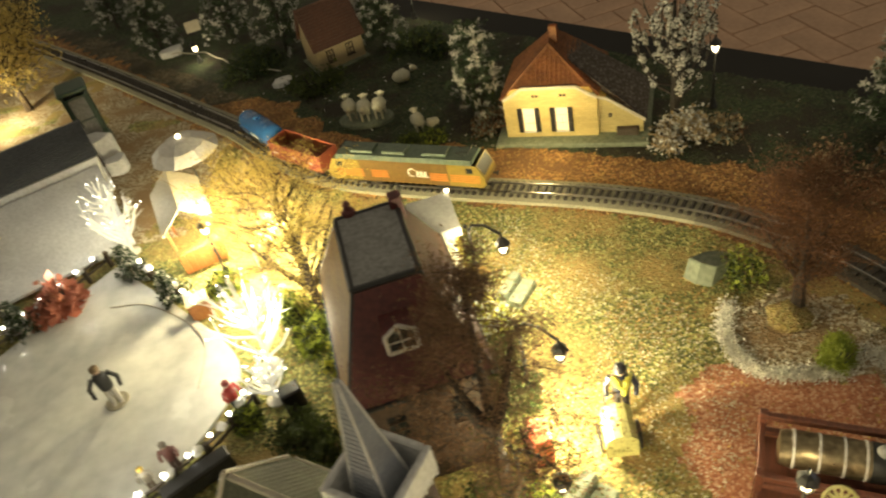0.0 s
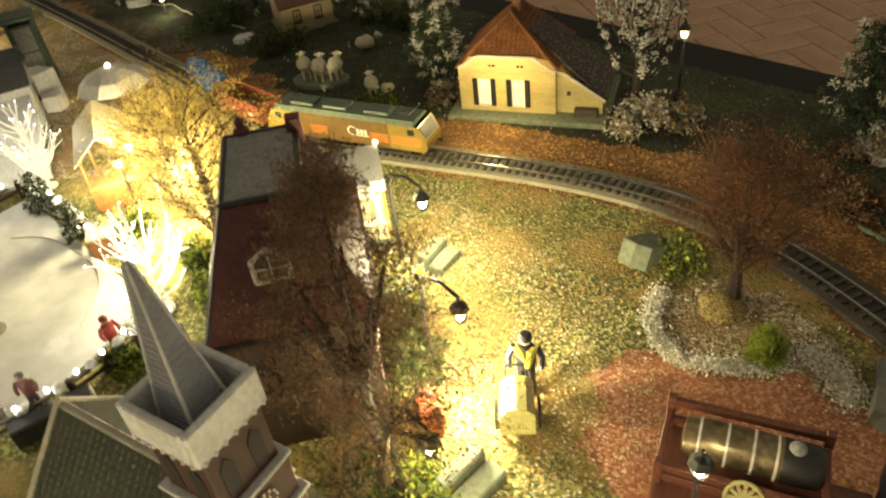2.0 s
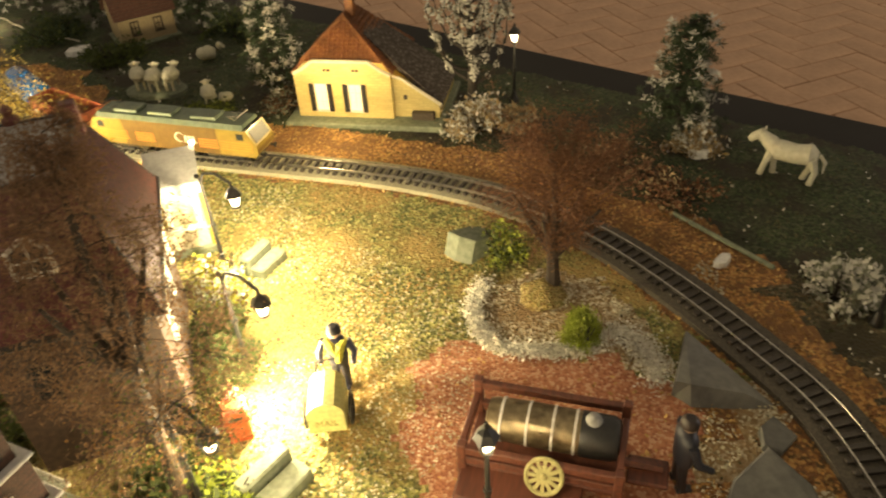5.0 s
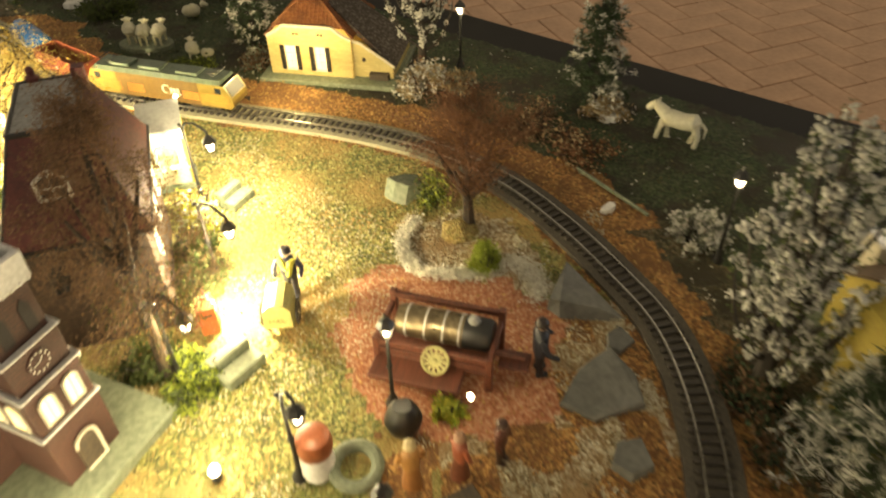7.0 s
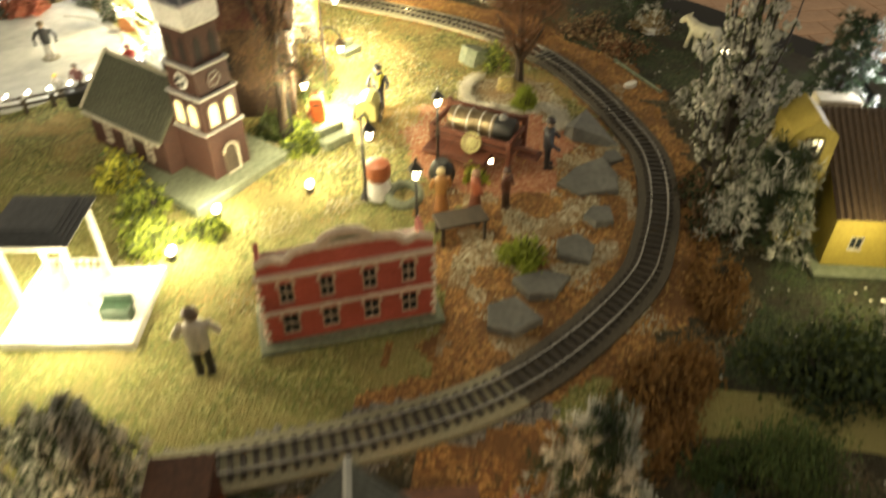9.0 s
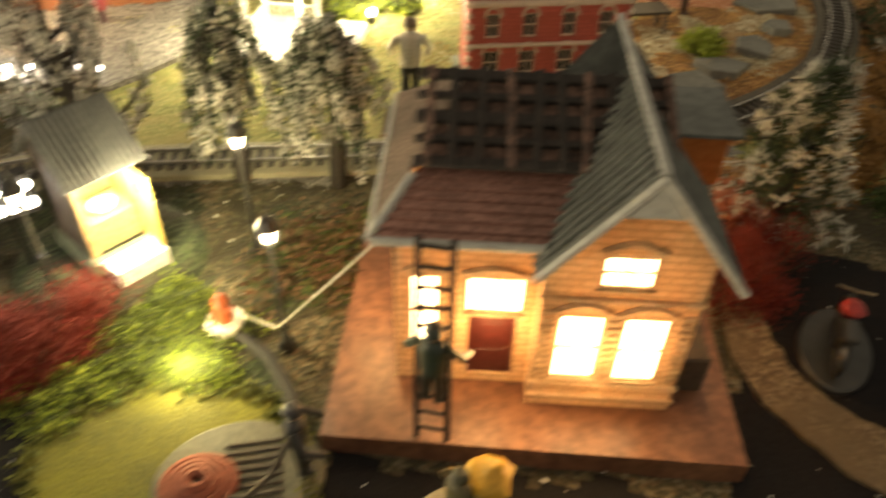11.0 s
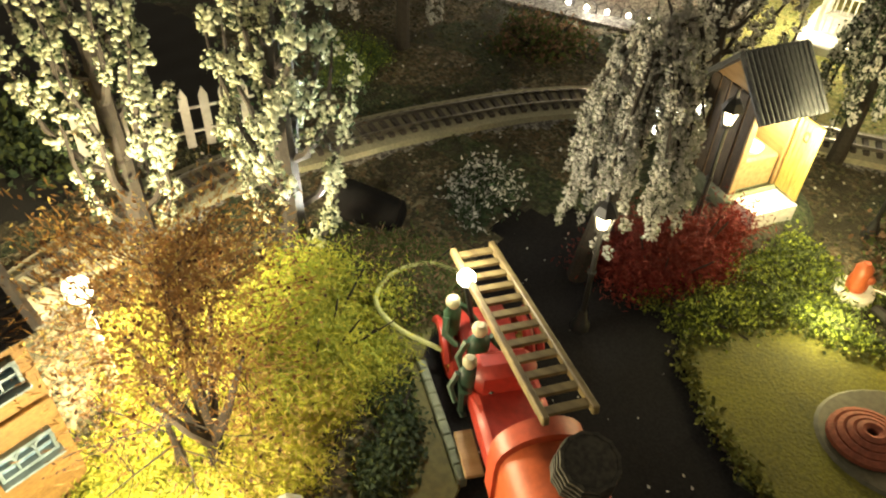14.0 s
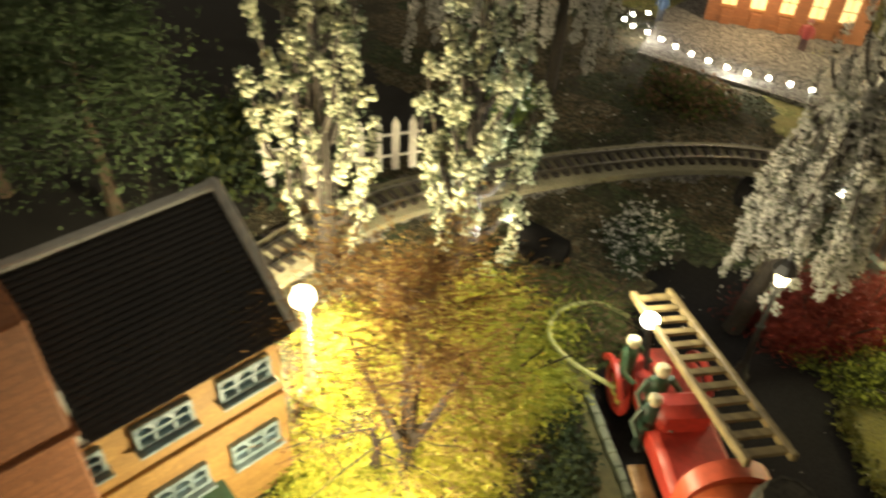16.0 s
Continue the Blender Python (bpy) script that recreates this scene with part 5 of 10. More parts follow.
locomotive()
open_wagon(-0.033)
tank_wagon(-0.106)


# ---- behind the railway ----
def cottage():
    """The lit yellow farmhouse with its shaped front and lean-to."""
    top = thing("cottage", "lit yellow brick cottage with an orange tiled roof and dark shutters", "cottage", pose(0.228, 0.957, 0.0, 0, 0, -14))
    W, D = 0.113, 0.105
    g = Geo()
    g.box((0.08, 0.045, 0.002), (0.185, 0.125, 0.007), 0.001)
    part("plinth", g, M_GREENSTONE, top)
    wx = (0.030, 0.070)
    holes = [(x - 0.0075, x + 0.0075, 0.013, 0.046) for x in wx]
    g = Geo()
    panel(g, 0, W, 0.005, 0.056, 0, 0.003, holes)
    prof = [(0.002, 0.0561), (W - 0.002, 0.0561), (W - 0.012, 0.062), (W - 0.024, 0.071), (0.024, 0.071), (0.012, 0.062)]
    part("wall", g, M_YELLOWWALL, top)
    part("gable_wall", Geo().prism(prof, 0.0, 0.003, "y"), M_YELLOWWALL, top)
    g = Geo()
    panel(g, 0, W, 0.005, 0.056, D - 0.003, 0.003)
    part("wall", g, M_YELLOWWALL, top)
    for x in (0, W - 0.003):
        g = Geo()
        g.box((x + 0.0015, D / 2, 0.0305), (0.003, D - 0.006, 0.051))
        part("wall", g, M_YELLOWWALL, top)
    g = Geo()
    cap = [(0.0, 0.0575), (0.012, 0.0635), (0.024, 0.0725), (W - 0.024, 0.0725), (W - 0.012, 0.0635), (W, 0.0575)]
    for a, b in zip(cap, cap[1:]):
        g.tube([(a[0], 0.0008, a[1]), (b[0], 0.0008, b[1])], 0.0022, 6)
    part("coping", g, M_CREAM, top, "cream shaped gable coping")
    for x in wx:
        window(top, Matrix.Translation((x, 0.0018, 0.013)), 0.0150, 0.033, B_PANE, M_WHITE, 2, 3)
        for s in (-1, 1):
            g = Geo()
            g.box((x + s * 0.0108, -0.0008, 0.0295), (0.0058, 0.0014, 0.034), 0.0003)
            for k in range(6):
                g.box((x + s * 0.0108, -0.0018, 0.016 + 0.0054 * k), (0.0046, 0.0006, 0.0036))
            part("shutter", g, M_BLACK, top)
    for x in (0.040, 0.073):
        g = Geo()
        for k in (-1, 1):
            g.box((x + 0.0022 * k, -0.0003, 0.0625), (0.0032, 0.0012, 0.0028), 0.0003)
        part("attic_vent", g, M_TIMBER, top)
    e, zr, ze = 0.004, 0.112, 0.060
    ra, rb = (W / 2, 0.034, zr), (W / 2, D - 0.03, zr)
    roof(top, [(0.012, 0.0035, 0.071), (W - 0.012, 0.0035, 0.071), ra, ra], M_TILE, 0.0018, 12, 16, 0.0011, label="orange clay tiles, glowing in the light")
    roof(top, [(-e, D + e, ze - 0.004), (-e, 0.004, ze - 0.004), ra, rb], M_TILE, 0.0018, 14, 18, 0.0011)
    roof(top, [(W + 0.002, 0.004, ze - 0.002), (W + 0.002, D + e, ze - 0.002), rb, ra], M_TILE, 0.0018, 14, 18, 0.0011)
    roof(top, [(W + e, D + e, ze - 0.004), (-e, D + e, ze - 0.004), rb, rb], M_TILE, 0.0018, 12, 16, 0.0011)
    g = Geo()
    for a, b in ((ra, rb), (ra, (0.010, 0.004, 0.071)), (ra, (W - 0.010, 0.004, 0.071))):
        g.tube([a, b], 0.0022, 6)
    part("ridge_tile", g, M_TILE, top)
    g = Geo()
    g.box((W / 2 + 0.004, 0.05, 0.117), (0.010, 0.009, 0.022), 0.0008)
    part("chimney", g, M_TILE, top)
    # lean-to with sloping coping
    x1 = W + 0.052
    g = Geo()
    g.prism([(W, 0.005), (x1, 0.005), (x1, 0.020), (W + 0.030, 0.036), (W + 0.010, 0.050), (W, 0.052)], 0.006, 0.009, "y")
    g.box((x1 - 0.0015, 0.055, 0.0125), (0.003, 0.092, 0.015))
    part("lean_to_wall", g, M_YELLOWWALL, top)
    g = Geo()
    pts = [(W, 0.0065, 0.0540), (W + 0.010, 0.0065, 0.0518), (W + 0.030, 0.0065, 0.0380), (x1 + 0.002, 0.0065, 0.0215)]
    for a, b in zip(pts, pts[1:]):
        g.tube([a, b], 0.0020, 6)
    part("lean_to_coping", g, M_CREAM, top)
    g = Geo()
    g.box((W + 0.014, 0.0052, 0.030), (0.0042, 0.002, 0.0050), 0.0003)
    part("hatch_window", g, M_TIMBER, top)
    g = Geo()
    g.box((x1 - 0.018, 0.003, 0.009), (0.026, 0.010, 0.010), 0.001)
    part("bench", g, M_TIMBER, top)
    roof(top, [(x1 + 0.004, 0.008, 0.0205), (x1 + 0.004, D, 0.0205), (W / 2 + 0.014, D - 0.02, 0.099), (W / 2 + 0.022, 0.030, 0.094)], M_THATCH, 0.006, 0, 0, name="lean_to_roof", label="dark thatch dusted with snow")
    lamp_light("cottage_lamp", tuple(top.matrix_world @ Vector((W / 2, 0.05, 0.075))), 0.34, WARM, 0.01)
    # fill light added before the facade, without any lamp to carry it
    lamp_light("front_lamp", tuple(top.matrix_world @ Vector((W / 2 - 0.006, -0.055, 0.060))), 0.17, (1.0, 0.80, 0.36), 0.006)


cottage()


def small_house():
    top = thing("small_house", "small beige brick house with a brown roof and two small windows", "house", pose(-0.055, 1.236, 0.0, 0, 0, 30))
    W, D, H, R = 0.080, 0.066, 0.046, 0.098
    holes = [(0.016, 0.029, 0.014, 0.034), (0.050, 0.063, 0.014, 0.034)]
    g = Geo()
    panel(g, 0, W, 0, H, 0, 0.003, holes)
    panel(g, 0, W, 0, H, D - 0.003, 0.003)
    for x in (0, W - 0.003):
        g.prism([(0.003, 0), (D - 0.003, 0), (D - 0.003, H), (D / 2, R - 0.004), (0.003, H)], x, x + 0.003, "x")
    part("wall", g, M_BEIGE, top)
    for a, b, c, d in holes:
        window(top, Matrix.Translation(((a + b) / 2, 0.0015, c)), b - a, d - c, M_BEIGE, M_TIMBER, 2, 2, 0.0022)
    roof(top, [(-0.005, -0.006, H - 0.006), (W + 0.005, -0.006, H - 0.006), (W + 0.005, D / 2, R), (-0.005, D / 2, R)], M_BROWNROOF, 0.002, 14)
    roof(top, [(W + 0.005, D + 0.006, H - 0.006), (-0.005, D + 0.006, H - 0.006), (-0.005, D / 2, R), (W + 0.005, D / 2, R)], M_BROWNROOF, 0.002, 14)
    g = Geo()
    g.tube([(-0.006, D / 2, R + 0.0005), (W + 0.006, D / 2, R + 0.0005)], 0.002, 6)
    part("ridge_tile", g, M_BROWNROOF, top)
    g = Geo()
    g.box((W / 2, D / 2, 0.001), (W + 0.01, D + 0.012, 0.005), 0.001)
    part("plinth", g, M_GREENSTONE, top)


small_house()

M_SHEEP = mat("cream_toy_fleece", (0.62, 0.60, 0.46), (0.48, 0.47, 0.34), 0.8, scale=450, bump=0.8, dist=0.001)


def toy_sheep(label, x, y, z, s, rz, lying=False):
    g = Geo()
    zc = 0.35 if lying else 0.62
    g.blob((0, 0, zc * s), 0.36 * s, 3, 0.12, 12, 8, 0.85)
    g.blob((0.25 * s, 0, zc * s), 0.32 * s, 4, 0.12, 12, 8, 0.85)
    g.blob((-0.55 * s, 0, (zc + 0.22) * s), 0.17 * s, 5, 0.1, 10, 7, 1.0)
    g.box((-0.68 * s, 0, (zc + 0.16) * s), (0.2 * s, 0.16 * s, 0.16 * s), 0.04 * s)
    for t in (-1, 1):
        g.box((-0.52 * s, t * 0.17 * s, (zc + 0.30) * s), (0.05 * s, 0.16 * s, 0.08 * s), 0.015 * s)
        if not lying:
            for u in (-0.22, 0.42):
                g.tube([(u * s, t * 0.15 * s, 0.0), (u * s, t * 0.15 * s, 0.45 * s)], [0.055 * s, 0.07 * s], 6)
    return solid("toy_sheep", g, M_SHEEP, label, "toy animal", pose(x, y, z, 0, 0, rz), group="toy sheep", smooth=True)


g = Geo()
g.lathe([(0.040, -0.002), (0.040, 0.004), (0.038, 0.0055), (0.02, 0.006)], seg=28, sy=0.6)
solid("mound", g, M_GREENSTONE, "low oval grey-green turf base under the toy sheep", "base", pose(0.033, 1.070, 0, 0, 0, -8))
toy_sheep("cream toy sheep standing on the oval base", 0.012, 1.076, 0.0055, 0.029, -70)
toy_sheep("cream toy sheep standing on the oval base", 0.034, 1.068, 0.0055, 0.029, -88)
toy_sheep("cream toy sheep standing on the oval base", 0.056, 1.068, 0.0055, 0.029, -97)
toy_sheep("cream toy sheep lying on the dark turf", 0.083, 1.165, 0.0, 0.030, 200, True)
toy_sheep("small cream toy lamb standing by the green bush", 0.110, 1.022, 0.0, 0.026, -75)
toy_sheep("small cream toy lamb lying by the green bush", 0.128, 1.022, 0.0, 0.020, 20, True)


def toy_horse():
    g = Geo()
    M = mat("cream_white_toy_paint", (0.60, 0.58, 0.44), (0.48, 0.46, 0.33), 0.55, scale=200, bump=0.15)
    g.tube([(-0.024, 0, 0.036), (-0.012, 0, 0.034), (0.006, 0, 0.033), (0.022, 0, 0.036), (0.029, 0, 0.035)], [0.0085, 0.0122, 0.0118, 0.0125, 0.006], 12)
    g.tube([(-0.021, 0, 0.039), (-0.030, 0, 0.045), (-0.035, 0, 0.049)], [0.0095, 0.0072, 0.0055], 10)
    g.tube([(-0.033, 0, 0.050), (-0.042, 0, 0.044), (-0.046, 0, 0.039)], [0.0062, 0.0052, 0.0040], 10)
    for s in (-1, 1):
        g.tube([(-0.033, s * 0.003, 0.053), (-0.032, s * 0.0050, 0.0575)], [0.0016, 0.0007], 5)
        g.tube([(-0.019, s * 0.005, 0.032), (-0.020 + 0.004 * s, s * 0.005, 0.016), (-0.021 + 0.006 * s, s * 0.005, 0.0)], [0.0060, 0.0034, 0.0036], 7)
        g.tube([(0.024, s * 0.005, 0.033), (0.027 - 0.004 * s, s * 0.005, 0.017), (0.023 - 0.005 * s, s * 0.005, 0.0)], [0.0068, 0.0036, 0.0036], 7)
    g.tube([(0.031, 0, 0.038), (0.038, 0, 0.030), (0.038, 0, 0.016)], [0.002, 0.0025, 0.0008], 6)
    solid("toy_horse", g, M, "cream-white toy horse standing on the dark turf", "toy animal", pose(0.712, 0.752, 0.0, 0, 0, -38) @ Matrix.Scale(0.82, 4), smooth=True)


toy_horse()


def stone(name, label, x, y, r, h, seed, mt=None, squash=1.0, rz=0.0, tilt=(0, 0), n=7, z=-0.002, cat="stone", group=""):
    """A broken slab with an uneven outline and worn upper edge."""
    rng = random.Random(seed)
    ring = [(r * rng.uniform(0.72, 1.1) * math.cos(6.283 * k / n + rng.uniform(-0.25, 0.25)), r * squash * rng.uniform(0.72, 1.1) * math.sin(6.283 * k / n + rng.uniform(-0.25, 0.25))) for k in range(n)]
    g = Geo()
    b = min(0.0012, h * 0.3)
    vs = [(p[0], p[1], 0) for p in ring] + [(p[0], p[1], h - b + rng.uniform(-0.3, 0.3) * b) for p in ring] + [(p[0] * 0.94, p[1] * 0.94, h + rng.uniform(-0.5, 0.5) * b) for p in ring]
    fs = [tuple(range(n))[::-1], tuple(range(2 * n, 3 * n))]
    for a in (0, n):
        fs += [(a + k, a + (k + 1) % n, a + n + (k + 1) % n, a + n + k) for k in range(n)]
    g.add(vs, fs)
    return solid(name, g, mt or M_STONE, label, cat, pose(x, y, z, tilt[0], tilt[1], rz), group=group)


# slate slabs along the inner side of the bend
for i, (x, y, r, h, sq, rz, t, n) in enumerate([(0.551, 0.402, 0.036, 0.009, 1.1, 10, (3, -4), 6), (0.556, 0.338, 0.021, 0.008, 1.0, 40, (-3, 3), 5),
                                              (0.532, 0.282, 0.025, 0.009, 0.9, 15, (2, 4), 5), (0.503, 0.225, 0.028, 0.009, 0.8, 30, (-3, 5), 5), (0.476, 0.184, 0.027, 0.010, 0.9, 0, (4, -4), 5),
                                              (0.573, 0.452, 0.016, 0.006, 0.8, 60, (5, 2), 5)]):
    stone("slate_slab", "grey slate slab lying beside the railway bend", x, y, r, h, 100 + i, None, sq, rz, t, n, group="slate slabs")
g = Geo()
low = [(0.549, 0.553), (0.520, 0.494), (0.530, 0.481), (0.588, 0.476)]
high = [(0.5475, 0.5475), (0.5225, 0.4955), (0.5305, 0.4900), (0.566, 0.4830)]
g.add([(x, y, -0.002) for x, y in low] + [(x, y, z) for (x, y), z in zip(high, (0.008, 0.013, 0.015, 0.009))],
      [(3, 2, 1, 0), (4, 5, 6), (4, 6, 7), (0, 1, 5, 4), (1, 2, 6, 5), (2, 3, 7, 6), (3, 0, 4, 7)])
solid("slate_slab", g, M_STONE, "three-cornered dark slate slab leaning beside the railway bend", "stone", group="slate slabs")
stone("grey_stone", "upright grey-green stone beside the railway", 0.400, 0.672, 0.022, 0.024, 120, M_GREENSTONE, 0.6, 20, (0, 12))
g = Geo()
g.blob((0, 0, 0), 0.020, 121, 0.18, 20, 10, 0.45)
solid("turf_mound", g, M_MOUND, "low ochre mossy mound at the foot of the autumn tree", "mound", pose(0.453, 0.609, 0), smooth=True)
stone("white_stone", "flat white stone under the fir", 0.650, 0.805, 0.014, 0.010, 122, M_SNOWTRIM, 0.7, 10)
stone("white_stone", "flat snow-covered stone behind the railway", -0.118, 1.228, 0.020, 0.010, 123, M_SNOWTRIM, 0.7, 20)
stone("white_stone", "flat snow-covered stone beside the lamp", -0.375, 1.43, 0.024, 0.012, 124, M_SNOWTRIM, 0.7, 40)
stone("white_stone", "low grey stone outside the railway bend", 0.607, 0.632, 0.010, 0.006, 125, M_SNOWTRIM, 0.6, 40)
g = Geo()
g.box((0, 0, 0.001), (0.105, 0.004, 0.004), 0.001)
solid("grass_kerb", g, M_GREENSTONE, "narrow green strip edging the dark turf", "kerb", pose(0.617, 0.662, 0.0, 0, 0, -58))
g = Geo()
pts = glide([(-0.37, 1.42), (-0.30, 1.40), (-0.235, 1.335), (-0.20, 1.30), (-0.13, 1.27)], 0.01)
g.tube([(p.x, p.y, 0.004 + 0.002 * math.sin(i)) for i, p in enumerate(pts)], 0.0012, 5)
solid("cable", g, M_PALE, "thin pale cable lying on the turf", "cable")
g = Geo()
g.box((0, 0, 0), (0.026, 0.020, 0.0015), 0.0005)
solid("card_sign", g, M_CREAM, "pale yellow card on a stake among the firs", "sign", pose(-0.30, 1.40, 0.055, 50, 0, 20))


# ---- street lamps ----
def street_lamp(x, y, h, rz=0, reach=0.0, glow=None, label="", drop=0.012, s=1.0):
    """A black lamp post; with a reach its lantern hangs from a curved arm towards -y."""
    top = thing("street_lamp", label or "black cast street lamp with a lit lantern", "street lamp", pose(x, y, 0, 0, 0, rz), group="street lamps")
    g = Geo()
    g.lathe([(0.0060 * s, -0.002), (0.0060 * s, 0.002), (0.0044 * s, 0.004), (0.0030 * s, 0.010), (0.0022 * s, 0.012)], seg=10)
    part("base", g, M_BLACK, top, smooth=True)
    g = Geo()
    g.tube([(0, 0, 0.010), (0, 0, h * 0.5), (0, 0, h)], [0.0019 * s, 0.0016 * s, 0.0013 * s], 8)
    g.lathe([(0.0026 * s, h * 0.5), (0.0026 * s, h * 0.5 + 0.002)], seg=8)
    part("post", g, M_BLACK, top)
    ly, lz = 0.0, h
    if reach:
        g = Geo()
        g.tube([(0, 0, h - 0.004), (0, -reach * 0.15, h + 0.006), (0, -reach * 0.55, h + 0.011), (0, -reach, h + 0.007)], 0.0013 * s, 6)
        g.ball((0, 0.003, h + 0.001), 0.0022 * s, 8, 6)
        part("arm", g, M_BLACK, top)
        ly, lz = -reach, h + 0.007 - drop
    lan = Geo()
    lan.lathe([(0.0030 * s, lz - 0.0003), (0.0064 * s, lz + 0.0004), (0.0074 * s, lz + 0.0010), (0.0046 * s, lz + 0.0056), (0.0016 * s, lz + 0.0082), (0.0010 * s, lz + 0.0125)], (0, ly, 0), 6)
    lantern = part("lantern", lan, M_BLACK, top)
    for k in range(6):
        a = 6.283 * k / 6
        part("cage_bar", Geo().tube([(0.0060 * s * math.cos(a), ly + 0.0060 * s * math.sin(a), lz + 0.0008), (0.0036 * s * math.cos(a), ly + 0.0036 * s * math.sin(a), lz - 0.0085)], 0.0005, 4), M_BLACK, lantern)
    g = Geo()
    g.lathe([(0.0042 * s, lz - 0.0098), (0.0042 * s, lz - 0.0084), (0.0036 * s, lz - 0.0082)], (0, ly, 0), 6)
    part("cage_foot", g, M_BLACK, lantern)
    g = Geo()
    g.lathe([(0.0026 * s, lz - 0.0080), (0.0043 * s, lz - 0.0006), (0.0036 * s, lz + 0.0002)], (0, ly, 0), 8)
    part("bulb", g, glow or B_WARM, lantern, "glowing lantern glass")
    return top.matrix_world @ Vector((0, ly, lz - 0.014))


LAMP = [  # x, y, height, turn, reach, watts
    (0.186, 0.680, 0.092, 52, 0.038, 0.95), (0.222, 0.561, 0.083, 48, 0.040, 0.45), (0.213, 0.439, 0.094, 52, 0.036, 0.30), (0.318, 0.342, 0.090, 50, 0.013, 0.035)]
for x, y, h, rz, reach, w in LAMP:
    p = street_lamp(x, y, h, rz, reach, label="black street lamp with a lit lantern on a curved arm")
    lamp_light("lantern_light", p, w)
for x, y, h, w in ((0.385, 0.402, 0.088, 0.05), (0.383, 0.272, 0.086, 0.05), (0.480, 0.962, 0.082, 0.03), (0.691, 0.547, 0.094, 0.03), (-0.300, 1.372, 0.030, 0.05), (0.09, 1.39, 0.05, 0.04)):
    street_lamp(x, y, h, label="slim black street lamp with a small lit lantern")
    lamp_light("lantern_light", (x + 0.006, y - 0.009, h - 0.008), w)


# ---- the mansard house ----
M_UMBERWALL = mat("dark_umber_wall", (0.075, 0.045, 0.030), (0.045, 0.027, 0.018), 0.7, scale=260, bump=0.3, vary=0.3)
def mansard_house():
    top = thing("mansard_house", "tall house with a dark red mansard roof and grey flat top", "house", pose(0.134, 0.556, 0.0, 0, 0, 15))
    zt, ze = 0.190, 0.112
    fl = [(-0.0235, -0.042), (0.0235, -0.042), (0.0235, 0.040), (-0.0235, 0.040)]
    ev = [(-0.053, -0.074), (0.053, -0.074), (0.053, 0.085), (-0.053, 0.085)]
    g = Geo()
    panel(g, -0.048, 0.048, 0, ze, -0.070, 0.003, [(-0.032, -0.016, 0.06, 0.09), (0.016, 0.032, 0.06, 0.09)])
    part("wall", g, M_UMBERWALL, top)
    g = Geo()
    panel(g, -0.048, 0.048, 0, ze, 0.078, 0.003)
    part("wall", g, M_UMBERWALL, top)
    for x in (-0.0465, 0.0465):
        g = Geo()
        g.box((x, 0.004, ze / 2), (0.003, 0.145, ze))
        part("wall", g, M_UMBERWALL, top)
    for x in (-0.024, 0.024):
        window(top, Matrix.Translation((x, -0.0685, 0.06)), 0.016, 0.030, M_DARKPANE, M_UMBERWALL, 2, 3)
    for y in (-0.03, 0.02, 0.06):
        window(top, Matrix.Translation((0.048, y, 0.055)) @ Matrix.Rotation(math.pi / 2, 4, "Z"), 0.014, 0.030, B_DIMPANE, M_WHITE, 2, 3)
    for k in range(4):
        j = (k + 1) % 4
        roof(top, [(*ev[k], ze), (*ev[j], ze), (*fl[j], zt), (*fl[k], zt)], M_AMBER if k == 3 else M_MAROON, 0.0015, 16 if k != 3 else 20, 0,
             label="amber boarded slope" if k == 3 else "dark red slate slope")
    g = Geo()
    g.box((0, 0.005, ze - 0.002), (0.112, 0.165, 0.004), 0.001)
    part("cornice", g, M_BLACK, top)
    for k in range(4):
        j = (k + 1) % 4
        part("curb_roll", Geo().tube([(*fl[k], zt + 0.001), (*fl[j], zt + 0.001)], 0.0024, 6), M_BLACK, top)
        part("ridge_flashing", Geo().tube([(*fl[k], zt), (*ev[k], ze)], 0.0014, 6), M_BLACK, top)
    g = Geo()
    g.box((0, -0.001, zt + 0.0005), (0.046, 0.081, 0.003), 0.0006)
    part("flat_roof", g, M_FELT, top, "grey felt dusted with snow")
    # dormer with a white pedimented frame
    g = Geo()
    g.box((-0.002, -0.058, 0.160), (0.022, 0.020, 0.022), 0.0008)
    dm = part("dormer", g, M_MAROON, top)
    g = Geo()
    pts = [(-0.0125, 0.150), (0.0085, 0.150), (0.0085, 0.166), (-0.002, 0.1735), (-0.0125, 0.166)]
    for a, b in zip(pts, pts[1:] + pts[:1]):
        g.tube([(a[0], -0.0685, a[1]), (b[0], -0.0685, b[1])], 0.0016, 6)
    g.tube([(-0.002, -0.0685, 0.150), (-0.002, -0.0685, 0.172)], 0.0007, 5)
    g.tube([(-0.0125, -0.0685, 0.159), (0.0085, -0.0685, 0.159)], 0.0007, 5)
    part("dormer_frame", g, M_WHITE, dm, "white pedimented window frame")
    g = Geo()
    g.prism([(p[0], p[1]) for p in pts], -0.0684, -0.0680, "y")
    part("dormer_pane", g, M_DARKPANE, dm)
    g = Geo()
    g.box((0.0235, 0.035, 0.190), (0.010, 0.010, 0.024), 0.001)
    part("chimney", g, M_MAROON, top)
    g = Geo()
    g.lathe([(0.004, 0.202), (0.0055, 0.204), (0.0055, 0.207), (0.003, 0.209), (0.0035, 0.213), (0.001, 0.216)], (-0.012, 0.042, -0.012), 10)
    part("finial", g, M_MAROON, top)


mansard_house()


M_KIOSKROOF = mat("pale_grey_painted_sheet", (0.46, 0.46, 0.43), (0.38, 0.38, 0.355), 0.6, scale=300, bump=0.1)


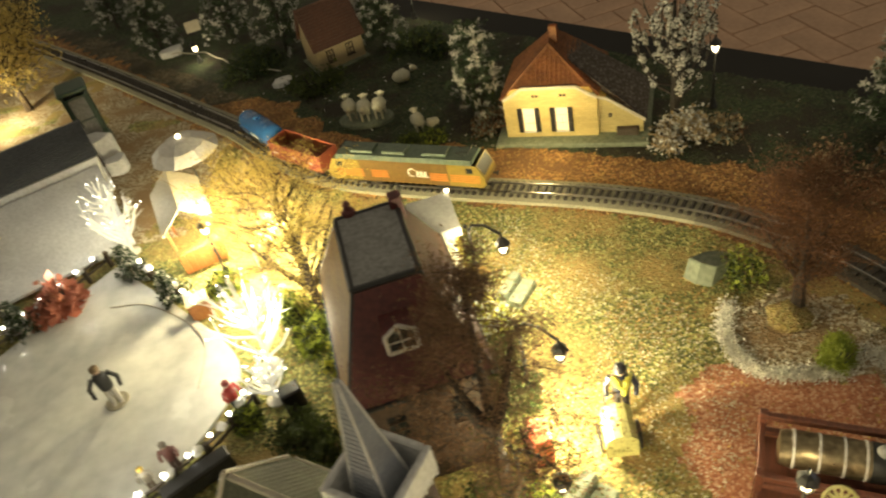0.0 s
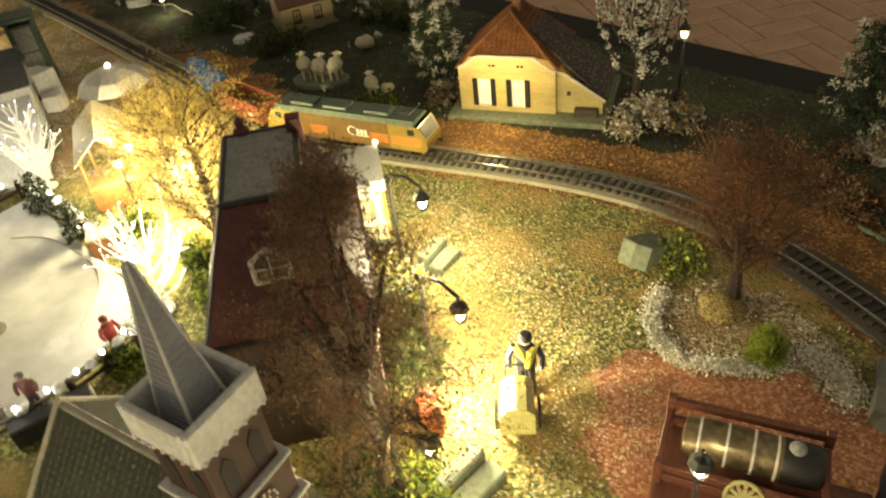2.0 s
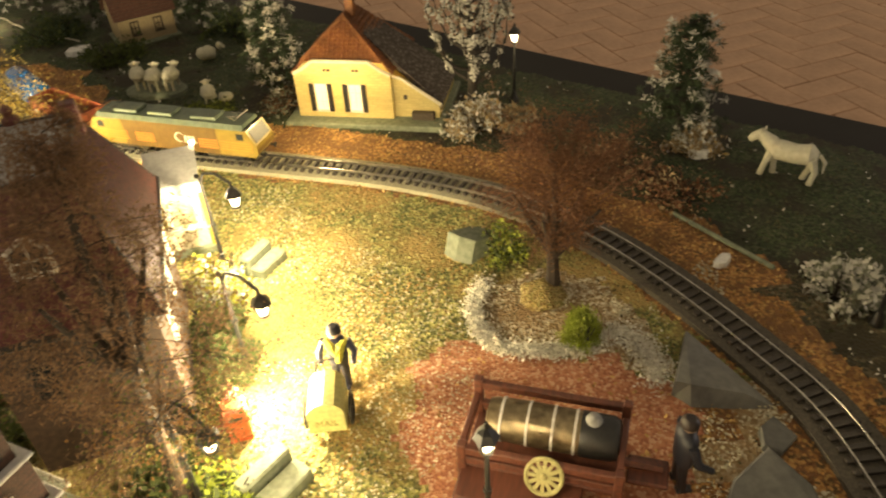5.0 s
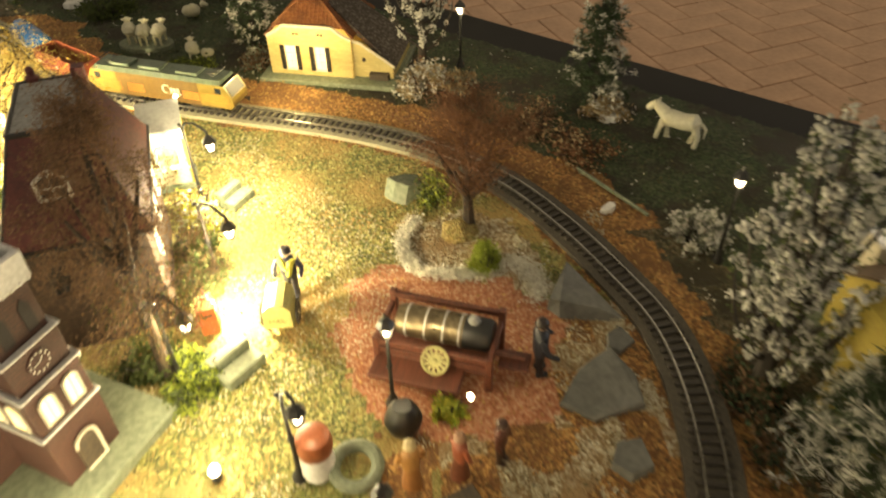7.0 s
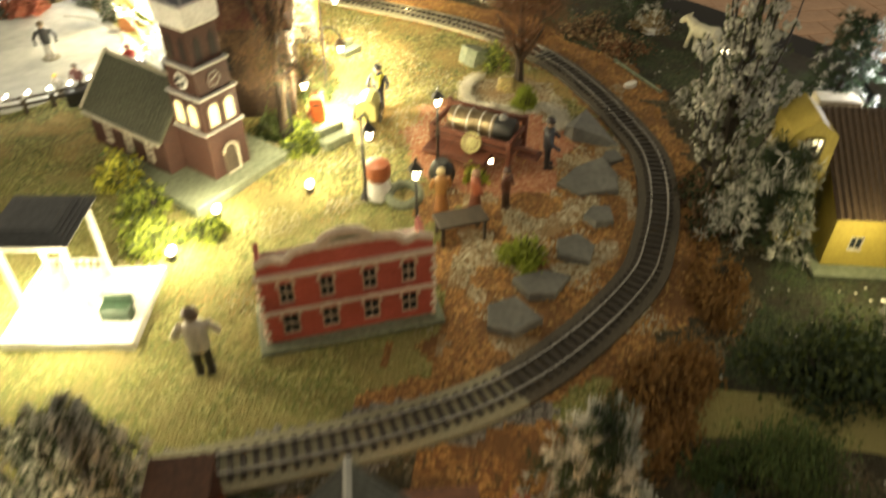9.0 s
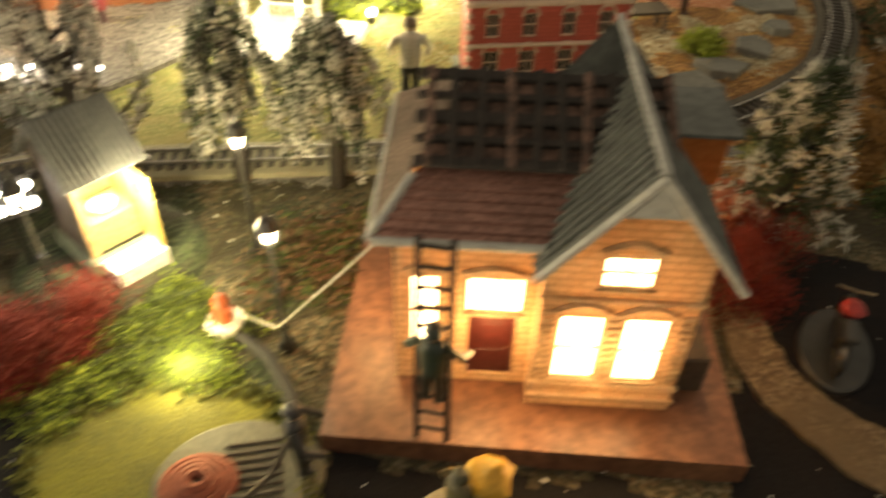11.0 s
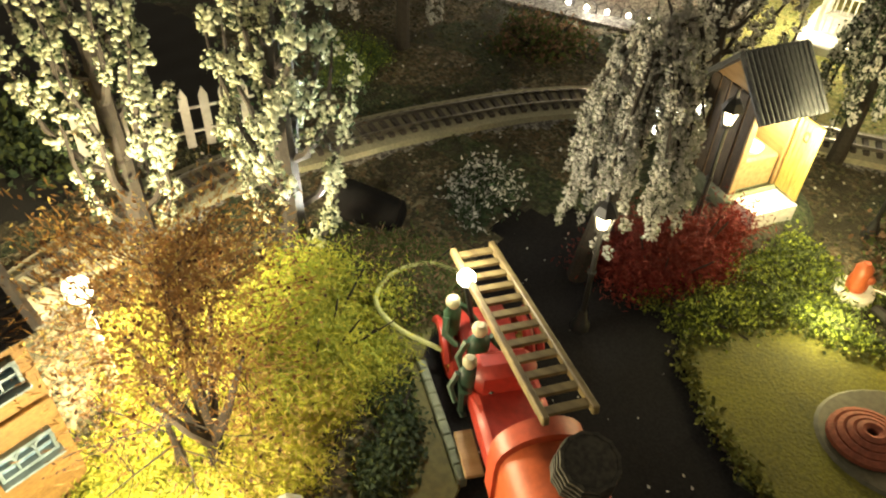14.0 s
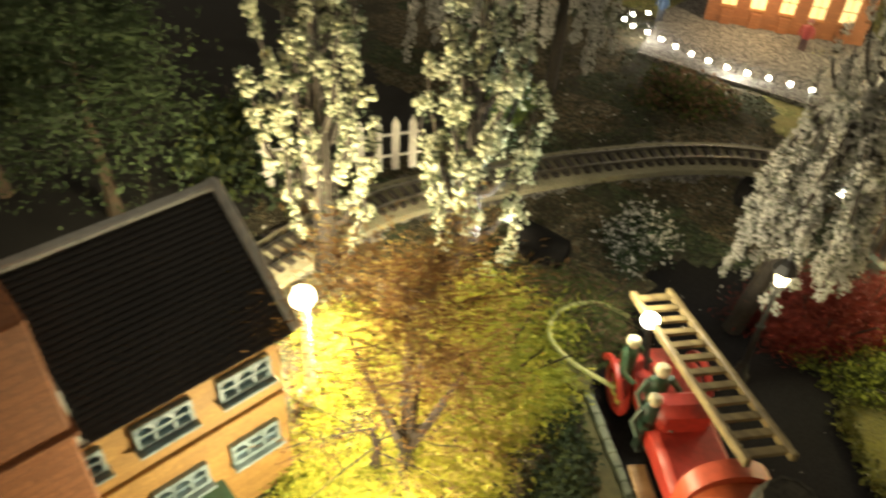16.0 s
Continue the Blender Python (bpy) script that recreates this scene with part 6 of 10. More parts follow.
def kiosk():
    top = thing("kiosk", "cream market kiosk with a grey roof and yellow posts", "kiosk", pose(0.150, 0.722, 0.0, 0, 0, 14) @ Matrix.Diagonal((1, 1, 0.87, 1)))
    g = Geo()
    g.box((0, 0, 0.003), (0.044, 0.040, 0.008), 0.001)
    part("platform", g, M_GREENSTONE, top)
    for x in (-0.019, 0.019):
        for y in (-0.016, 0.016):
            g = Geo()
            g.box((x, y, 0.045), (0.003, 0.003, 0.082), 0.0004)
            part("post", g, M_MUSTARD, top, "yellow painted post")
    g = Geo()
    panel(g, -0.018, 0.018, 0.007, 0.082, 0.013, 0.002)
    part("back_panel", g, M_CREAM, top)
    g = Geo()
    g.box((0, -0.014, 0.018), (0.036, 0.006, 0.022), 0.001)
    g.box((0, -0.015, 0.030), (0.040, 0.010, 0.002), 0.0005)
    part("counter", g, M_CREAM, top)
    g = Geo()
    pts = [(0.012 * math.cos(a), 0.054 + 0.012 * math.sin(a)) for a in np.linspace(0, math.pi, 11)]
    for a, b in zip(pts, pts[1:]):
        g.tube([(a[0], -0.016, a[1]), (b[0], -0.016, b[1])], 0.0022, 6)
    for x in (-0.012, 0.012):
        g.tube([(x, -0.016, 0.031), (x, -0.016, 0.054)], 0.0022, 6)
    part("arch", g, M_WHITE, top, "white serving arch")
    g = Geo()
    g.slab([(-0.022, -0.022, 0.086), (0.022, -0.022, 0.086), (0.022, 0.020, 0.101), (-0.022, 0.020, 0.101)], 0.003)
    part("roof", g, M_KIOSKROOF, top, "plain pale grey sloping roof")
    g = Geo()
    g.box((0, -0.0215, 0.079), (0.044, 0.002, 0.011), 0.0005)
    part("fascia", g, M_WHITE, top)
    g = Geo()
    g.ball((0.021, 0.019, 0.104), 0.0024, 10, 7)
    part("ball_lamp", g, B_WARM, top, "small lit globe")
    g = Geo()
    g.ball((0, 0, 0.080), 0.0024, 10, 7)
    part("ceiling_bulb", g, B_WARM, top, "lit bulb under the roof")
    lamp_light("kiosk_lamp", tuple(top.matrix_world @ Vector((0, -0.002, 0.074))), 0.12)


kiosk()
bush("flower_bush", "white-blossomed bush lit by the street lamp", 0.188, 0.655, 0.022, 0.035, ((L_SNOW, 0.6), (L_HEDGE, 0.5)), 130, 1400, 0.0034)
bush("flower_bush", "white-blossomed bush beside the mansard house", 0.192, 0.628, 0.018, 0.03, ((L_SNOW, 0.6), (L_HEDGE, 0.4)), 131, 1000, 0.0034)
for i, (x, y, rz, s) in enumerate([(0.220, 0.680, 60, 1.0), (0.257, 0.447, 50, 1.15)]):
    top = thing("stone_bench", "grey-green stone bench with a raised back, lit from above", "bench", pose(x, y, 0, 0, 0, rz), group="stone benches")
    g = Geo()
    g.box((0, -0.006 * s, 0.004 * s), (0.034 * s, 0.014 * s, 0.010 * s), 0.0012)
    part("seat", g, M_GREENSTONE, top)
    g = Geo()
    g.box((0, 0.0075 * s, 0.007 * s), (0.034 * s, 0.010 * s, 0.017 * s), 0.0015)
    part("backrest", g, M_GREENSTONE, top)


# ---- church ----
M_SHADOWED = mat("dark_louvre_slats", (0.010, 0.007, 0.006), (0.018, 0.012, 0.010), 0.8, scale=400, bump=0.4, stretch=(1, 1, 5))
def church():
    top = thing("church", "dark brick church with a square tower, white parapet and grey spire", "church", pose(0.149, 0.3725, 0.0, 0, 0, 63))
    g = Geo()
    g.box((-0.005, 0.025, 0.003), (0.135, 0.145, 0.012), 0.0015)
    part("plinth", g, M_GREENSTONE, top)
    # tower, in three stages
    for w, z0, z1 in ((0.048, 0.009, 0.062), (0.0465, 0.062, 0.100), (0.0425, 0.100, 0.130), (0.0375, 0.130, 0.170)):
        g = Geo()
        if z0 == 0.009:
            h = w / 2
            panel(g, -h, h, z0, z1, -h, 0.003, [(-0.009, 0.009, 0.009, 0.040)])
            panel(g, -h, h, z0, z1, h - 0.003, 0.003)
            for x in (-h + 0.0015, h - 0.0015):
                g.box((x, 0, (z0 + z1) / 2), (0.003, w - 0.006, z1 - z0))
        else:
            g.box((0, 0, (z0 + z1) / 2), (w, w, z1 - z0), 0.0006)
        part("tower_stage", g, M_DARKBRICK, top)
        g = Geo()
        g.box((0, 0, z1), (w + 0.0042, w + 0.0042, 0.0024), 0.0008)
        part("string_course", g, M_SNOWTRIM, top)
    for k in range(4):
        r = Matrix.Rotation(k * math.pi / 2, 4, "Z")
        for x in (-0.010, 0.010):
            g = Geo()
            g.m = r
            arch = [(x - 0.0058, 0.068), (x + 0.0058, 0.068)] + [(x + 0.0058 * math.cos(a), 0.086 + 0.0058 * math.sin(a)) for a in np.linspace(0, math.pi, 9)]
            g.prism(arch, -0.0243, -0.0232, "y")
            w = part("window", g, B_DIMPANE, top, "lit arched window")
            g = Geo()
            g.m = r
            for a, b in zip(arch, arch[1:] + arch[:1]):
                g.tube([(a[0], -0.0243, a[1]), (b[0], -0.0243, b[1])], 0.0011, 5)
            g.tube([(x, -0.0245, 0.068), (x, -0.0245, 0.0915)], 0.0005, 4)
            part("frame", g, M_PALE, w)
            g = Geo()
            g.m = r
            g.prism([(x * 0.9 - 0.004, 0.136), (x * 0.9 + 0.004, 0.136), (x * 0.9 + 0.004, 0.155), (x * 0.9, 0.161), (x * 0.9 - 0.004, 0.155)], -0.0194, -0.0186, "y")
            part("louvre", g, M_SHADOWED, top, "dark pointed louvre")
        g = Geo()
        g.m = r @ Matrix.Translation((0, -0.0214, 0.115)) @ Matrix.Rotation(math.pi / 2, 4, "X")
        g.lathe([(0.0088, -0.0005), (0.0088, 0.0008)], seg=22)
        clock = part("clock", g, M_DARKBRICK if k == 0 else M_SNOWTRIM, top)
        g = Geo()
        g.m = r
        if k == 0:
            for q in range(12):
                a = 6.283 * q / 12
                g.box((0.0072 * math.cos(a), -0.0225, 0.115 + 0.0072 * math.sin(a)), (0.0011, 0.0006, 0.0011))
            g.tube([(0, -0.0225, 0.115), (0.003, -0.0225, 0.118)], 0.0005, 4)
            g.tube([(0, -0.0225, 0.115), (-0.0052, -0.0225, 0.1145)], 0.0004, 4)
            part("clock_marks", g, M_WHITE, clock, "white dial marks and pointers")
        else:
            for q in range(6):
                a = 6.283 * q / 6
                g = Geo()
                g.m = r
                g.ball((0.0048 * math.cos(a), -0.0225, 0.115 + 0.0048 * math.sin(a)), 0.0020, 8, 5)
                part("tracery", g, M_DARKPANE, clock)
    arch = [(-0.009, 0.009), (0.009, 0.009)] + [(0.009 * math.cos(a), 0.034 + 0.009 * math.sin(a)) for a in np.linspace(0, math.pi, 9)]
    g = Geo()
    g.prism(arch, -0.0262, -0.0240, "y")
    d = part("door", g, M_TIMBER, top, "dark arched church door")
    g = Geo()
    for a, b in zip(arch, arch[1:]):
        g.tube([(a[0], -0.0262, a[1]), (b[0], -0.0262, b[1])], 0.0015, 5)
    part("door_surround", g, M_PALE, d)
    # parapet and spire
    g = Geo()
    for q in (-1, 1):
        g.box((0, q * 0.0200, 0.181), (0.0440, 0.0044, 0.022), 0.0012)
        g.box((q * 0.0200, 0, 0.181), (0.0044, 0.0356, 0.022), 0.0012)
        for k in range(7):
            g.ball((-0.0186 + 0.0062 * k, q * 0.0221, 0.1715), 0.0014, 6, 4)
            g.ball((q * 0.0221, -0.0186 + 0.0062 * k, 0.1715), 0.0014, 6, 4)
    part("parapet", g, M_SNOWTRIM, top, "white snow-covered parapet")
    g = Geo()
    g.box((0, 0, 0.1705), (0.0360, 0.0360, 0.003))
    part("tower_roof", g, M_SPIRE, top)
    g = Geo()
    a, b = 0.0118, 0.0012
    g.add([(-a, -a, 0.171), (a, -a, 0.171), (a, a, 0.171), (-a, a, 0.171), (-b, -b, 0.262), (b, -b, 0.262), (b, b, 0.262), (-b, b, 0.262)],
          [(0, 1, 5, 4), (1, 2, 6, 5), (2, 3, 7, 6), (3, 0, 4, 7), (4, 5, 6, 7), (3, 2, 1, 0)])
    sp = part("spire", g, M_SPIRE, top, "grey slated spire")
    for k in range(26):
        u = k / 26
        w = a + (b - a) * u
        g = Geo()
        g.box((0, 0, 0.171 + 0.091 * u), (2 * w + 0.0005, 2 * w + 0.0005, 0.0014))
        part("slate_course", g, M_SPIRE, sp)
    for q in (-1, 1):
        for r in (-1, 1):
            part("spire_edge", Geo().tube([(q * a, r * a, 0.171), (q * b, r * b, 0.262)], [0.0011, 0.0006], 5), M_SNOWTRIM, sp)
    # nave behind the tower
    y0, y1, hw, ze, zr = 0.023, 0.150, 0.044, 0.052, 0.098
    g = Geo()
    for s in (-1, 1):
        g.box((s * (hw - 0.0015), (y0 + y1) / 2, ze / 2 + 0.004), (0.003, y1 - y0, ze - 0.008))
    for y in (y0, y1 - 0.003):
        g.prism([(-hw + 0.0031, 0.008), (hw - 0.0031, 0.008), (hw - 0.0031, ze), (0, zr - 0.005), (-hw + 0.0031, ze)], y, y + 0.003, "y")
    part("nave_wall", g, M_DARKBRICK, top)
    roof(top, [(hw + 0.005, y0, ze - 0.005), (hw + 0.005, y1 + 0.004, ze - 0.005), (0, y1 + 0.004, zr), (0, y0, zr)], M_MOSSROOF, 0.0018, 15, 24, 0.0009, label="grey-green shingles")
    roof(top, [(-hw - 0.005, y1 + 0.004, ze - 0.005), (-hw - 0.005, y0, ze - 0.005), (0, y0, zr), (0, y1 + 0.004, zr)], M_MOSSROOF, 0.0018, 15, 24, 0.0009, label="grey-green shingles")
    g = Geo()
    g.box((0, (y0 + y1) / 2, zr + 0.0005), (0.005, y1 - y0, 0.004), 0.001)
    for s in (-1, 1):
        g.tube([(s * (hw + 0.005), y1 + 0.004, ze - 0.003), (0, y1 + 0.004, zr + 0.002)], 0.0022, 5)
        g.box((s * (hw + 0.006), (y0 + y1) / 2, ze - 0.005), (0.004, y1 - y0, 0.004), 0.001)
    part("roof_edging", g, M_PALE, top, "pale roof edging")
    for y in (0.05, 0.085, 0.12):
        for s in (-1, 1):
            window(top, Matrix.Translation((s * hw, y, 0.018)) @ Matrix.Rotation(s * math.pi / 2, 4, "Z"), 0.010, 0.024, B_DIMPANE, M_PALE, 1, 3)


church()


# ---- the skating rink ----
ICE = [(-0.256, 0.815), (-0.150, 0.728), (-0.066, 0.648), (-0.058, 0.590), (-0.105, 0.505), (-0.200, 0.440), (-0.36, 0.430), (-0.45, 0.550), (-0.352, 0.680)]
g = Geo()
fine = glide(ICE + ICE[:1], 0.012)
g.prism([(p.x, p.y) for p in fine[:-1]], -0.004, 0.0025)
solid("ice_rink", g, M_ICE, "smooth white ice sheet of the skating rink, lit all round", "ice rink")
g = Geo()
g.tube([(p.x, p.y, 0.0030) for p in glide([(-0.235, 0.742), (-0.19, 0.738), (-0.13, 0.70), (-0.10, 0.66), (-0.093, 0.60)], 0.01)], 0.0009, 5)
solid("groove_wire", g, M_PALE, "thin grey guide wire curving over the ice", "wire")


def rink_fence(pts, label):
    top = thing("rink_fence", label, "fence", group="rink fences")
    line = glide(pts, 0.004)
    for z, w in ((0.010, 0.004), (0.018, 0.004)):
        for a, b in zip(line[::4], line[4::4] + [line[-1]]):
            part("rail", Geo().tube([(a.x, a.y, z), (b.x, b.y, z)], 0.0018, 5), M_TIMBER, top)
    for k in range(0, len(line), 8):
        g = Geo()
        g.box((line[k].x, line[k].y, 0.010), (0.005, 0.005, 0.024), 0.0008)
        part("post", g, M_TIMBER, top)
    for k in range(4, len(line), 7):
        g = Geo()
        g.blob((line[k].x, line[k].y, 0.021), 0.0055, k, 0.4, 8, 6, 0.6)
        part("snow_cap", g, M_SNOWTRIM, top, "clump of snow")
    for k in range(2, len(line), 6):
        g = Geo()
        g.ball((line[k].x, line[k].y, 0.024), 0.0022, 8, 6)
        part("bulb", g, B_COOL, top, "small glowing bulb")


rink_fence([(-0.39, 0.69), (-0.345, 0.705), (-0.262, 0.828)], "dark timber rink fence with snow and small bulbs behind the ice")
rink_fence([(-0.250, 0.828), (-0.150, 0.742), (-0.115, 0.705)], "dark timber rink fence with snow and bulbs beside the stalls")
rink_fence([(-0.030, 0.585), (-0.050, 0.540), (-0.095, 0.490), (-0.150, 0.452), (-0.22, 0.42)], "dark timber rink fence with snow and bulbs beside the church")
for x, y, w in ((-0.30, 0.77, 0.35), (-0.19, 0.785, 0.35), (-0.045, 0.60, 0.35), (-0.10, 0.485, 0.25), (-0.33, 0.50, 0.25), (-0.20, 0.55, 0.0)):
    if w:
        lamp_light("rink_bulb_light", (x, y, 0.045), w * 0.14, (1.0, 0.95, 0.76), 0.006)
light_tree(-0.244, 0.842, 0.105, 61)
light_tree(-0.024, 0.628, 0.115, 62)
light_tree(-0.010, 0.585, 0.060, 63)
lamp_light("twig_tree_light", (-0.262, 0.870, 0.08), 0.10, (1.0, 0.92, 0.66), 0.01)
lamp_light("twig_tree_light", (-0.024, 0.640, 0.070), 0.30, (1.0, 0.92, 0.66), 0.01)
figurine("toy skater in a dark jacket and brown hat", -0.176, 0.604, 0.052, 35, (0.03, 0.03, 0.028), (0.55, 0.52, 0.46), (0.16, 0.11, 0.05), z=0.001, arm=0.9, base=0.012)
figurine("toy figure in a red jacket beside the rink", -0.045, 0.578, 0.040, 60, (0.45, 0.04, 0.03), (0.10, 0.14, 0.16), (0.3, 0.05, 0.04))
figurine("toy figure in a brown coat at the rink fence", -0.088, 0.520, 0.038, 20, (0.16, 0.06, 0.05), (0.10, 0.06, 0.05), (0.20, 0.17, 0.13))
figurine("toy figure in a yellow hat at the rink fence", -0.105, 0.502, 0.032, 20, (0.35, 0.32, 0.26), (0.20, 0.16, 0.12), (0.5, 0.35, 0.04))
figurine("toy figure in a red coat on the far ice", -0.345, 0.655, 0.040, 80, (0.45, 0.05, 0.04), (0.20, 0.18, 0.16), (0.2, 0.2, 0.2), z=0.001)
for i, (x, y, h, r) in enumerate([(-0.222, 0.790, 0.050, 0.019), (-0.158, 0.742, 0.045, 0.017), (-0.330, 0.720, 0.050, 0.019)]):
    tree("small_fir_tree", "small blue-green fir with frosted needles by the rink", x, y, h, 30, 0.08, lambda u, r=r: r * (1.05 - u), 0.1, 0.1, ((L_GREEN, 2600, 0.0017), (L_SNOW, 900, 0.0016)), 0.002, 70 + i, spread=0.002, long=3.0, group="small firs by the rink")
bush("petal_figure", "salmon pink ruffled ornament beside the rink fence", -0.300, 0.755, 0.026, 0.050, ((L_PINK, 1.0),), 75, 700, 0.010, cat="ornament")
bush("petal_figure", "small salmon pink ruffled ornament beside the rink", -0.318, 0.735, 0.018, 0.028, ((L_PINK, 1.0),), 76, 400, 0.009, cat="ornament")
g = Geo()
g.box((0, 0, 0.010), (0.062, 0.016, 0.018), 0.0015)
for k in range(4):
    g.box((-0.024 + 0.016 * k, -0.0085, 0.010), (0.008, 0.001, 0.008), 0.0003)
solid("planter_box", g, M_BLACK, "long black box beside the rink with bulbs on it", "box", pose(-0.062, 0.503, 0, 0, 0, 38))
g = Geo()
g.box((0, 0, 0.012), (0.020, 0.016, 0.026), 0.0015)
solid("loudspeaker_box", g, M_BLACK, "small black box on the rink's corner", "box", pose(0.010, 0.575, 0, 0, 0, 30))


def white_house():
    top = thing("white_house", "long white-walled house with a dark tiled roof", "house", pose(-0.333, 0.994, 0.0, 0, 0, 31.5))
    g = Geo()
    g.box((-0.10, 0.040, 0.029), (0.215, 0.085, 0.058))
    part("wall", g, M_SNOWTRIM, top)
    roof(top, [(-0.22, -0.008, 0.058), (0.010, -0.008, 0.058), (0.010, 0.045, 0.092), (-0.22, 0.045, 0.092)], M_GREYROOF, 0.002, 16)
    roof(top, [(0.010, 0.098, 0.058), (-0.22, 0.098, 0.058), (-0.22, 0.045, 0.092), (0.010, 0.045, 0.092)], M_GREYROOF, 0.002, 16)
    g = Geo()
    g.slab([(-0.22, -0.175, 0.012), (0.004, -0.175, 0.012), (0.004, -0.009, 0.046), (-0.22, -0.009, 0.046)], 0.004)
    part("porch_roof", g, M_SNOWTRIM, top, "broad snow-white porch roof")
    for x in (-0.20, -0.10, -0.005):
        g = Geo()
        g.box((x, -0.165, 0.004), (0.005, 0.005, 0.016), 0.0008)
        part("post", g, M_TIMBER, top)
    window(top, Matrix.Translation((0.0075, 0.04, 0.02)) @ Matrix.Rotation(math.pi / 2, 4, "Z"), 0.014, 0.022, B_DIMPANE, M_TIMBER)


white_house()


def phone_booth():
    top = thing("phone_booth", "dark green booth with a glazed front", "booth", pose(-0.400, 1.135, 0.0, 0, 0, 30))
    for x in (-0.017, 0.017):
        for y in (-0.017, 0.017):
            g = Geo()
            g.box((x, y, 0.048), (0.004, 0.004, 0.098), 0.0006)
            part("post", g, M_GREENPAINT, top)
    for k, (x, y, r) in enumerate(((0, -0.0172, 0), (0.0172, 0, 90), (0, 0.0172, 180), (-0.0172, 0, 270))):
        window(top, Matrix.Translation((x, y, 0.012)) @ Matrix.Rotation(radians(r), 4, "Z"), 0.030, 0.076, M_FELT, M_GREENPAINT, 1, 2, 0.003)
    g = Geo()
    g.box((0, 0, 0.003), (0.042, 0.042, 0.010), 0.001)
    part("base", g, M_GREENPAINT, top)
    g = Geo()
    g.box((0, 0, 0.097), (0.044, 0.044, 0.007), 0.0015)
    part("roof", g, M_GREENPAINT, top)


phone_booth()
stone("snow_mound", "heap of yellowish snow beside the booth", -0.375, 1.085, 0.028, 0.04, 140, M_SNOWTRIM, 0.7, 10, cat="snow mound", n=9)
stone("snow_mound", "small heap of snow beside the white house", -0.335, 1.045, 0.018, 0.022, 141, M_SNOWTRIM, 0.8, 60, cat="snow mound", n=9)


def umbrella_stall():
    top = thing("market_stall", "cream tented market stall with an orange wooden counter", "market stall", pose(-0.158, 0.845, 0.0, 0, 0, 26))
    g = Geo()
    for x in (-0.024, 0.024):
        for y in (-0.045, 0.035):
            g.box((x, y, 0.028), (0.003, 0.003, 0.060), 0.0005)
    part("post", g, M_ORANGEWOOD, top)
    g = Geo()
    g.slab([(-0.030, -0.052, 0.056), (0.0, -0.052, 0.082), (0.0, 0.042, 0.086), (-0.030, 0.042, 0.060)], 0.0012)
    g.slab([(0.0, -0.052, 0.082), (0.030, -0.052, 0.056), (0.030, 0.042, 0.060), (0.0, 0.042, 0.086)], 0.0012)
    part("canopy", g, M_CREAM, top, "cream canvas canopy")
    g = Geo()
    g.box((0, -0.050, 0.014), (0.050, 0.010, 0.030), 0.001)
    co = part("counter", g, M_ORANGEWOOD, top)
    for k in range(6):
        g = Geo()
        g.box((-0.021 + 0.0084 * k, -0.0557, 0.014), (0.0068, 0.0014, 0.028), 0.0004)
        part("board", g, M_ORANGEWOOD, co)
    lamp_light("stall_lamp", (-0.120, 0.770, 0.05), 0.45)
    lamp_light("tree_light", (-0.10, 0.820, 0.060), 1.2)
    lamp_light("tree_light", (-0.030, 0.765, 0.060), 2.4)
    lamp_light("tree_light", (-0.62, 1.235, 0.05), 0.6)
    um = thing("parasol", "white parasol open over the market stall", "parasol", Matrix.Translation((-0.150, 0.897, 0)))
    g = Geo()
    g.tube([(0, 0, 0), (0, 0, 0.113)], 0.0012, 6)
    part("pole", g, M_BLACK, um)
    g = Geo()
    n, R = 8, 0.042
    vs, fs = [(0, 0, 0.116)], []
    for r, z in ((0.35, 0.113), (0.7, 0.106), (1.0, 0.095)):
        for k in range(16):
            a = 6.283 * k / 16
            q = r * R * (1.0 if k % 2 == 0 else 0.95)
            vs.append((q * math.cos(a), q * math.sin(a), z + (0 if k % 2 else 0.0015 * r)))
    for k in range(16):
        l = (k + 1) % 16
        fs.append((0, 1 + k, 1 + l))
        for j in (0, 1):
            fs.append((1 + 16 * j + k, 1 + 16 * (j + 1) + k, 1 + 16 * (j + 1) + l, 1 + 16 * j + l))
    g.add(vs, fs)
    part("canopy", g, M_WHITE, um)
    g = Geo()
    for k in range(8):
        a = 6.283 * k / 8
        g.tube([(0, 0, 0.114), (R * math.cos(a), R * math.sin(a), 0.0945)], 0.0006, 4)
    part("rib", g, M_BLACK, um)
    g = Geo()
    g.ball((0, 0, 0.117), 0.003, 8, 6)
    part("finial", g, B_WARM, um)


umbrella_stall()
top = thing("wooden_crate", "small orange wooden crate with a pale lid", "crate", pose(-0.118, 0.715, 0, 0, 0, 25))
g = Geo()
g.box((0, 0, 0.010), (0.022, 0.018, 0.022), 0.0008)
part("body", g, M_ORANGEWOOD, top)
g = Geo()
g.box((0, 0, 0.0225), (0.024, 0.020, 0.003), 0.0008)
part("lid", g, M_CREAM, top)
street_lamp(-0.105, 0.775, 0.070, label="slim street lamp with a round lit globe by the stalls")


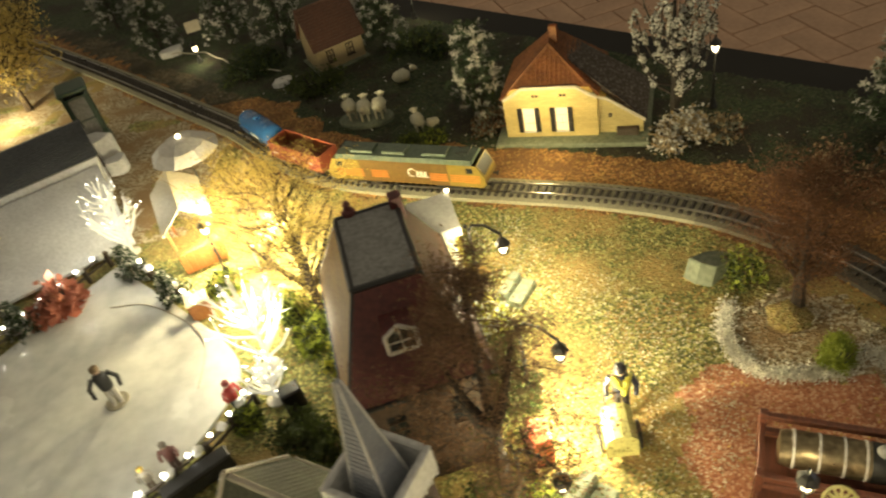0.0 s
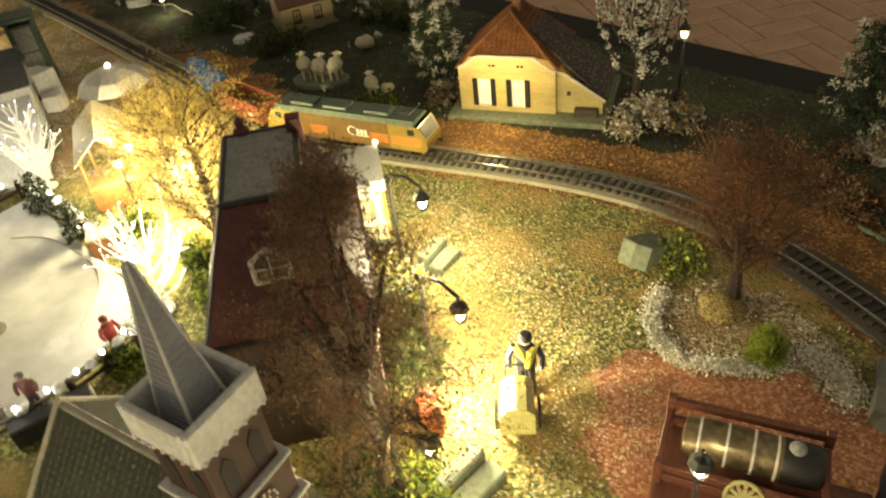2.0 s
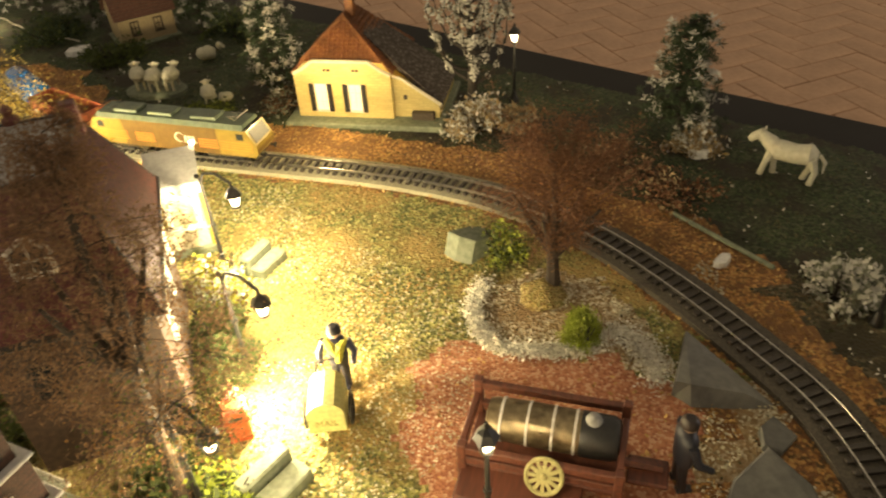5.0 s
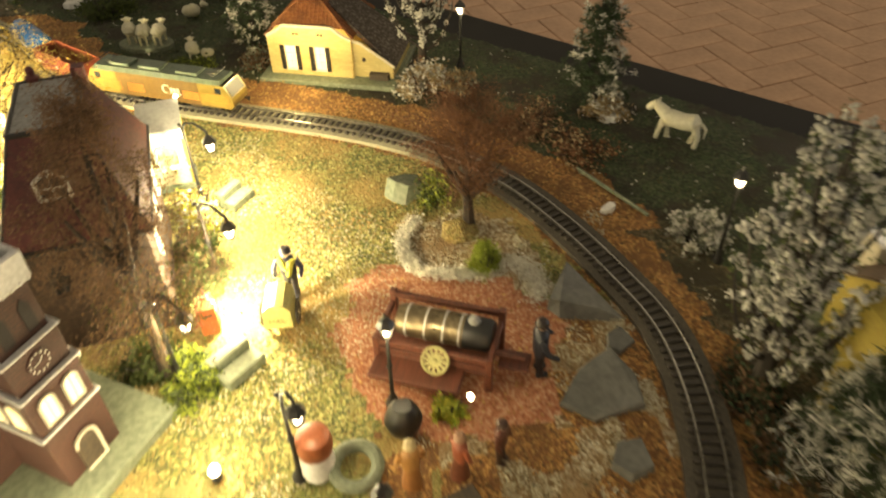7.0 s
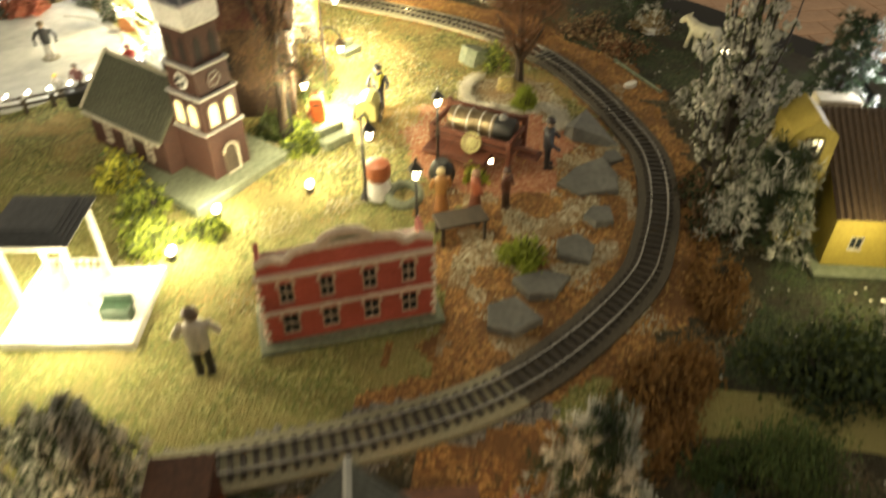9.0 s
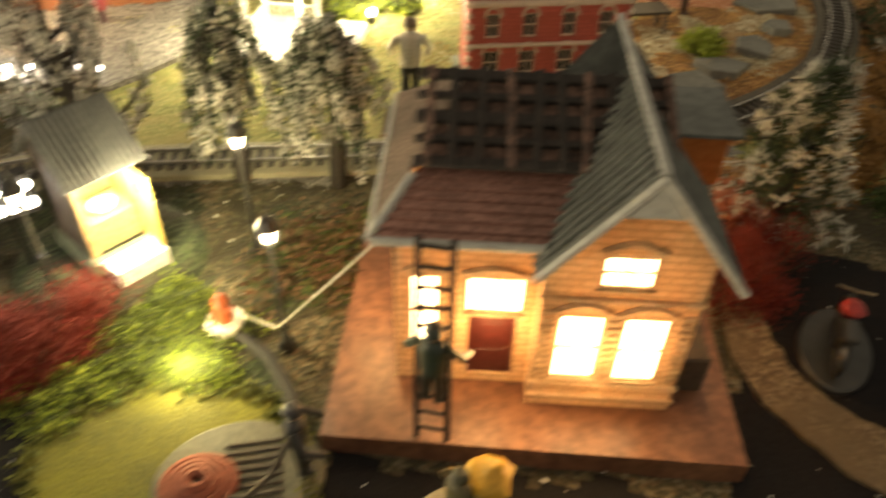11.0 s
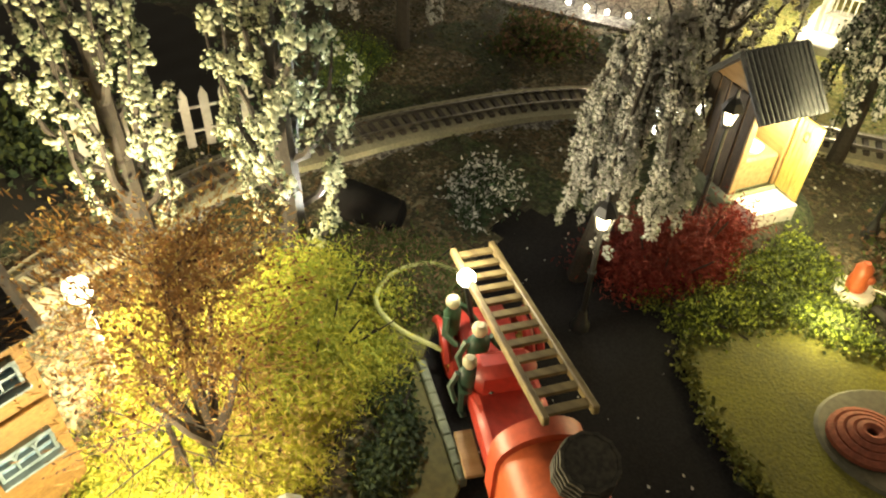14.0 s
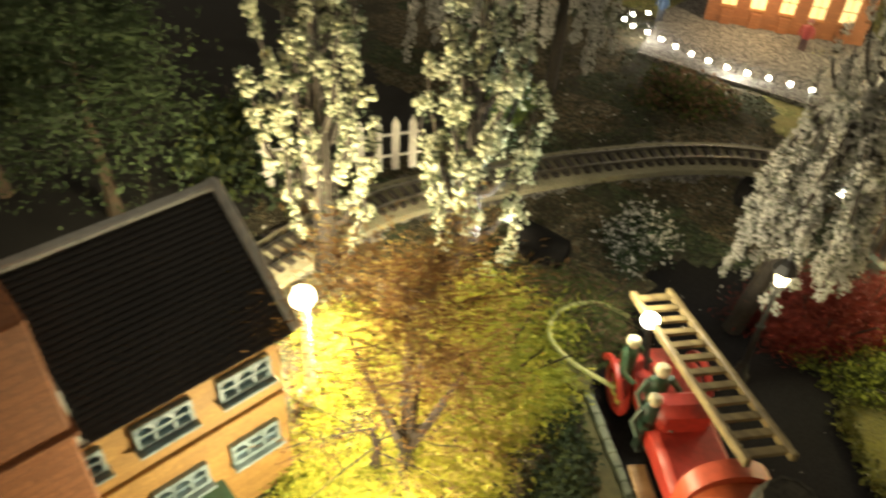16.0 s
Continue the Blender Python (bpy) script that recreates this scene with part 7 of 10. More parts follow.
# ---- on the green ----
figurine("toy postman in a navy coat and yellow scarf", 0.2955, 0.530, 0.057, -5, (0.02, 0.025, 0.055), (0.02, 0.02, 0.03), (0.015, 0.015, 0.02), arm=0.45)
g = Geo()
g.tube([(0.2890, 0.5285, 0.0470), (0.2925, 0.5242, 0.0438), (0.2955, 0.5228, 0.0398), (0.2985, 0.5242, 0.0438), (0.3020, 0.5285, 0.0470), (0.2985, 0.5236, 0.0420), (0.2965, 0.5226, 0.0315)], [0.0028, 0.0034, 0.0034, 0.0034, 0.0028, 0.0032, 0.0024], 6)
solid("scarf", g, toy((0.42, 0.40, 0.05)), "yellow scarf of the toy postman", "scarf")
top = thing("mail_cart", "pale yellow two-wheeled mail cart with a rounded lid", "cart", pose(0.2885, 0.4985, 0, 0, 0, 1))
g = Geo()
g.prism([(-0.0120, 0.008), (0.0120, 0.008), (0.0120, 0.025), (0.0105, 0.029), (0.0065, 0.0325), (0.0, 0.034), (-0.0065, 0.0325), (-0.0105, 0.029), (-0.0120, 0.025)], -0.016, 0.015, "y")
part("body", g, toy((0.56, 0.53, 0.20)), top)
words(top, "MAIL", Matrix.Translation((0, -0.0164, 0.016)) @ Matrix.Rotation(math.pi / 2, 4, "X"), 0.0070, toy((0.30, 0.27, 0.09)))
for s in (-1, 1):
    g = Geo()
    ring = [(s * 0.0150, 0.0105 * math.cos(a), 0.0115 + 0.0105 * math.sin(a)) for a in np.linspace(0, 6.283, 21)[:-1]]
    g.tube(ring, 0.0011, 5, closed=True)
    wheel = part("wheel", g, M_BLACK, top)
    for k in range(8):
        a = 6.283 * k / 8
        part("spoke", Geo().tube([(s * 0.0150, 0, 0.0115), (s * 0.0150, 0.010 * math.cos(a), 0.0115 + 0.010 * math.sin(a))], 0.0004, 4), M_BLACK, wheel)
g = Geo()
for s in (-1, 1):
    g.tube([(s * 0.008, 0.016, 0.026), (s * 0.007, 0.026, 0.032)], 0.0008, 5)
g.tube([(-0.007, 0.026, 0.032), (0.007, 0.026, 0.032)], 0.0008, 5)
part("handle", g, M_BLACK, top)


def boiler_wagon():
    top = thing("boiler_wagon", "red-brown wooden wagon carrying a banded metal boiler", "wagon", pose(0.4245, 0.4465, 0.0, 0, 0, -19.5))
    L, D = 0.092, 0.044
    g = Geo()
    g.box((0, 0, 0.016), (L, D, 0.004), 0.0006)
    g.box((-0.010, -0.032, 0.014), (L * 0.8, 0.026, 0.006), 0.001)
    part("deck", g, M_WOOD, top)
    for y in (-D / 2, D / 2):
        for z in (0.024, 0.042 if y > 0 else 0.032):
            g = Geo()
            g.box((0, y, z), (L, 0.0045, 0.0055), 0.0006)
            part("rail", g, M_WOOD, top)
    for x in (-L / 2, L / 2):
        for y in (-D / 2, D / 2):
            g = Geo()
            h = 0.048 if y > 0 else 0.038
            g.box((x, y, h / 2 - 0.001), (0.0055, 0.0055, h), 0.0006)
            part("post", g, M_WOOD, top)
        g = Geo()
        g.box((x, 0, 0.034), (0.004, D - 0.006, 0.006), 0.0006)
        part("cross_rail", g, M_WOOD, top)
    g = Geo()
    g.m = Matrix.Translation((0, 0.002, 0.036)) @ Matrix.Rotation(math.pi / 2, 4, "Y")
    g.lathe([(0.005, -0.036), (0.0118, -0.0345), (0.0130, -0.030), (0.0135, -0.012), (0.0135, 0.012), (0.0130, 0.036), (0.0118, 0.041), (0.005, 0.043)], seg=24)
    bo = part("boiler", g, M_STEEL, top, "dull brass boiler", smooth=True)
    for x in (-0.026, -0.010, 0.005, 0.018):
        g = Geo()
        g.m = Matrix.Translation((x, 0.002, 0.036)) @ Matrix.Rotation(math.pi / 2, 4, "Y")
        g.lathe([(0.0132, -0.0008), (0.0139, -0.0007), (0.0139, 0.0007), (0.0132, 0.0008)], seg=24)
        part("band", g, M_WHITE, bo, "white painted band")
    g = Geo()
    g.m = Matrix.Translation((0.032, 0.002, 0.036)) @ Matrix.Rotation(math.pi / 2, 4, "Y")
    g.lathe([(0.0134, -0.011), (0.0138, -0.010), (0.0134, 0.008), (0.0118, 0.0112), (0.004, 0.0122)], seg=24)
    part("end_cap", g, M_BLACK, bo, "blackened firebox end", smooth=True)
    g = Geo()
    g.lathe([(0.0050, 0.045), (0.0050, 0.050), (0.0036, 0.0525), (0.001, 0.0535)], (0.028, 0.002, 0.0), 14)
    part("dome", g, M_FELT, bo, "grey dome", smooth=True)
    g = Geo()
    g.m = Matrix.Translation((0.004, -0.0275, 0.028)) @ Matrix.Rotation(radians(56), 4, "X")
    ring = [(0.0105 * math.cos(a), 0.0105 * math.sin(a), 0) for a in np.linspace(0, 6.283, 25)[:-1]]
    g.tube(ring, 0.0014, 6, closed=True)
    cream = toy((0.52, 0.48, 0.20))
    wheel = part("wheel", g, cream, top, "cream yellow spoked wheel")
    for k in range(12):
        a = 6.283 * k / 12
        s1 = Geo()
        s1.m = g.m
        s1.box((0.0055 * math.cos(a), 0.0055 * math.sin(a), 0), (0.0100, 0.0024, 0.0014), 0.0003, Matrix.Rotation(a, 4, "Z"))
        part("spoke", s1, cream, wheel)
    s1 = Geo()
    s1.m = g.m
    s1.ball((0, 0, 0), 0.0026, 8, 6)
    part("hub", s1, cream, wheel)
    g = Geo()
    g.tube([(L / 2, 0, 0.020), (L / 2 + 0.024, 0.002, 0.017)], 0.0028, 6)
    g.box((L / 2 + 0.016, 0, 0.014), (0.024, 0.020, 0.004), 0.001)
    part("drawbar", g, M_WOOD, top)
    figurine("toy worker in dark blue beside the boiler wagon", 0.502, 0.425, 0.060, 90, (0.020, 0.022, 0.032), (0.015, 0.015, 0.02), (0.03, 0.02, 0.016), arm=0.8, wide=1.25)


boiler_wagon()
bush("flower_bush", "yellow-flowered green bush before the boiler wagon", 0.428, 0.392, 0.014, 0.020, ((L_HEDGE, 0.7), (L_LIME, 0.4)), 150, 700, 0.003)
# the group of figures and stalls round the lamps
top = thing("barrel_stand", "orange-red round barrel on a grey stone foot under the lamp", "barrel", pose(0.331, 0.348, 0, 0, 0, 40))
g = Geo()
g.lathe([(0.0125, -0.001), (0.0140, 0.006), (0.0120, 0.016), (0.0100, 0.020)], seg=16)
part("foot", g, M_SNOWTRIM, top, "pale grey stone foot", smooth=True)
g = Geo()
g.lathe([(0.0090, 0.020), (0.0125, 0.024), (0.0135, 0.032), (0.0120, 0.040), (0.0075, 0.043)], seg=18)
part("barrel", g, toy((0.34, 0.10, 0.04)), top, smooth=True)
g = Geo()
ring = [(0.016 * math.cos(a), 0.016 * math.sin(a), 0.006) for a in np.linspace(0, 6.283, 25)[:-1]]
g.tube(ring, 0.005, 8, closed=True)
solid("well_ring", g, M_GREENSTONE, "round grey-green stone ring lying in the grass", "stone ring", pose(0.358, 0.345, 0, 8, 0, 0), smooth=True)
g = Geo()
g.lathe([(0.006, 0.0), (0.012, 0.006), (0.0145, 0.016), (0.011, 0.026), (0.007, 0.031)], seg=18)
solid("iron_kettle", g, M_BLACK, "dark round iron kettle on the earth", "kettle", pose(0.393, 0.376, 0), smooth=True)
figurine("toy figure in an ochre dress by the kettle", 0.398, 0.330, 0.050, 200, (0.40, 0.20, 0.06), (0.34, 0.15, 0.05), (0.5, 0.4, 0.2), skirt=True)
figurine("toy figure in a rust coat among the stalls", 0.432, 0.335, 0.048, 120, (0.34, 0.10, 0.05), (0.20, 0.07, 0.04), (0.35, 0.2, 0.12), skirt=True)
figurine("toy figure in a brown coat near the lamps", 0.462, 0.345, 0.046, 60, (0.14, 0.05, 0.03), (0.06, 0.03, 0.02), (0.08, 0.04, 0.03))
top = thing("wooden_table", "dark wooden trestle table, bare", "table", pose(0.422, 0.292, 0, 0, 0, 25))
g = Geo()
g.box((0, 0, 0.022), (0.050, 0.026, 0.003), 0.0006)
part("tabletop", g, M_TIMBER, top)
for x in (-0.021, 0.021):
    for y in (-0.010, 0.010):
        g = Geo()
        g.box((x, y, 0.010), (0.003, 0.003, 0.022), 0.0004)
        part("leg", g, M_TIMBER, top)
g = Geo()
g.ball((0.4435, 0.381, 0.030), 0.0028, 8, 6)
solid("small_lantern", g, B_WARM, "tiny lit lantern near the boiler wagon", "lantern")
top = thing("post_box", "orange-red post box beside the bench", "post box", pose(0.228, 0.494, 0, 0, 0, 15))
g = Geo()
g.box((0, 0, 0.014), (0.016, 0.014, 0.030), 0.0012)
part("body", g, toy((0.50, 0.10, 0.03)), top)
g = Geo()
g.box((0.0, -0.0072, 0.022), (0.009, 0.001, 0.002))
part("slot", g, M_BLACK, top)
# the first is added to whiten the path and has no lantern
lamp_light("lantern_light", (0.246, 0.507, 0.034), 0.95)
lamp_light("lantern_light", (0.262, 0.350, 0.030), 0.10)
lamp_light("lantern_light", (0.185, 0.292, 0.030), 0.20)
lamp_light("lantern_light", (0.165, 0.222, 0.035), 0.32)
for i, (x, y) in enumerate(((0.258, 0.345), (0.178, 0.290), (0.160, 0.222))):
    top = thing("ground_lantern", "low ground lantern glowing among the bushes", "lantern", Matrix.Translation((x, y, 0)), group="ground lanterns")
    g = Geo()
    g.lathe([(0.004, -0.001), (0.004, 0.004), (0.002, 0.006)], seg=8)
    part("foot", g, M_BLACK, top)
    g = Geo()
    g.ball((0, 0, 0.010), 0.0045, 10, 7)
    part("globe", g, B_WARM, top)

bush("orange_bush", "small orange-red flower bush beside the low lantern", 0.221, 0.509, 0.011, 0.030, ((L_PINK, 0.6), (L_RED, 0.3)), 160, 900, 0.0024)


# ---- the red gabled frontage ----
def red_facade():
    top = thing("red_town_house", "bright red brick house front with sandstone trim and a curved gable", "house", pose(0.284, 0.126, 0.0, 0, 0, 23) @ Matrix.Diagonal((1, 1, 1.2, 1)))
    W, H = 0.138, 0.062
    holes = []
    for x in (0.020, 0.052, 0.086, 0.118):
        holes.append((x - 0.007, x + 0.007, 0.008, 0.026))
        holes.append((x - 0.006, x + 0.006, 0.036, 0.054))
    g = Geo()
    panel(g, 0, W, 0, H, 0, 0.004, holes)
    crest = [(0, H), (W, H), (W, 0.070), (W - 0.012, 0.073), (W - 0.022, 0.070), (W - 0.030, 0.076), (W - 0.044, 0.078), (0.044, 0.078), (0.030, 0.076), (0.022, 0.070), (0.012, 0.073), (0, 0.070)]
    g.prism(crest, 0, 0.004, "y")
    for x in (0, W - 0.004):
        g.box((x + 0.002, 0.024, 0.031), (0.004, 0.040, 0.062))
    part("wall", g, M_BRICKRED, top)
    g = Geo()
    for a, b in zip(crest[2:], crest[3:]):
        g.tube([(a[0], 0.002, a[1] + 0.001), (b[0], 0.002, b[1] + 0.001)], 0.0030, 6)
    g.tube([(W / 2 + 0.021 * math.cos(a), 0.002, 0.077 + 0.011 * math.sin(a)) for a in np.linspace(0, math.pi, 13)], 0.0034, 6)
    g.box((W / 2, -0.001, H), (W, 0.007, 0.0042), 0.001)
    g.box((W / 2, -0.001, 0.031), (W, 0.005, 0.0024), 0.0008)
    part("coping", g, M_SANDTRIM, top, "sandstone coping and string course")
    g = Geo()
    g.prism([(W / 2 + 0.019 * math.cos(a), 0.0775 + 0.010 * math.sin(a)) for a in np.linspace(0, math.pi, 11)], 0.001, 0.003, "y")
    part("tympanum", g, M_GREENSTONE, top)
    g = Geo()
    for k in range(5):
        g.ball((W / 2 - 0.010 + 0.005 * k, 0.0, 0.080), 0.0022, 7, 5)
    part("relief", g, M_SANDTRIM, top)
    for k, (a, b, c, d) in enumerate(holes):
        w = window(top, Matrix.Translation(((a + b) / 2, 0.0028, c)), b - a, d - c, M_DARKPANE, M_SANDTRIM, 2, 2, 0.0012, sill=False)
        g = Geo()
        xm, r = (a + b) / 2, (b - a) / 2 + 0.001
        g.tube([(xm + r * math.cos(q), -0.0004, d - 0.002 + r * math.sin(q)) for q in np.linspace(0, math.pi, 9)], 0.0013, 5)
        part("arch", g, M_SANDTRIM, w)
    for z0 in range(8):
        for x in (0.0, W):
            g = Geo()
            g.box((x, 0.001, 0.005 + 0.008 * z0), (0.006 if z0 % 2 else 0.004, 0.006, 0.0036), 0.0005)
            part("quoin", g, M_SANDTRIM, top)
    g = Geo()
    g.slab([(0.004, 0.004, 0.058), (W - 0.004, 0.004, 0.058), (W - 0.004, 0.046, 0.052), (0.004, 0.046, 0.052)], 0.003)
    part("roof", g, M_WOOD, top, "plain red-brown back roof")
    g = Geo()
    g.box((W / 2, 0.02, 0.001), (W + 0.016, 0.062, 0.005), 0.001)
    part("plinth", g, M_GREENSTONE, top)


red_facade()
figurine("toy man in a white shirt and dark trousers", 0.243, 0.092, 0.070, 200, (0.60, 0.57, 0.48), (0.02, 0.02, 0.025), (0.12, 0.08, 0.05), arm=0.6)


def pavilion():
    top = thing("garden_pavilion", "white open garden pavilion with a grey hipped roof", "pavilion", pose(0.095, 0.158, 0.0, 0, 0, 8))
    g = Geo()
    g.box((0.018, -0.012, 0.003), (0.110, 0.095, 0.010), 0.0012)
    part("platform", g, M_SNOWTRIM, top)
    for x in (-0.026, 0.026):
        for y in (-0.026, 0.026):
            g = Geo()
            g.box((x, y, 0.046), (0.0045, 0.0045, 0.080), 0.0006)
            part("post", g, M_WHITE, top)
    for k in range(4):
        g = Geo()
        g.m = Matrix.Rotation(k * math.pi / 2, 4, "Z")
        g.box((0, -0.027, 0.082), (0.056, 0.003, 0.008), 0.0005)
        part("fascia", g, M_WHITE, top)
        if k != 1:
            g = Geo()
            g.m = Matrix.Rotation(k * math.pi / 2, 4, "Z")
            g.box((0, -0.026, 0.024), (0.050, 0.002, 0.002), 0.0004)
            rail = part("handrail", g, M_WHITE, top)
            for j in range(8):
                g = Geo()
                g.m = Matrix.Rotation(k * math.pi / 2, 4, "Z")
                g.box((-0.021 + 0.006 * j, -0.026, 0.016), (0.0014, 0.0014, 0.015))
                part("baluster", g, M_WHITE, rail)
    for k in range(4):
        c, s = [(-1, -1), (1, -1), (1, 1), (-1, 1)][k], [(1, -1), (1, 1), (-1, 1), (-1, -1)][k]
        roof(top, [(c[0] * 0.034, c[1] * 0.034, 0.086), (s[0] * 0.034, s[1] * 0.034, 0.086), (s[0] * 0.018, s[1] * 0.018, 0.094), (c[0] * 0.018, c[1] * 0.018, 0.094)], M_GREYROOF, 0.0015, 5)
    g = Geo()
    g.box((0, 0, 0.0935), (0.037, 0.037, 0.002), 0.0006)
    part("roof_top", g, M_GREYROOF, top)
    g = Geo()
    g.box((0.052, -0.030, 0.014), (0.026, 0.012, 0.012), 0.001)
    g.box((0.052, -0.022, 0.022), (0.026, 0.003, 0.012), 0.001)
    part("bench", g, M_GREENPAINT, top)
    lamp_light("pavilion_lamp", (0.13, 0.105, 0.06), 0.30, (1.0, 0.85, 0.48))
    lamp_light("pavilion_lamp", (0.04, 0.13, 0.05), 0.40, (1.0, 0.88, 0.52))


pavilion()


def lit_brick_house():
    top = thing("brick_house", "orange brick house with tall lit windows", "house", pose(-0.195, 0.116, 0.0, 0, 0, 29))
    W, H = 0.165, 0.095
    holes = [(x - 0.0085, x + 0.0085, 0.022, 0.062) for x in (0.022, 0.052, 0.082, 0.112, 0.142)]
    g = Geo()
    panel(g, 0, W, 0, H, 0, 0.003, holes)
    for x in (0, W - 0.003):
        g.box((x + 0.0015, 0.045, H / 2), (0.003, 0.084, H))
    panel(g, 0, W, 0, H, 0.087, 0.003)
    part("wall", g, M_ORANGEBRICK, top)
    for a, b, c, d in holes:
        window(top, Matrix.Translation(((a + b) / 2, 0.0015, c)), b - a, d - c, B_PANE, M_ORANGEWOOD, 2, 3)
        g = Geo()
        g.box(((a + b) / 2, -0.002, 0.010), (0.012, 0.005, 0.018), 0.001)
        part("buttress", g, M_ORANGEBRICK, top)
    roof(top, [(-0.006, -0.008, H), (W + 0.006, -0.008, H), (W + 0.006, 0.045, H + 0.04), (-0.006, 0.045, H + 0.04)], M_MAROON, 0.002, 10)
    roof(top, [(W + 0.006, 0.098, H), (-0.006, 0.098, H), (-0.006, 0.045, H + 0.04), (W + 0.006, 0.045, H + 0.04)], M_MAROON, 0.002, 10)
    g = Geo()
    g.prism([(-0.055, -0.125), (0.12, -0.175), (0.175, -0.13), (0.20, -0.03), (0.17, 0.09), (-0.01, 0.09), (-0.045, 0.0)], -0.003, 0.003)
    part("terrace", g, M_BALLAST, top, "grey gravelled terrace")
    lamp_light("terrace_lamp", (-0.13, 0.105, 0.07), 0.25, (1.0, 0.72, 0.38))


M_ORANGEBRICK = mat("orange_brown_brick", (0.34, 0.13, 0.045), (0.25, 0.09, 0.032), 0.7, scale=500, bump=0.35, stretch=(1, 1, 3))
brickwork(M_ORANGEBRICK, 0.009, 0.0034, 0.75)
lit_brick_house()
fence_pts = glide([(-0.235, 0.075), (-0.245, 0.045), (-0.232, 0.028), (-0.20, 0.025), (-0.15, 0.018), (-0.10, 0.020), (-0.060, 0.035), (-0.02, 0.045)], 0.004)
top = thing("hoop_fence", "low dark hoop fence with a string of lit bulbs", "fence")
for k in range(0, len(fence_pts) - 3, 3):
    a, b = fence_pts[k], fence_pts[k + 3]
    g = Geo()
    g.tube([(a.x, a.y, 0.0), (a.x, a.y, 0.010), ((a.x + b.x) / 2, (a.y + b.y) / 2, 0.015), (b.x, b.y, 0.010), (b.x, b.y, 0.0)], 0.0006, 4)
    part("hoop", g, M_BLACK, top)
for k in range(1, len(fence_pts), 5):
    g = Geo()
    g.ball((fence_pts[k].x, fence_pts[k].y - 0.003, 0.007), 0.0025, 8, 6)
    part("bulb", g, B_COOL, top, "glowing white bulb")
lamp_light("fence_light", (-0.20, 0.012, 0.022), 0.08, (1.0, 0.92, 0.75))
lamp_light("fence_light", (-0.09, 0.008, 0.022), 0.08, (1.0, 0.92, 0.75))
figurine("toy figure in blue on the terrace", -0.222, 0.070, 0.035, 0, (0.06, 0.12, 0.22), (0.05, 0.06, 0.08), (0.1, 0.15, 0.2))
figurine("toy figure in red on the terrace", -0.085, 0.130, 0.035, 0, (0.35, 0.05, 0.05), (0.1, 0.05, 0.05), (0.3, 0.1, 0.1))

# ---- the burnt house on its slab ----
M_SLAB = mat("rusty_tan_painted_board", (0.25, 0.118, 0.066), (0.13, 0.056, 0.032), 0.40, scale=160, bump=0.2, big=16, vary=0.6)
M_HOUSEWALL = mat("buff_brick_translucent", (0.78, 0.60, 0.38), (0.66, 0.47, 0.28), 0.7, scale=450, bump=0.4, stretch=(1, 1, 3), sheer=0.3)
brickwork(M_HOUSEWALL, 0.011, 0.0042, 0.45, 0.8)
M_SCORCHED = mat("scorched_brown_boards", (0.24, 0.14, 0.105), (0.045, 0.03, 0.024), 0.85, scale=220, bump=0.6, vary=0.6, big=60)
M_BURNT = mat("charred_timber", (0.012, 0.010, 0.009), (0.03, 0.022, 0.018), 0.85, scale=300, bump=0.6)
M_HIPTILE = mat("weathered_brown_tile", (0.36, 0.27, 0.20), (0.22, 0.155, 0.115), 0.75, scale=420, bump=0.6, vary=0.5, big=40)
M_REDTILE = mat("dull_red_tile", (0.45, 0.235, 0.185), (0.22, 0.105, 0.080), 0.75, scale=420, bump=0.7, vary=0.6, big=30)
M_GREYTILE = mat("grey_ribbed_sheet", (0.155, 0.165, 0.150), (0.085, 0.092, 0.084), 0.6, scale=160, bump=0.2, vary=0.5, big=26)
M_VERGE = mat("pale_grey_verge", (0.48, 0.48, 0.44), (0.36, 0.36, 0.33), 0.6, scale=250)
M_DOORRED = mat("dark_red_door", (0.075, 0.014, 0.012), (0.05, 0.010, 0.009), 0.4, scale=250)

g = Geo()
g.prism([(0.0, 0.0), (0.208, 0.0), (0.208, 0.232), (0.0, 0.232)], -0.003, 0.013, "z")
solid("house_slab", g, M_SLAB, "thick tan board under the burnt house, lit orange", "slab", pose(0.309, -0.258, 0.0, 0, 0, 12))


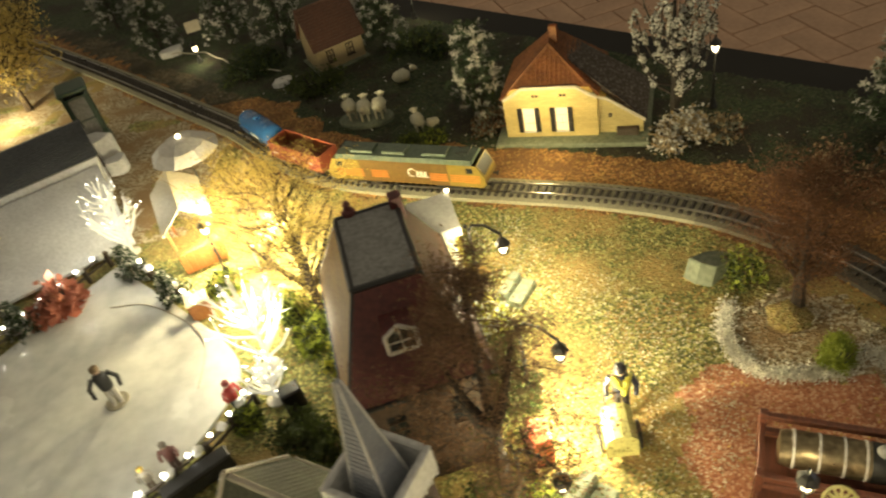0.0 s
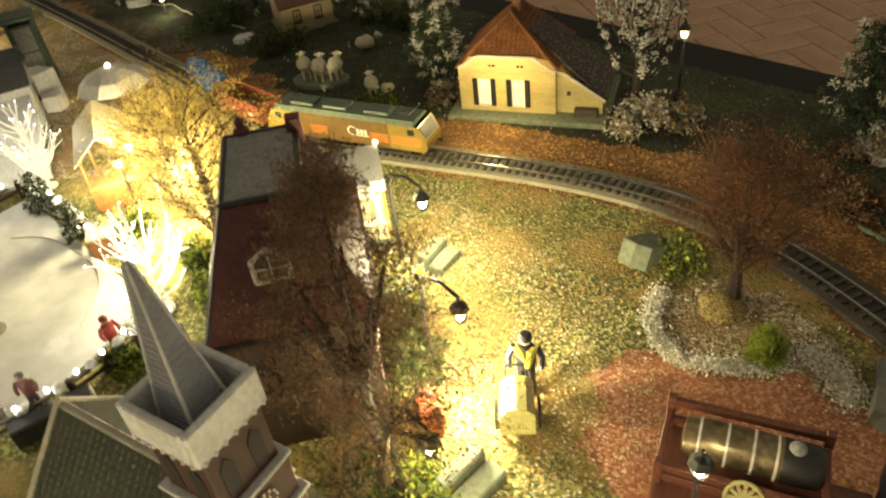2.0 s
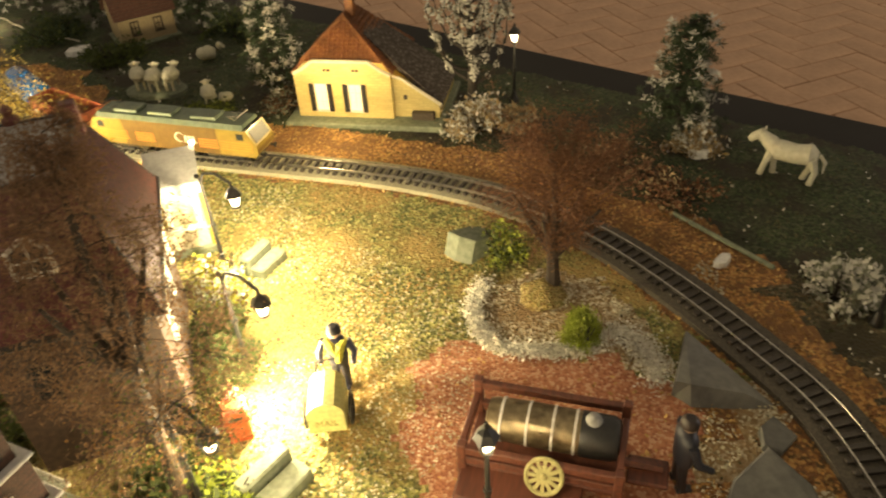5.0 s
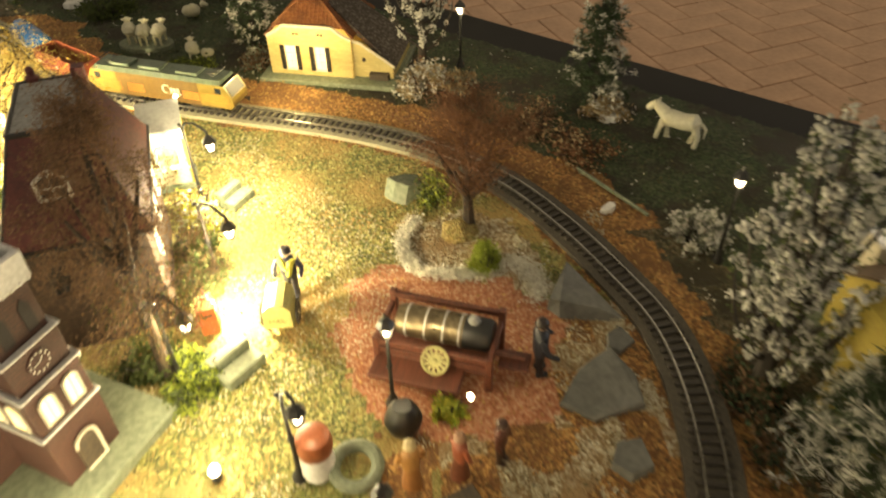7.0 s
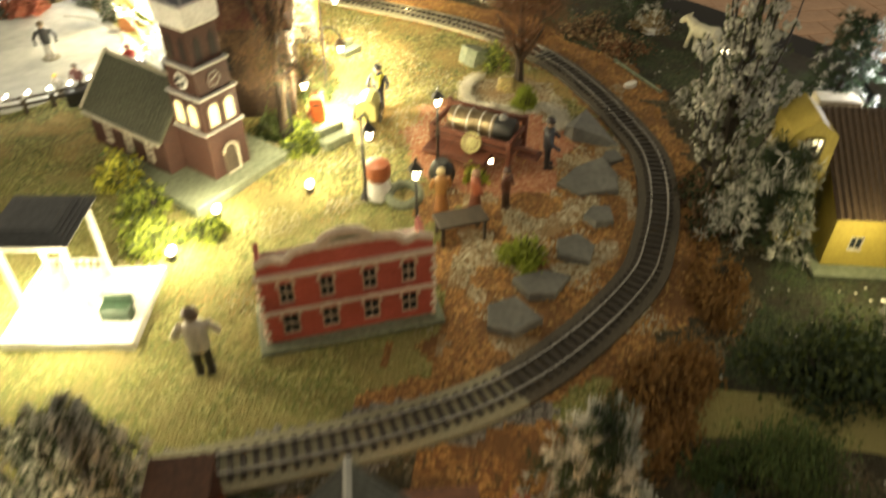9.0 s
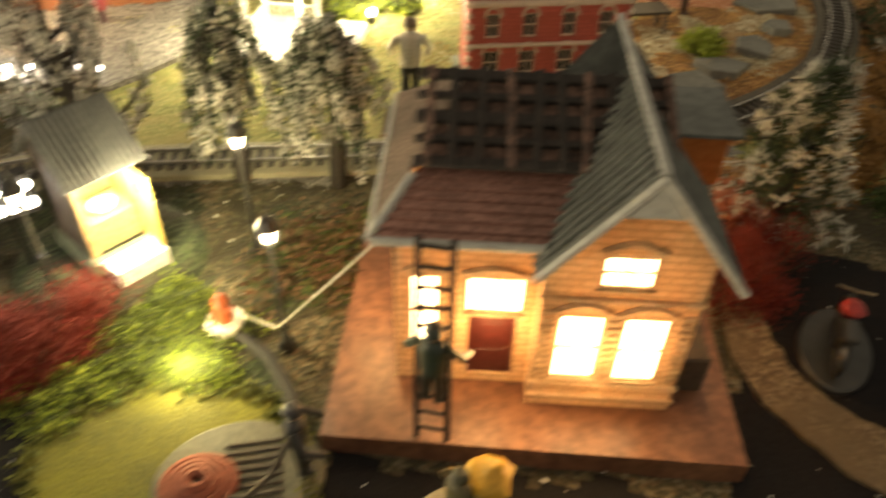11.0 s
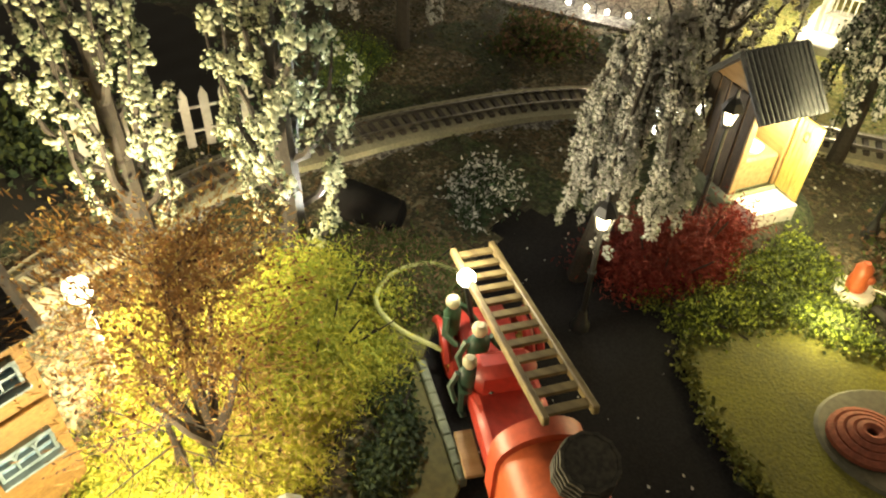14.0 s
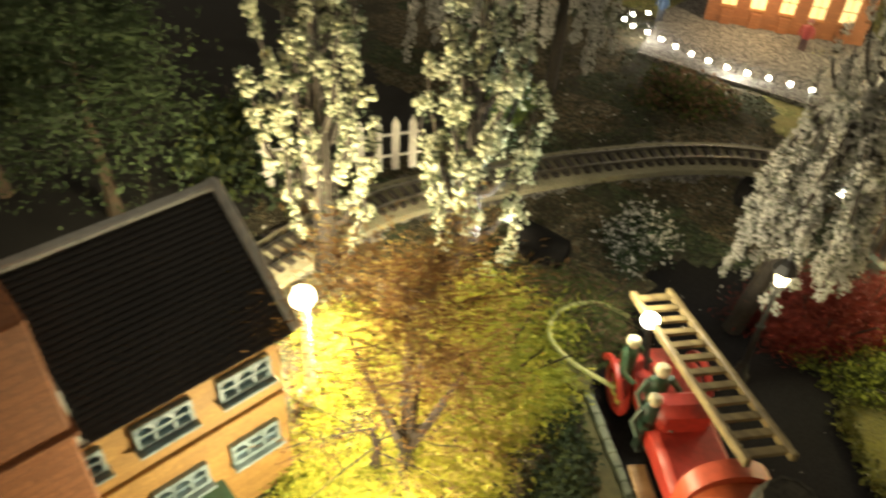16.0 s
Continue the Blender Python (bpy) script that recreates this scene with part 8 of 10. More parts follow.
def burnt_house():
    top = thing("burnt_house", "buff brick house with a half-burnt roof and glowing windows", "house", pose(0.333, -0.2115, 0.013, 0, 0, 13))
    WL, WR, D, H = 0.068, 0.140, 0.104, 0.106
    PJ = -0.013
    # left wing, set back
    holes = [(0.007, 0.022, 0.026, 0.074), (0.036, 0.060, 0.006, 0.048), (0.034, 0.062, 0.051, 0.074)]
    g = Geo()
    panel(g, 0, WL, 0, H, 0, 0.003, holes)
    g.box((0.0015, D / 2 + 0.0015, H / 2), (0.003, D - 0.003, H))
    panel(g, 0, WR, 0, H, D - 0.003, 0.003)
    part("wall", g, M_HOUSEWALL, top)
    window(top, Matrix.Translation((0.0145, 0.0015, 0.026)), 0.015, 0.048, B_ORANGE, M_HOUSEWALL, 1, 2, 0.0015)
    window(top, Matrix.Translation((0.048, 0.0015, 0.051)), 0.028, 0.023, B_ORANGE, M_HOUSEWALL, 2, 1, 0.0012)
    door(top, Matrix.Translation((0.048, 0.0018, 0.006)), 0.022, 0.042, M_DOORRED, M_DOORRED)
    for x, w, z in ((0.0145, 0.020, 0.077), (0.048, 0.032, 0.077)):
        g = Geo()
        g.tube([(x - w / 2 + w * k / 8, -0.001, z + 0.004 * math.sin(math.pi * k / 8)) for k in range(9)], 0.0016, 5)
        part("lintel", g, M_HOUSEWALL, top)
    # projecting gabled wing
    holes = [(WL + 0.009, WL + 0.031, 0.022, 0.066), (WL + 0.039, WL + 0.061, 0.022, 0.066), (WL + 0.024, WL + 0.048, 0.084, 0.103)]
    g = Geo()
    panel(g, WL, WR, 0, 0.106, PJ, 0.003, holes)
    g.prism([(WL, 0.1061), (WR, 0.1061), ((WL + WR) / 2, 0.148)], PJ, PJ + 0.003, "y")
    g.box((WL + 0.0015, PJ / 2 + 0.0015, H / 2), (0.003, -PJ - 0.003, H))
    g.box((WR - 0.0015, (PJ + D) / 2, H / 2), (0.003, D - PJ - 0.006, H))
    part("gable_wall", g, M_HOUSEWALL, top)
    for k, (a, b, c, d) in enumerate(holes):
        window(top, Matrix.Translation(((a + b) / 2, PJ + 0.0012, c)), b - a, d - c, B_ORANGE, M_HOUSEWALL, 2 if k == 2 else 1, 2, 0.0014)
        g = Geo()
        g.tube([((a + b) / 2 - 0.013 + 0.026 * q / 8, PJ - 0.001, d + 0.003 + 0.005 * math.sin(math.pi * q / 8)) for q in range(9)], 0.0018, 5)
        part("lintel", g, M_HOUSEWALL, top)
    for z in (0.008, 0.018, 0.077):
        g = Geo()
        g.box(((WL + WR) / 2, PJ - 0.0008, z), (WR - WL + 0.002, 0.003, 0.0025), 0.0006)
        part("string_course", g, M_HOUSEWALL, top)
    for x in (WL + 0.004, (WL + WR) / 2 - 0.001, WR - 0.004):
        for k in range(10):
            g = Geo()
            g.box((x, PJ - 0.0005, 0.024 + 0.0048 * k), (0.0060 if k % 2 else 0.0044, 0.0024, 0.0034), 0.0004)
            part("quoin", g, M_HOUSEWALL, top)
    # main roof: hipped at the far end, ridge along x
    e, ze, zr = 0.010, 0.106, 0.149
    y0, y1, ym = -0.014, D + 0.004, 0.054
    xl, xr = -0.008, WR + 0.004
    rl, rr = (0.030, ym, zr), (WR - 0.02, ym, zr)
    roof(top, [(xl, y0, ze), (WL + 0.004, y0, ze), (WL + 0.030, ym - 0.012, zr - 0.012), (xl + 0.034, ym - 0.012, zr - 0.012)], M_REDTILE, 0.0016, 13, 0, label="dull red tiles, scorched above")
    roof(top, [(xl, y1, ze), (xl, y0, ze), rl, rl], M_HIPTILE, 0.0016, 15, 0, label="weathered brown tiles")
    roof(top, [(xr, y1, ze), (xl, y1, ze), rl, rr], M_GREYTILE, 0.0016, 0, 30, 0.0012)
    # charred rafters over the burnt part
    rf = part("burnt_roof", Geo().slab([(0.010, 0.016, 0.1265), (WL + 0.050, 0.016, 0.1265), (WL + 0.050, ym, zr), (0.030, ym, zr)], 0.002), M_SCORCHED, top, "charred open roof timbers")
    up = (Vector((0, ym, zr)) - Vector((0, 0.016, 0.1275))).normalized()
    lean_m = Matrix.Rotation(math.atan2(up.z, up.y), 4, "X")
    for k in range(10):
        g = Geo()
        x = 0.014 + 0.0117 * k + 0.0012 * math.sin(5.0 * k)
        g.box((x, 0.033, 0.1395), (0.0036, 0.050, 0.0034), 0.0006, lean_m @ Matrix.Rotation(0.05 * math.sin(3.0 * k), 4, "Z"))
        part("rafter", g, M_BURNT if k % 3 else M_SCORCHED, rf)
    for y, w in ((0.014, 0.0050), (0.0235, 0.0034), (0.0330, 0.0060), (0.0425, 0.0034), (0.0520, 0.0052)):
        g = Geo()
        g.box((0.064, y, 0.1275 + (y - 0.016) * up.z / up.y + 0.0015), (0.112, w, 0.0034), 0.0006, lean_m)
        part("purlin", g, M_BURNT, rf)
    # gabled cross roof
    gx, zg = (WL + WR) / 2, 0.153
    yf = PJ - 0.014
    roof(top, [(WL - 0.006, y1, 0.100), (WL - 0.006, yf, 0.100), (gx, yf, zg), (gx, y1, zg + 0.002)], M_GREYTILE, 0.0016, 0, 26, 0.0012, label="grey ribbed roof sheets")
    roof(top, [(WR + 0.008, yf, 0.098), (WR + 0.008, y1, 0.098), (gx, y1, zg + 0.002), (gx, yf, zg)], M_GREYTILE, 0.0016, 0, 30, 0.0012, label="grey ribbed roof sheets")
    for a, b in (((WL - 0.006, yf - 0.001, 0.1005), (gx, yf - 0.001, zg + 0.001)), ((WR + 0.008, yf - 0.001, 0.0985), (gx, yf - 0.001, zg + 0.001)), ((gx, yf, zg + 0.0015), (gx, y1, zg + 0.003)),
                 ((xl, y0 - 0.001, ze), (WL - 0.002, y0 - 0.001, ze)), ((xl - 0.001, y0, ze), (0.008, 0.012, 0.1225)), ((xl, y0, ze), (xl, y1, ze))):
        part("verge_board", Geo().tube([a, b], 0.0021, 6), M_VERGE, top, "pale grey verge board")
    g = Geo()
    g.prism([(gx - 0.011, 0.136), (gx + 0.011, 0.136), (gx, 0.1515)], yf - 0.002, yf + 0.001, "y")
    part("barge_board", g, M_VERGE, top)
    # rear dormer with its lit cheek and the coal box
    g = Geo()
    g.box((WR - 0.004, ym + 0.004, 0.118), (0.028, 0.036, 0.028), 0.001)
    part("dormer", g, M_ORANGEWALL, top, "orange lit dormer cheek")
    g = Geo()
    g.slab([(WR - 0.022, ym - 0.018, 0.134), (WR + 0.014, ym - 0.018, 0.134), (WR + 0.014, ym + 0.026, 0.134), (WR - 0.022, ym + 0.026, 0.134)], 0.002)
    part("dormer_roof", g, M_GREYTILE, top)
    g = Geo()
    g.box((WR + 0.010, 0.020, 0.012), (0.020, 0.040, 0.025), 0.0012)
    coal = part("coal_box", g, M_TIMBER, top)
    for k in range(6):
        g = Geo()
        g.box((WR + 0.0205, 0.004 + 0.0064 * k, 0.012), (0.001, 0.0022, 0.022))
        part("slat", g, M_TIMBER, coal)
    for y in (0.030, 0.072):
        window(top, Matrix.Translation((0.0, y, 0.024)) @ Matrix.Rotation(-math.pi / 2, 4, "Z"), 0.015, 0.054, B_DIMPANE, M_HOUSEWALL, 2, 3)
    window(top, Matrix.Translation((WR, 0.070, 0.070)) @ Matrix.Rotation(math.pi / 2, 4, "Z"), 0.016, 0.026, B_ORANGE, M_HOUSEWALL, 2, 2)
    for p, w in (((0.030, 0.040, 0.050), 0.42), ((0.102, 0.030, 0.055), 0.48)):
        lamp_light("house_lamp", tuple(top.matrix_world @ Vector(p)), w, (1.0, 0.60, 0.24), 0.01)
    for p, w in (((0.048, -0.014, 0.045), 0.05), ((0.100, PJ - 0.018, 0.044), 0.045), ((WR + 0.016, 0.070, 0.085), 0.10), ((-0.016, 0.050, 0.055), 0.08)):
        lamp_light("window_glow", tuple(top.matrix_world @ Vector(p)), w, (1.0, 0.58, 0.20), 0.01)


M_ORANGEWALL = mat("orange_translucent_wall", (0.62, 0.24, 0.06), (0.50, 0.17, 0.04), 0.6, scale=300, sheer=0.4)
burnt_house()
top = thing("shed", "small dark red shed behind the burnt house", "shed", pose(0.288, -0.040, 0.0, 0, 0, 13))
g = Geo()
g.box((0, 0, 0.028), (0.036, 0.034, 0.060), 0.001)
part("body", g, M_DOORRED, top)
g = Geo()
g.box((0, 0, 0.0595), (0.040, 0.038, 0.003), 0.0008)
part("roof", g, M_BROWNROOF, top)
g = Geo()
g.box((0, -0.0174, 0.026), (0.016, 0.001, 0.040), 0.0003)
part("door", g, M_DOORRED, top)


def ladder(name, label, a, b, width, rungs, mt, side, r=0.0011, flat=0.0022):
    """A ladder from a to b; side is the way across."""
    top = thing(name, label, "ladder")
    a, b, s = Vector(a), Vector(b), Vector(side).normalized() * width / 2
    for k in (-1, 1):
        part("rail", Geo().tube([a + s * k, b + s * k], flat, 5), mt, top)
    for k in range(rungs):
        p = a + (b - a) * ((k + 0.6) / rungs)
        part("rung", Geo().tube([p - s, p + s], r, 5), mt, top)
    return top


ladder("wooden_ladder", "dark charred wooden ladder leaning on the eaves", (0.362, -0.244, 0.014), (0.357, -0.226, 0.126), 0.015, 11, M_BURNT, (1, 0.08, 0), 0.0011, 0.0017)
figurine("toy fireman in a dark green coat on the ladder", 0.361, -0.240, 0.050, 176, (0.02, 0.035, 0.025), (0.015, 0.02, 0.018), (0.03, 0.04, 0.03), z=0.038, arm=1.0)
figurine("toy fireman with a yellow coat kneeling on a round base", 0.385, -0.279, 0.046, 150, (0.07, 0.06, 0.02), (0.06, 0.05, 0.02), (0.05, 0.05, 0.025), arm=1.0, base=0.021, wide=1.2)
g = Geo()
g.blob((0, 0, 0), 0.011, 5, 0.35, 10, 7, 0.6)
solid("yellow_coat", g, toy((0.52, 0.30, 0.02)), "folded yellow coat held by the toy fireman", "coat", pose(0.396, -0.270, 0.034), smooth=True)
figurine("toy fireman in black with a hose nozzle", 0.305, -0.272, 0.048, 120, (0.015, 0.017, 0.02), (0.012, 0.013, 0.016), (0.03, 0.03, 0.035), arm=1.0, z=0.003)
M_HOSE = mat("red_brown_canvas_hose", (0.30, 0.085, 0.045), (0.20, 0.055, 0.030), 0.85, scale=500, bump=0.5)
top = thing("hose_reel", "round red hose reel on a grey oval base", "hose reel", pose(0.278, -0.285, 0, 0, 0, 26) @ Matrix.Scale(1.14, 4))
g = Geo()
g.lathe([(0.036, -0.001), (0.036, 0.002), (0.0345, 0.003), (0.02, 0.0032)], seg=32, sy=0.80)
part("base", g, M_OLIVEBASE, top, "flat grey oval base")
for k in range(4):
    g = Geo()
    r = 0.0145 - 0.0034 * k
    g.tube([(-0.016 + r * math.cos(a), -0.003 + r * 0.9 * math.sin(a), 0.0052 + 0.0012 * k) for a in np.linspace(0, 6.283, 25)[:-1]], 0.0022, 6, closed=True)
    part("hose_coil", g, M_HOSE, top)
for k in range(8):
    g = Geo()
    g.box((0.006, -0.014 + 0.0042 * k, 0.0036), (0.024, 0.0016, 0.0014), 0.0003)
    part("slat", g, M_TIMBER, top)
g = Geo()
g.tube([(-0.008, -0.010, 0.006), (0.004, -0.012, 0.006), (0.014, -0.006, 0.010), (0.024, 0.004, 0.022)], 0.0012, 6)
part("hose", g, M_TIMBER, top)
top = thing("hydrant", "small red hydrant on a white round disc", "hydrant", Matrix.Translation((0.222, -0.196, 0.003)))
g = Geo()
g.lathe([(0.0115, -0.004), (0.0115, 0.002), (0.009, 0.0032)], seg=22)
part("disc", g, M_WHITE, top)
g = Geo()
g.lathe([(0.0055, 0.003), (0.0060, 0.008), (0.0048, 0.014), (0.0050, 0.018), (0.002, 0.022)], seg=12)
g.ball((0.005, 0, 0.012), 0.0028, 8, 6)
part("body", g, toy((0.40, 0.09, 0.03)), top, smooth=True)
g = Geo()
g.tube([(0.230, -0.190, 0.006), (0.262, -0.205, 0.020), (0.305, -0.218, 0.080), (0.331, -0.227, 0.118)], 0.0006, 5)
solid("gutter_wire", g, M_PALE, "thin pale wire from the eaves to the grass", "wire")
g = Geo()
g.tube([(0.236, -0.204, 0.005), (0.26, -0.215, 0.006), (0.285, -0.238, 0.008), (0.300, -0.262, 0.02)], [0.003, 0.004, 0.004, 0.003], 7)
solid("fire_hose", g, M_BORDER, "thick black fire hose across the grass", "hose", smooth=True)
figurine("toy fireman in a brown coat beside a red trolley", 0.470, -0.268, 0.044, 200, (0.03, 0.03, 0.025), (0.03, 0.025, 0.02), (0.06, 0.06, 0.05), arm=0.8)
g = Geo()
g.box((0, 0, 0.008), (0.040, 0.024, 0.012), 0.002)
solid("hand_trolley", g, toy((0.30, 0.08, 0.05)), "low red-brown hand trolley on the asphalt", "trolley", pose(0.450, -0.292, 0.0, 0, 0, -12))

# ---- lawn, paths and the road's loose snow ----
g = Geo()
pp = glide(LAWN + LAWN[:1], 0.008)
g.prism([(p.x, p.y) for p in pp[:-1]], -0.003, 0.0022)
solid("lawn", g, M_LAWN, "flat yellow-green lawn mat lit by a lamp", "lawn", kind="structure")
M_PAVE = mat("mossy_yellow_paving", (0.13, 0.12, 0.035), (0.09, 0.085, 0.025), 0.8, scale=300, bump=0.4)
path_thing = thing("pavement", "narrow mossy paved path with a stone kerb", "pavement", kind="structure")
g = Geo()
g.prism([(0.050, -0.398), (0.066, -0.380), (0.078, -0.404), (0.110, -0.428), (0.138, -0.440), (0.175, -0.56), (0.140, -0.56), (0.110, -0.458), (0.070, -0.432)], -0.003, 0.0025)
part("paving", g, M_PAVE, path_thing)
for k in range(9):
    t = k / 9
    g = Geo()
    g.box((0.081 + 0.062 * t, -0.4065 - 0.038 * t, 0.003), (0.0078, 0.0042, 0.007), 0.0006, Matrix.Rotation(math.atan2(-0.038, 0.062), 4, "Z"))
    part("kerb_stone", g, M_GREENSTONE, path_thing)
M_DUST = grain("dusty_brown_verge", [(0.15, 0.11, 0.06), (0.10, 0.07, 0.04), (0.20, 0.15, 0.09), (0.07, 0.05, 0.03)], 500, dist=0.0006, patch=(0.11, 0.08, 0.045))
pp = glide([(0.512, -0.060), (0.514, -0.090), (0.524, -0.132), (0.547, -0.160), (0.580, -0.182), (0.625, -0.20)], 0.006)
edge = []
for s1 in (1, -1):
    row = []
    for i, p in enumerate(pp):
        d = (pp[min(i + 1, len(pp) - 1)] - pp[max(i - 1, 0)]).normalized()
        w = 0.011 + 0.004 * noise.noise(Vector((i * 0.4, s1 * 5.0, 0))) + 0.010 * i / len(pp)
        row.append((p.x - d.y * w * s1, p.y + d.x * w * s1))
    edge += row if s1 > 0 else row[::-1]
g = Geo()
g.prism(edge, -0.004, 0.0018)
solid("verge", g, M_DUST, "strip of dusty brown earth beside the asphalt", "verge", kind="structure")
bush("green_bush", "yellow-green moss clump at the asphalt's edge", 0.626, -0.150, 0.028, 0.016, ((L_LIME, 0.7), (L_HEDGE, 0.5)), 261, 1800, 0.0024)
bush("pink_bush", "salmon pink leafed bush beside the burnt house", 0.503, -0.022, 0.022, 0.040, ((L_PINK, 0.9), (L_SNOW, 0.2)), 262, 1100, 0.0036)
bush("tan_bush", "orange-tan cork bank of foliage beside the track", 0.596, 0.125, 0.040, 0.030, ((L_TAN, 1.0),), 263, 4200, 0.0026, 0.8, 1.7, rz=-35)
spot_light("floodlight_glow", (0.103, -0.205, 0.062), (0.15, -0.262, 0.01), 0.03, 110, (1.0, 0.96, 0.85))
M_GLASSBASE = mat("glossy_dark_resin", (0.014, 0.014, 0.013), (0.03, 0.03, 0.028), 0.45, scale=80, bump=0.1)

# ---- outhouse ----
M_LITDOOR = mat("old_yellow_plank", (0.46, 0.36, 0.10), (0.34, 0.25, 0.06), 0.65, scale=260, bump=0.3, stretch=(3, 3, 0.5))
def outhouse():
    top = thing("outhouse", "small wooden outhouse with its lit door standing open", "outhouse", pose(0.126, -0.162, 0.020, 0, 0, 64))
    hw, hd, H, R = 0.019, 0.020, 0.068, 0.088
    g = Geo()
    panel(g, -hw, hw, 0, H, -hd, 0.002, [(-0.0145, 0.0145, 0.002, 0.058)])
    panel(g, -hw, hw, 0, H, hd - 0.002, 0.002)
    for x in (-hw, hw - 0.002):
        g.prism([(-hd + 0.002, 0), (hd - 0.002, 0), (hd - 0.002, H), (0, R - 0.003), (-hd + 0.002, H)], x, x + 0.002, "x")
    part("wall", g, M_OAK, top)
    M_WEATHERED = mat("dark_weathered_plank", (0.10, 0.075, 0.055), (0.055, 0.042, 0.032), 0.8, scale=300, bump=0.4, stretch=(3, 3, 0.5))
    for s in (-1, 1):
        for k in range(5):
            g = Geo()
            g.box((s * (hw + 0.0004), -hd + 0.004 + 0.0085 * k, 0.034), (0.0014, 0.0072, 0.066), 0.0004)
            part("plank", g, M_WEATHERED, top)
    g = Geo()
    g.box((0, 0, -0.009), (0.046, 0.050, 0.022), 0.002)
    part("footing", g, M_GREENSTONE, top)
    roof(top, [(-hw - 0.006, -hd - 0.010, H - 0.010), (hw + 0.006, -hd - 0.010, H - 0.010), (hw + 0.006, 0, R), (-hw - 0.006, 0, R)], M_GREYROOF, 0.0016, 0, 14, 0.0013, label="dark grey ribbed roof")
    roof(top, [(hw + 0.006, hd + 0.010, H - 0.010), (-hw - 0.006, hd + 0.010, H - 0.010), (-hw - 0.006, 0, R), (hw + 0.006, 0, R)], M_GREYROOF, 0.0016, 0, 14, 0.0013, label="dark grey ribbed roof")
    g = Geo()
    swing = Matrix.Translation((0.0165, -hd - 0.001, 0.0)) @ Matrix.Rotation(radians(-92), 4, "Z") @ Matrix.Diagonal((0.62, 1, 0.92, 1))
    g.m = swing
    g.box((0.0150, 0, 0.030), (0.030, 0.0018, 0.056), 0.0005)
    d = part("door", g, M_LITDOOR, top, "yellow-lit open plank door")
    for k in range(5):
        g = Geo()
        g.m = swing
        g.box((0.0035 + 0.0058 * k, -0.0011, 0.030), (0.0050, 0.0008, 0.054), 0.0003)
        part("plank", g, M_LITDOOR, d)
    g = Geo()
    g.m = swing
    g.tube([(0.016 + 0.0032 * math.cos(q), -0.0018, 0.047 + 0.0032 * math.sin(q)) for q in np.linspace(0.6, 5.2, 10)], 0.0007, 5)
    part("door_cutout", g, M_BURNT, d)
    g = Geo()
    g.box((0, -0.004, 0.012), (0.030, 0.026, 0.022), 0.001)
    part("seat", g, M_OAK, top)
    g = Geo()
    g.lathe([(0.007, 0.023), (0.0085, 0.026), (0.006, 0.027)], (0, -0.006, 0), 14)
    part("seat_ring", g, M_WHITE, top)
    g = Geo()
    g.prism([(-0.016, -hd - 0.022), (0.016, -hd - 0.022), (0.018, -hd), (-0.018, -hd)], -0.016, 0.001)
    part("doorstep", g, M_SNOWTRIM, top, "pale stone doorstep in bright light")
    lamp_light("outhouse_lamp", tuple(top.matrix_world @ Vector((0, -0.012, 0.052))), 0.18, (1.0, 0.84, 0.42))
    lamp_light("doorstep_lamp", tuple(top.matrix_world @ Vector((0.004, -hd - 0.030, 0.050))), 0.40, (1.0, 0.86, 0.44))


outhouse()
g = Geo()
g.lathe([(0.062, -0.004), (0.055, 0.005), (0.045, 0.010), (0.03, 0.012)], seg=26)
solid("knoll", g, M_MOSS, "low mossy knoll under the outhouse", "knoll", Matrix.Translation((0.125, -0.165, 0)), smooth=True)
for x, y, h, w in ((0.264, -0.201, 0.088, 0.03), (0.211, -0.132, 0.090, 0.03), (0.122, -0.325, 0.077, 0.03), (0.130, -0.216, 0.091, 0.0015)):
    street_lamp(x, y, h, label="slim black street lamp with a small lit lantern", s=0.9)
    lamp_light("lantern_light", (x + 0.007, y - 0.010, h - 0.012), w)
lamp_light("lawn_lamp", (0.222, -0.236, 0.016), 0.11, (1.0, 0.86, 0.36))

# ---- flocked trees of the front ----
for i, (x, y, h, w) in enumerate([(-0.035, -0.392, 0.205, 0.042), (-0.098, -0.452, 0.205, 0.040)]):
    flocked("snowy_poplar", "tall poplar-like tree with upright branches thick with creamy snow", x, y, h, w, 200 + i, L_FROST, L_GREEN, n=20, per=13, per_lump=40, size=0.0020, spread=0.0031, inner=0.25, shade=0.25, patch=0.72, trunk=0.0066, group="snowy poplars")


willow("weeping tree with hanging strands of pale frosted flock", 0.098, -0.292, 0.152, 0.036, 210, L_SNOW, L_GREY, n=30, per=24, per_lump=30, lean=(0.012, 0.012), spread=0.0021, shade=0.25)
willow("weeping tree with hanging frosted strands behind the railway", -0.175, -0.160, 0.165, 0.060, 211, L_SNOW, L_TWIGGY, n=18, per=19, per_lump=26, spread=0.0032, shade=0.2)
willow("weeping tree with hanging frosted strands beside the fence", -0.245, -0.215, 0.15, 0.055, 214, L_SNOW, L_TWIGGY, n=18, per=18, per_lump=26, spread=0.0032, shade=0.2)
flocked("snowy_tree", "spreading tree thick with white flock behind the outhouse", 0.070, -0.100, 0.170, 0.052, 212, L_SNOW, L_TWIGGY, n=26, per=14, per_lump=26, size=0.0021, spread=0.0024, shade=0.2, patch=0.9)
for i, (x, y, h, w) in enumerate([(0.163, -0.060, 0.125, 0.040), (0.232, -0.045, 0.120, 0.036)]):
    willow("dark weeping tree with frosted hanging branch tips behind the lawn", x, y, h, w, 220 + i, L_SNOW, L_GREEN, n=22, per=17, per_lump=22, shade=0.9, patch=0.55, spread=0.0029)
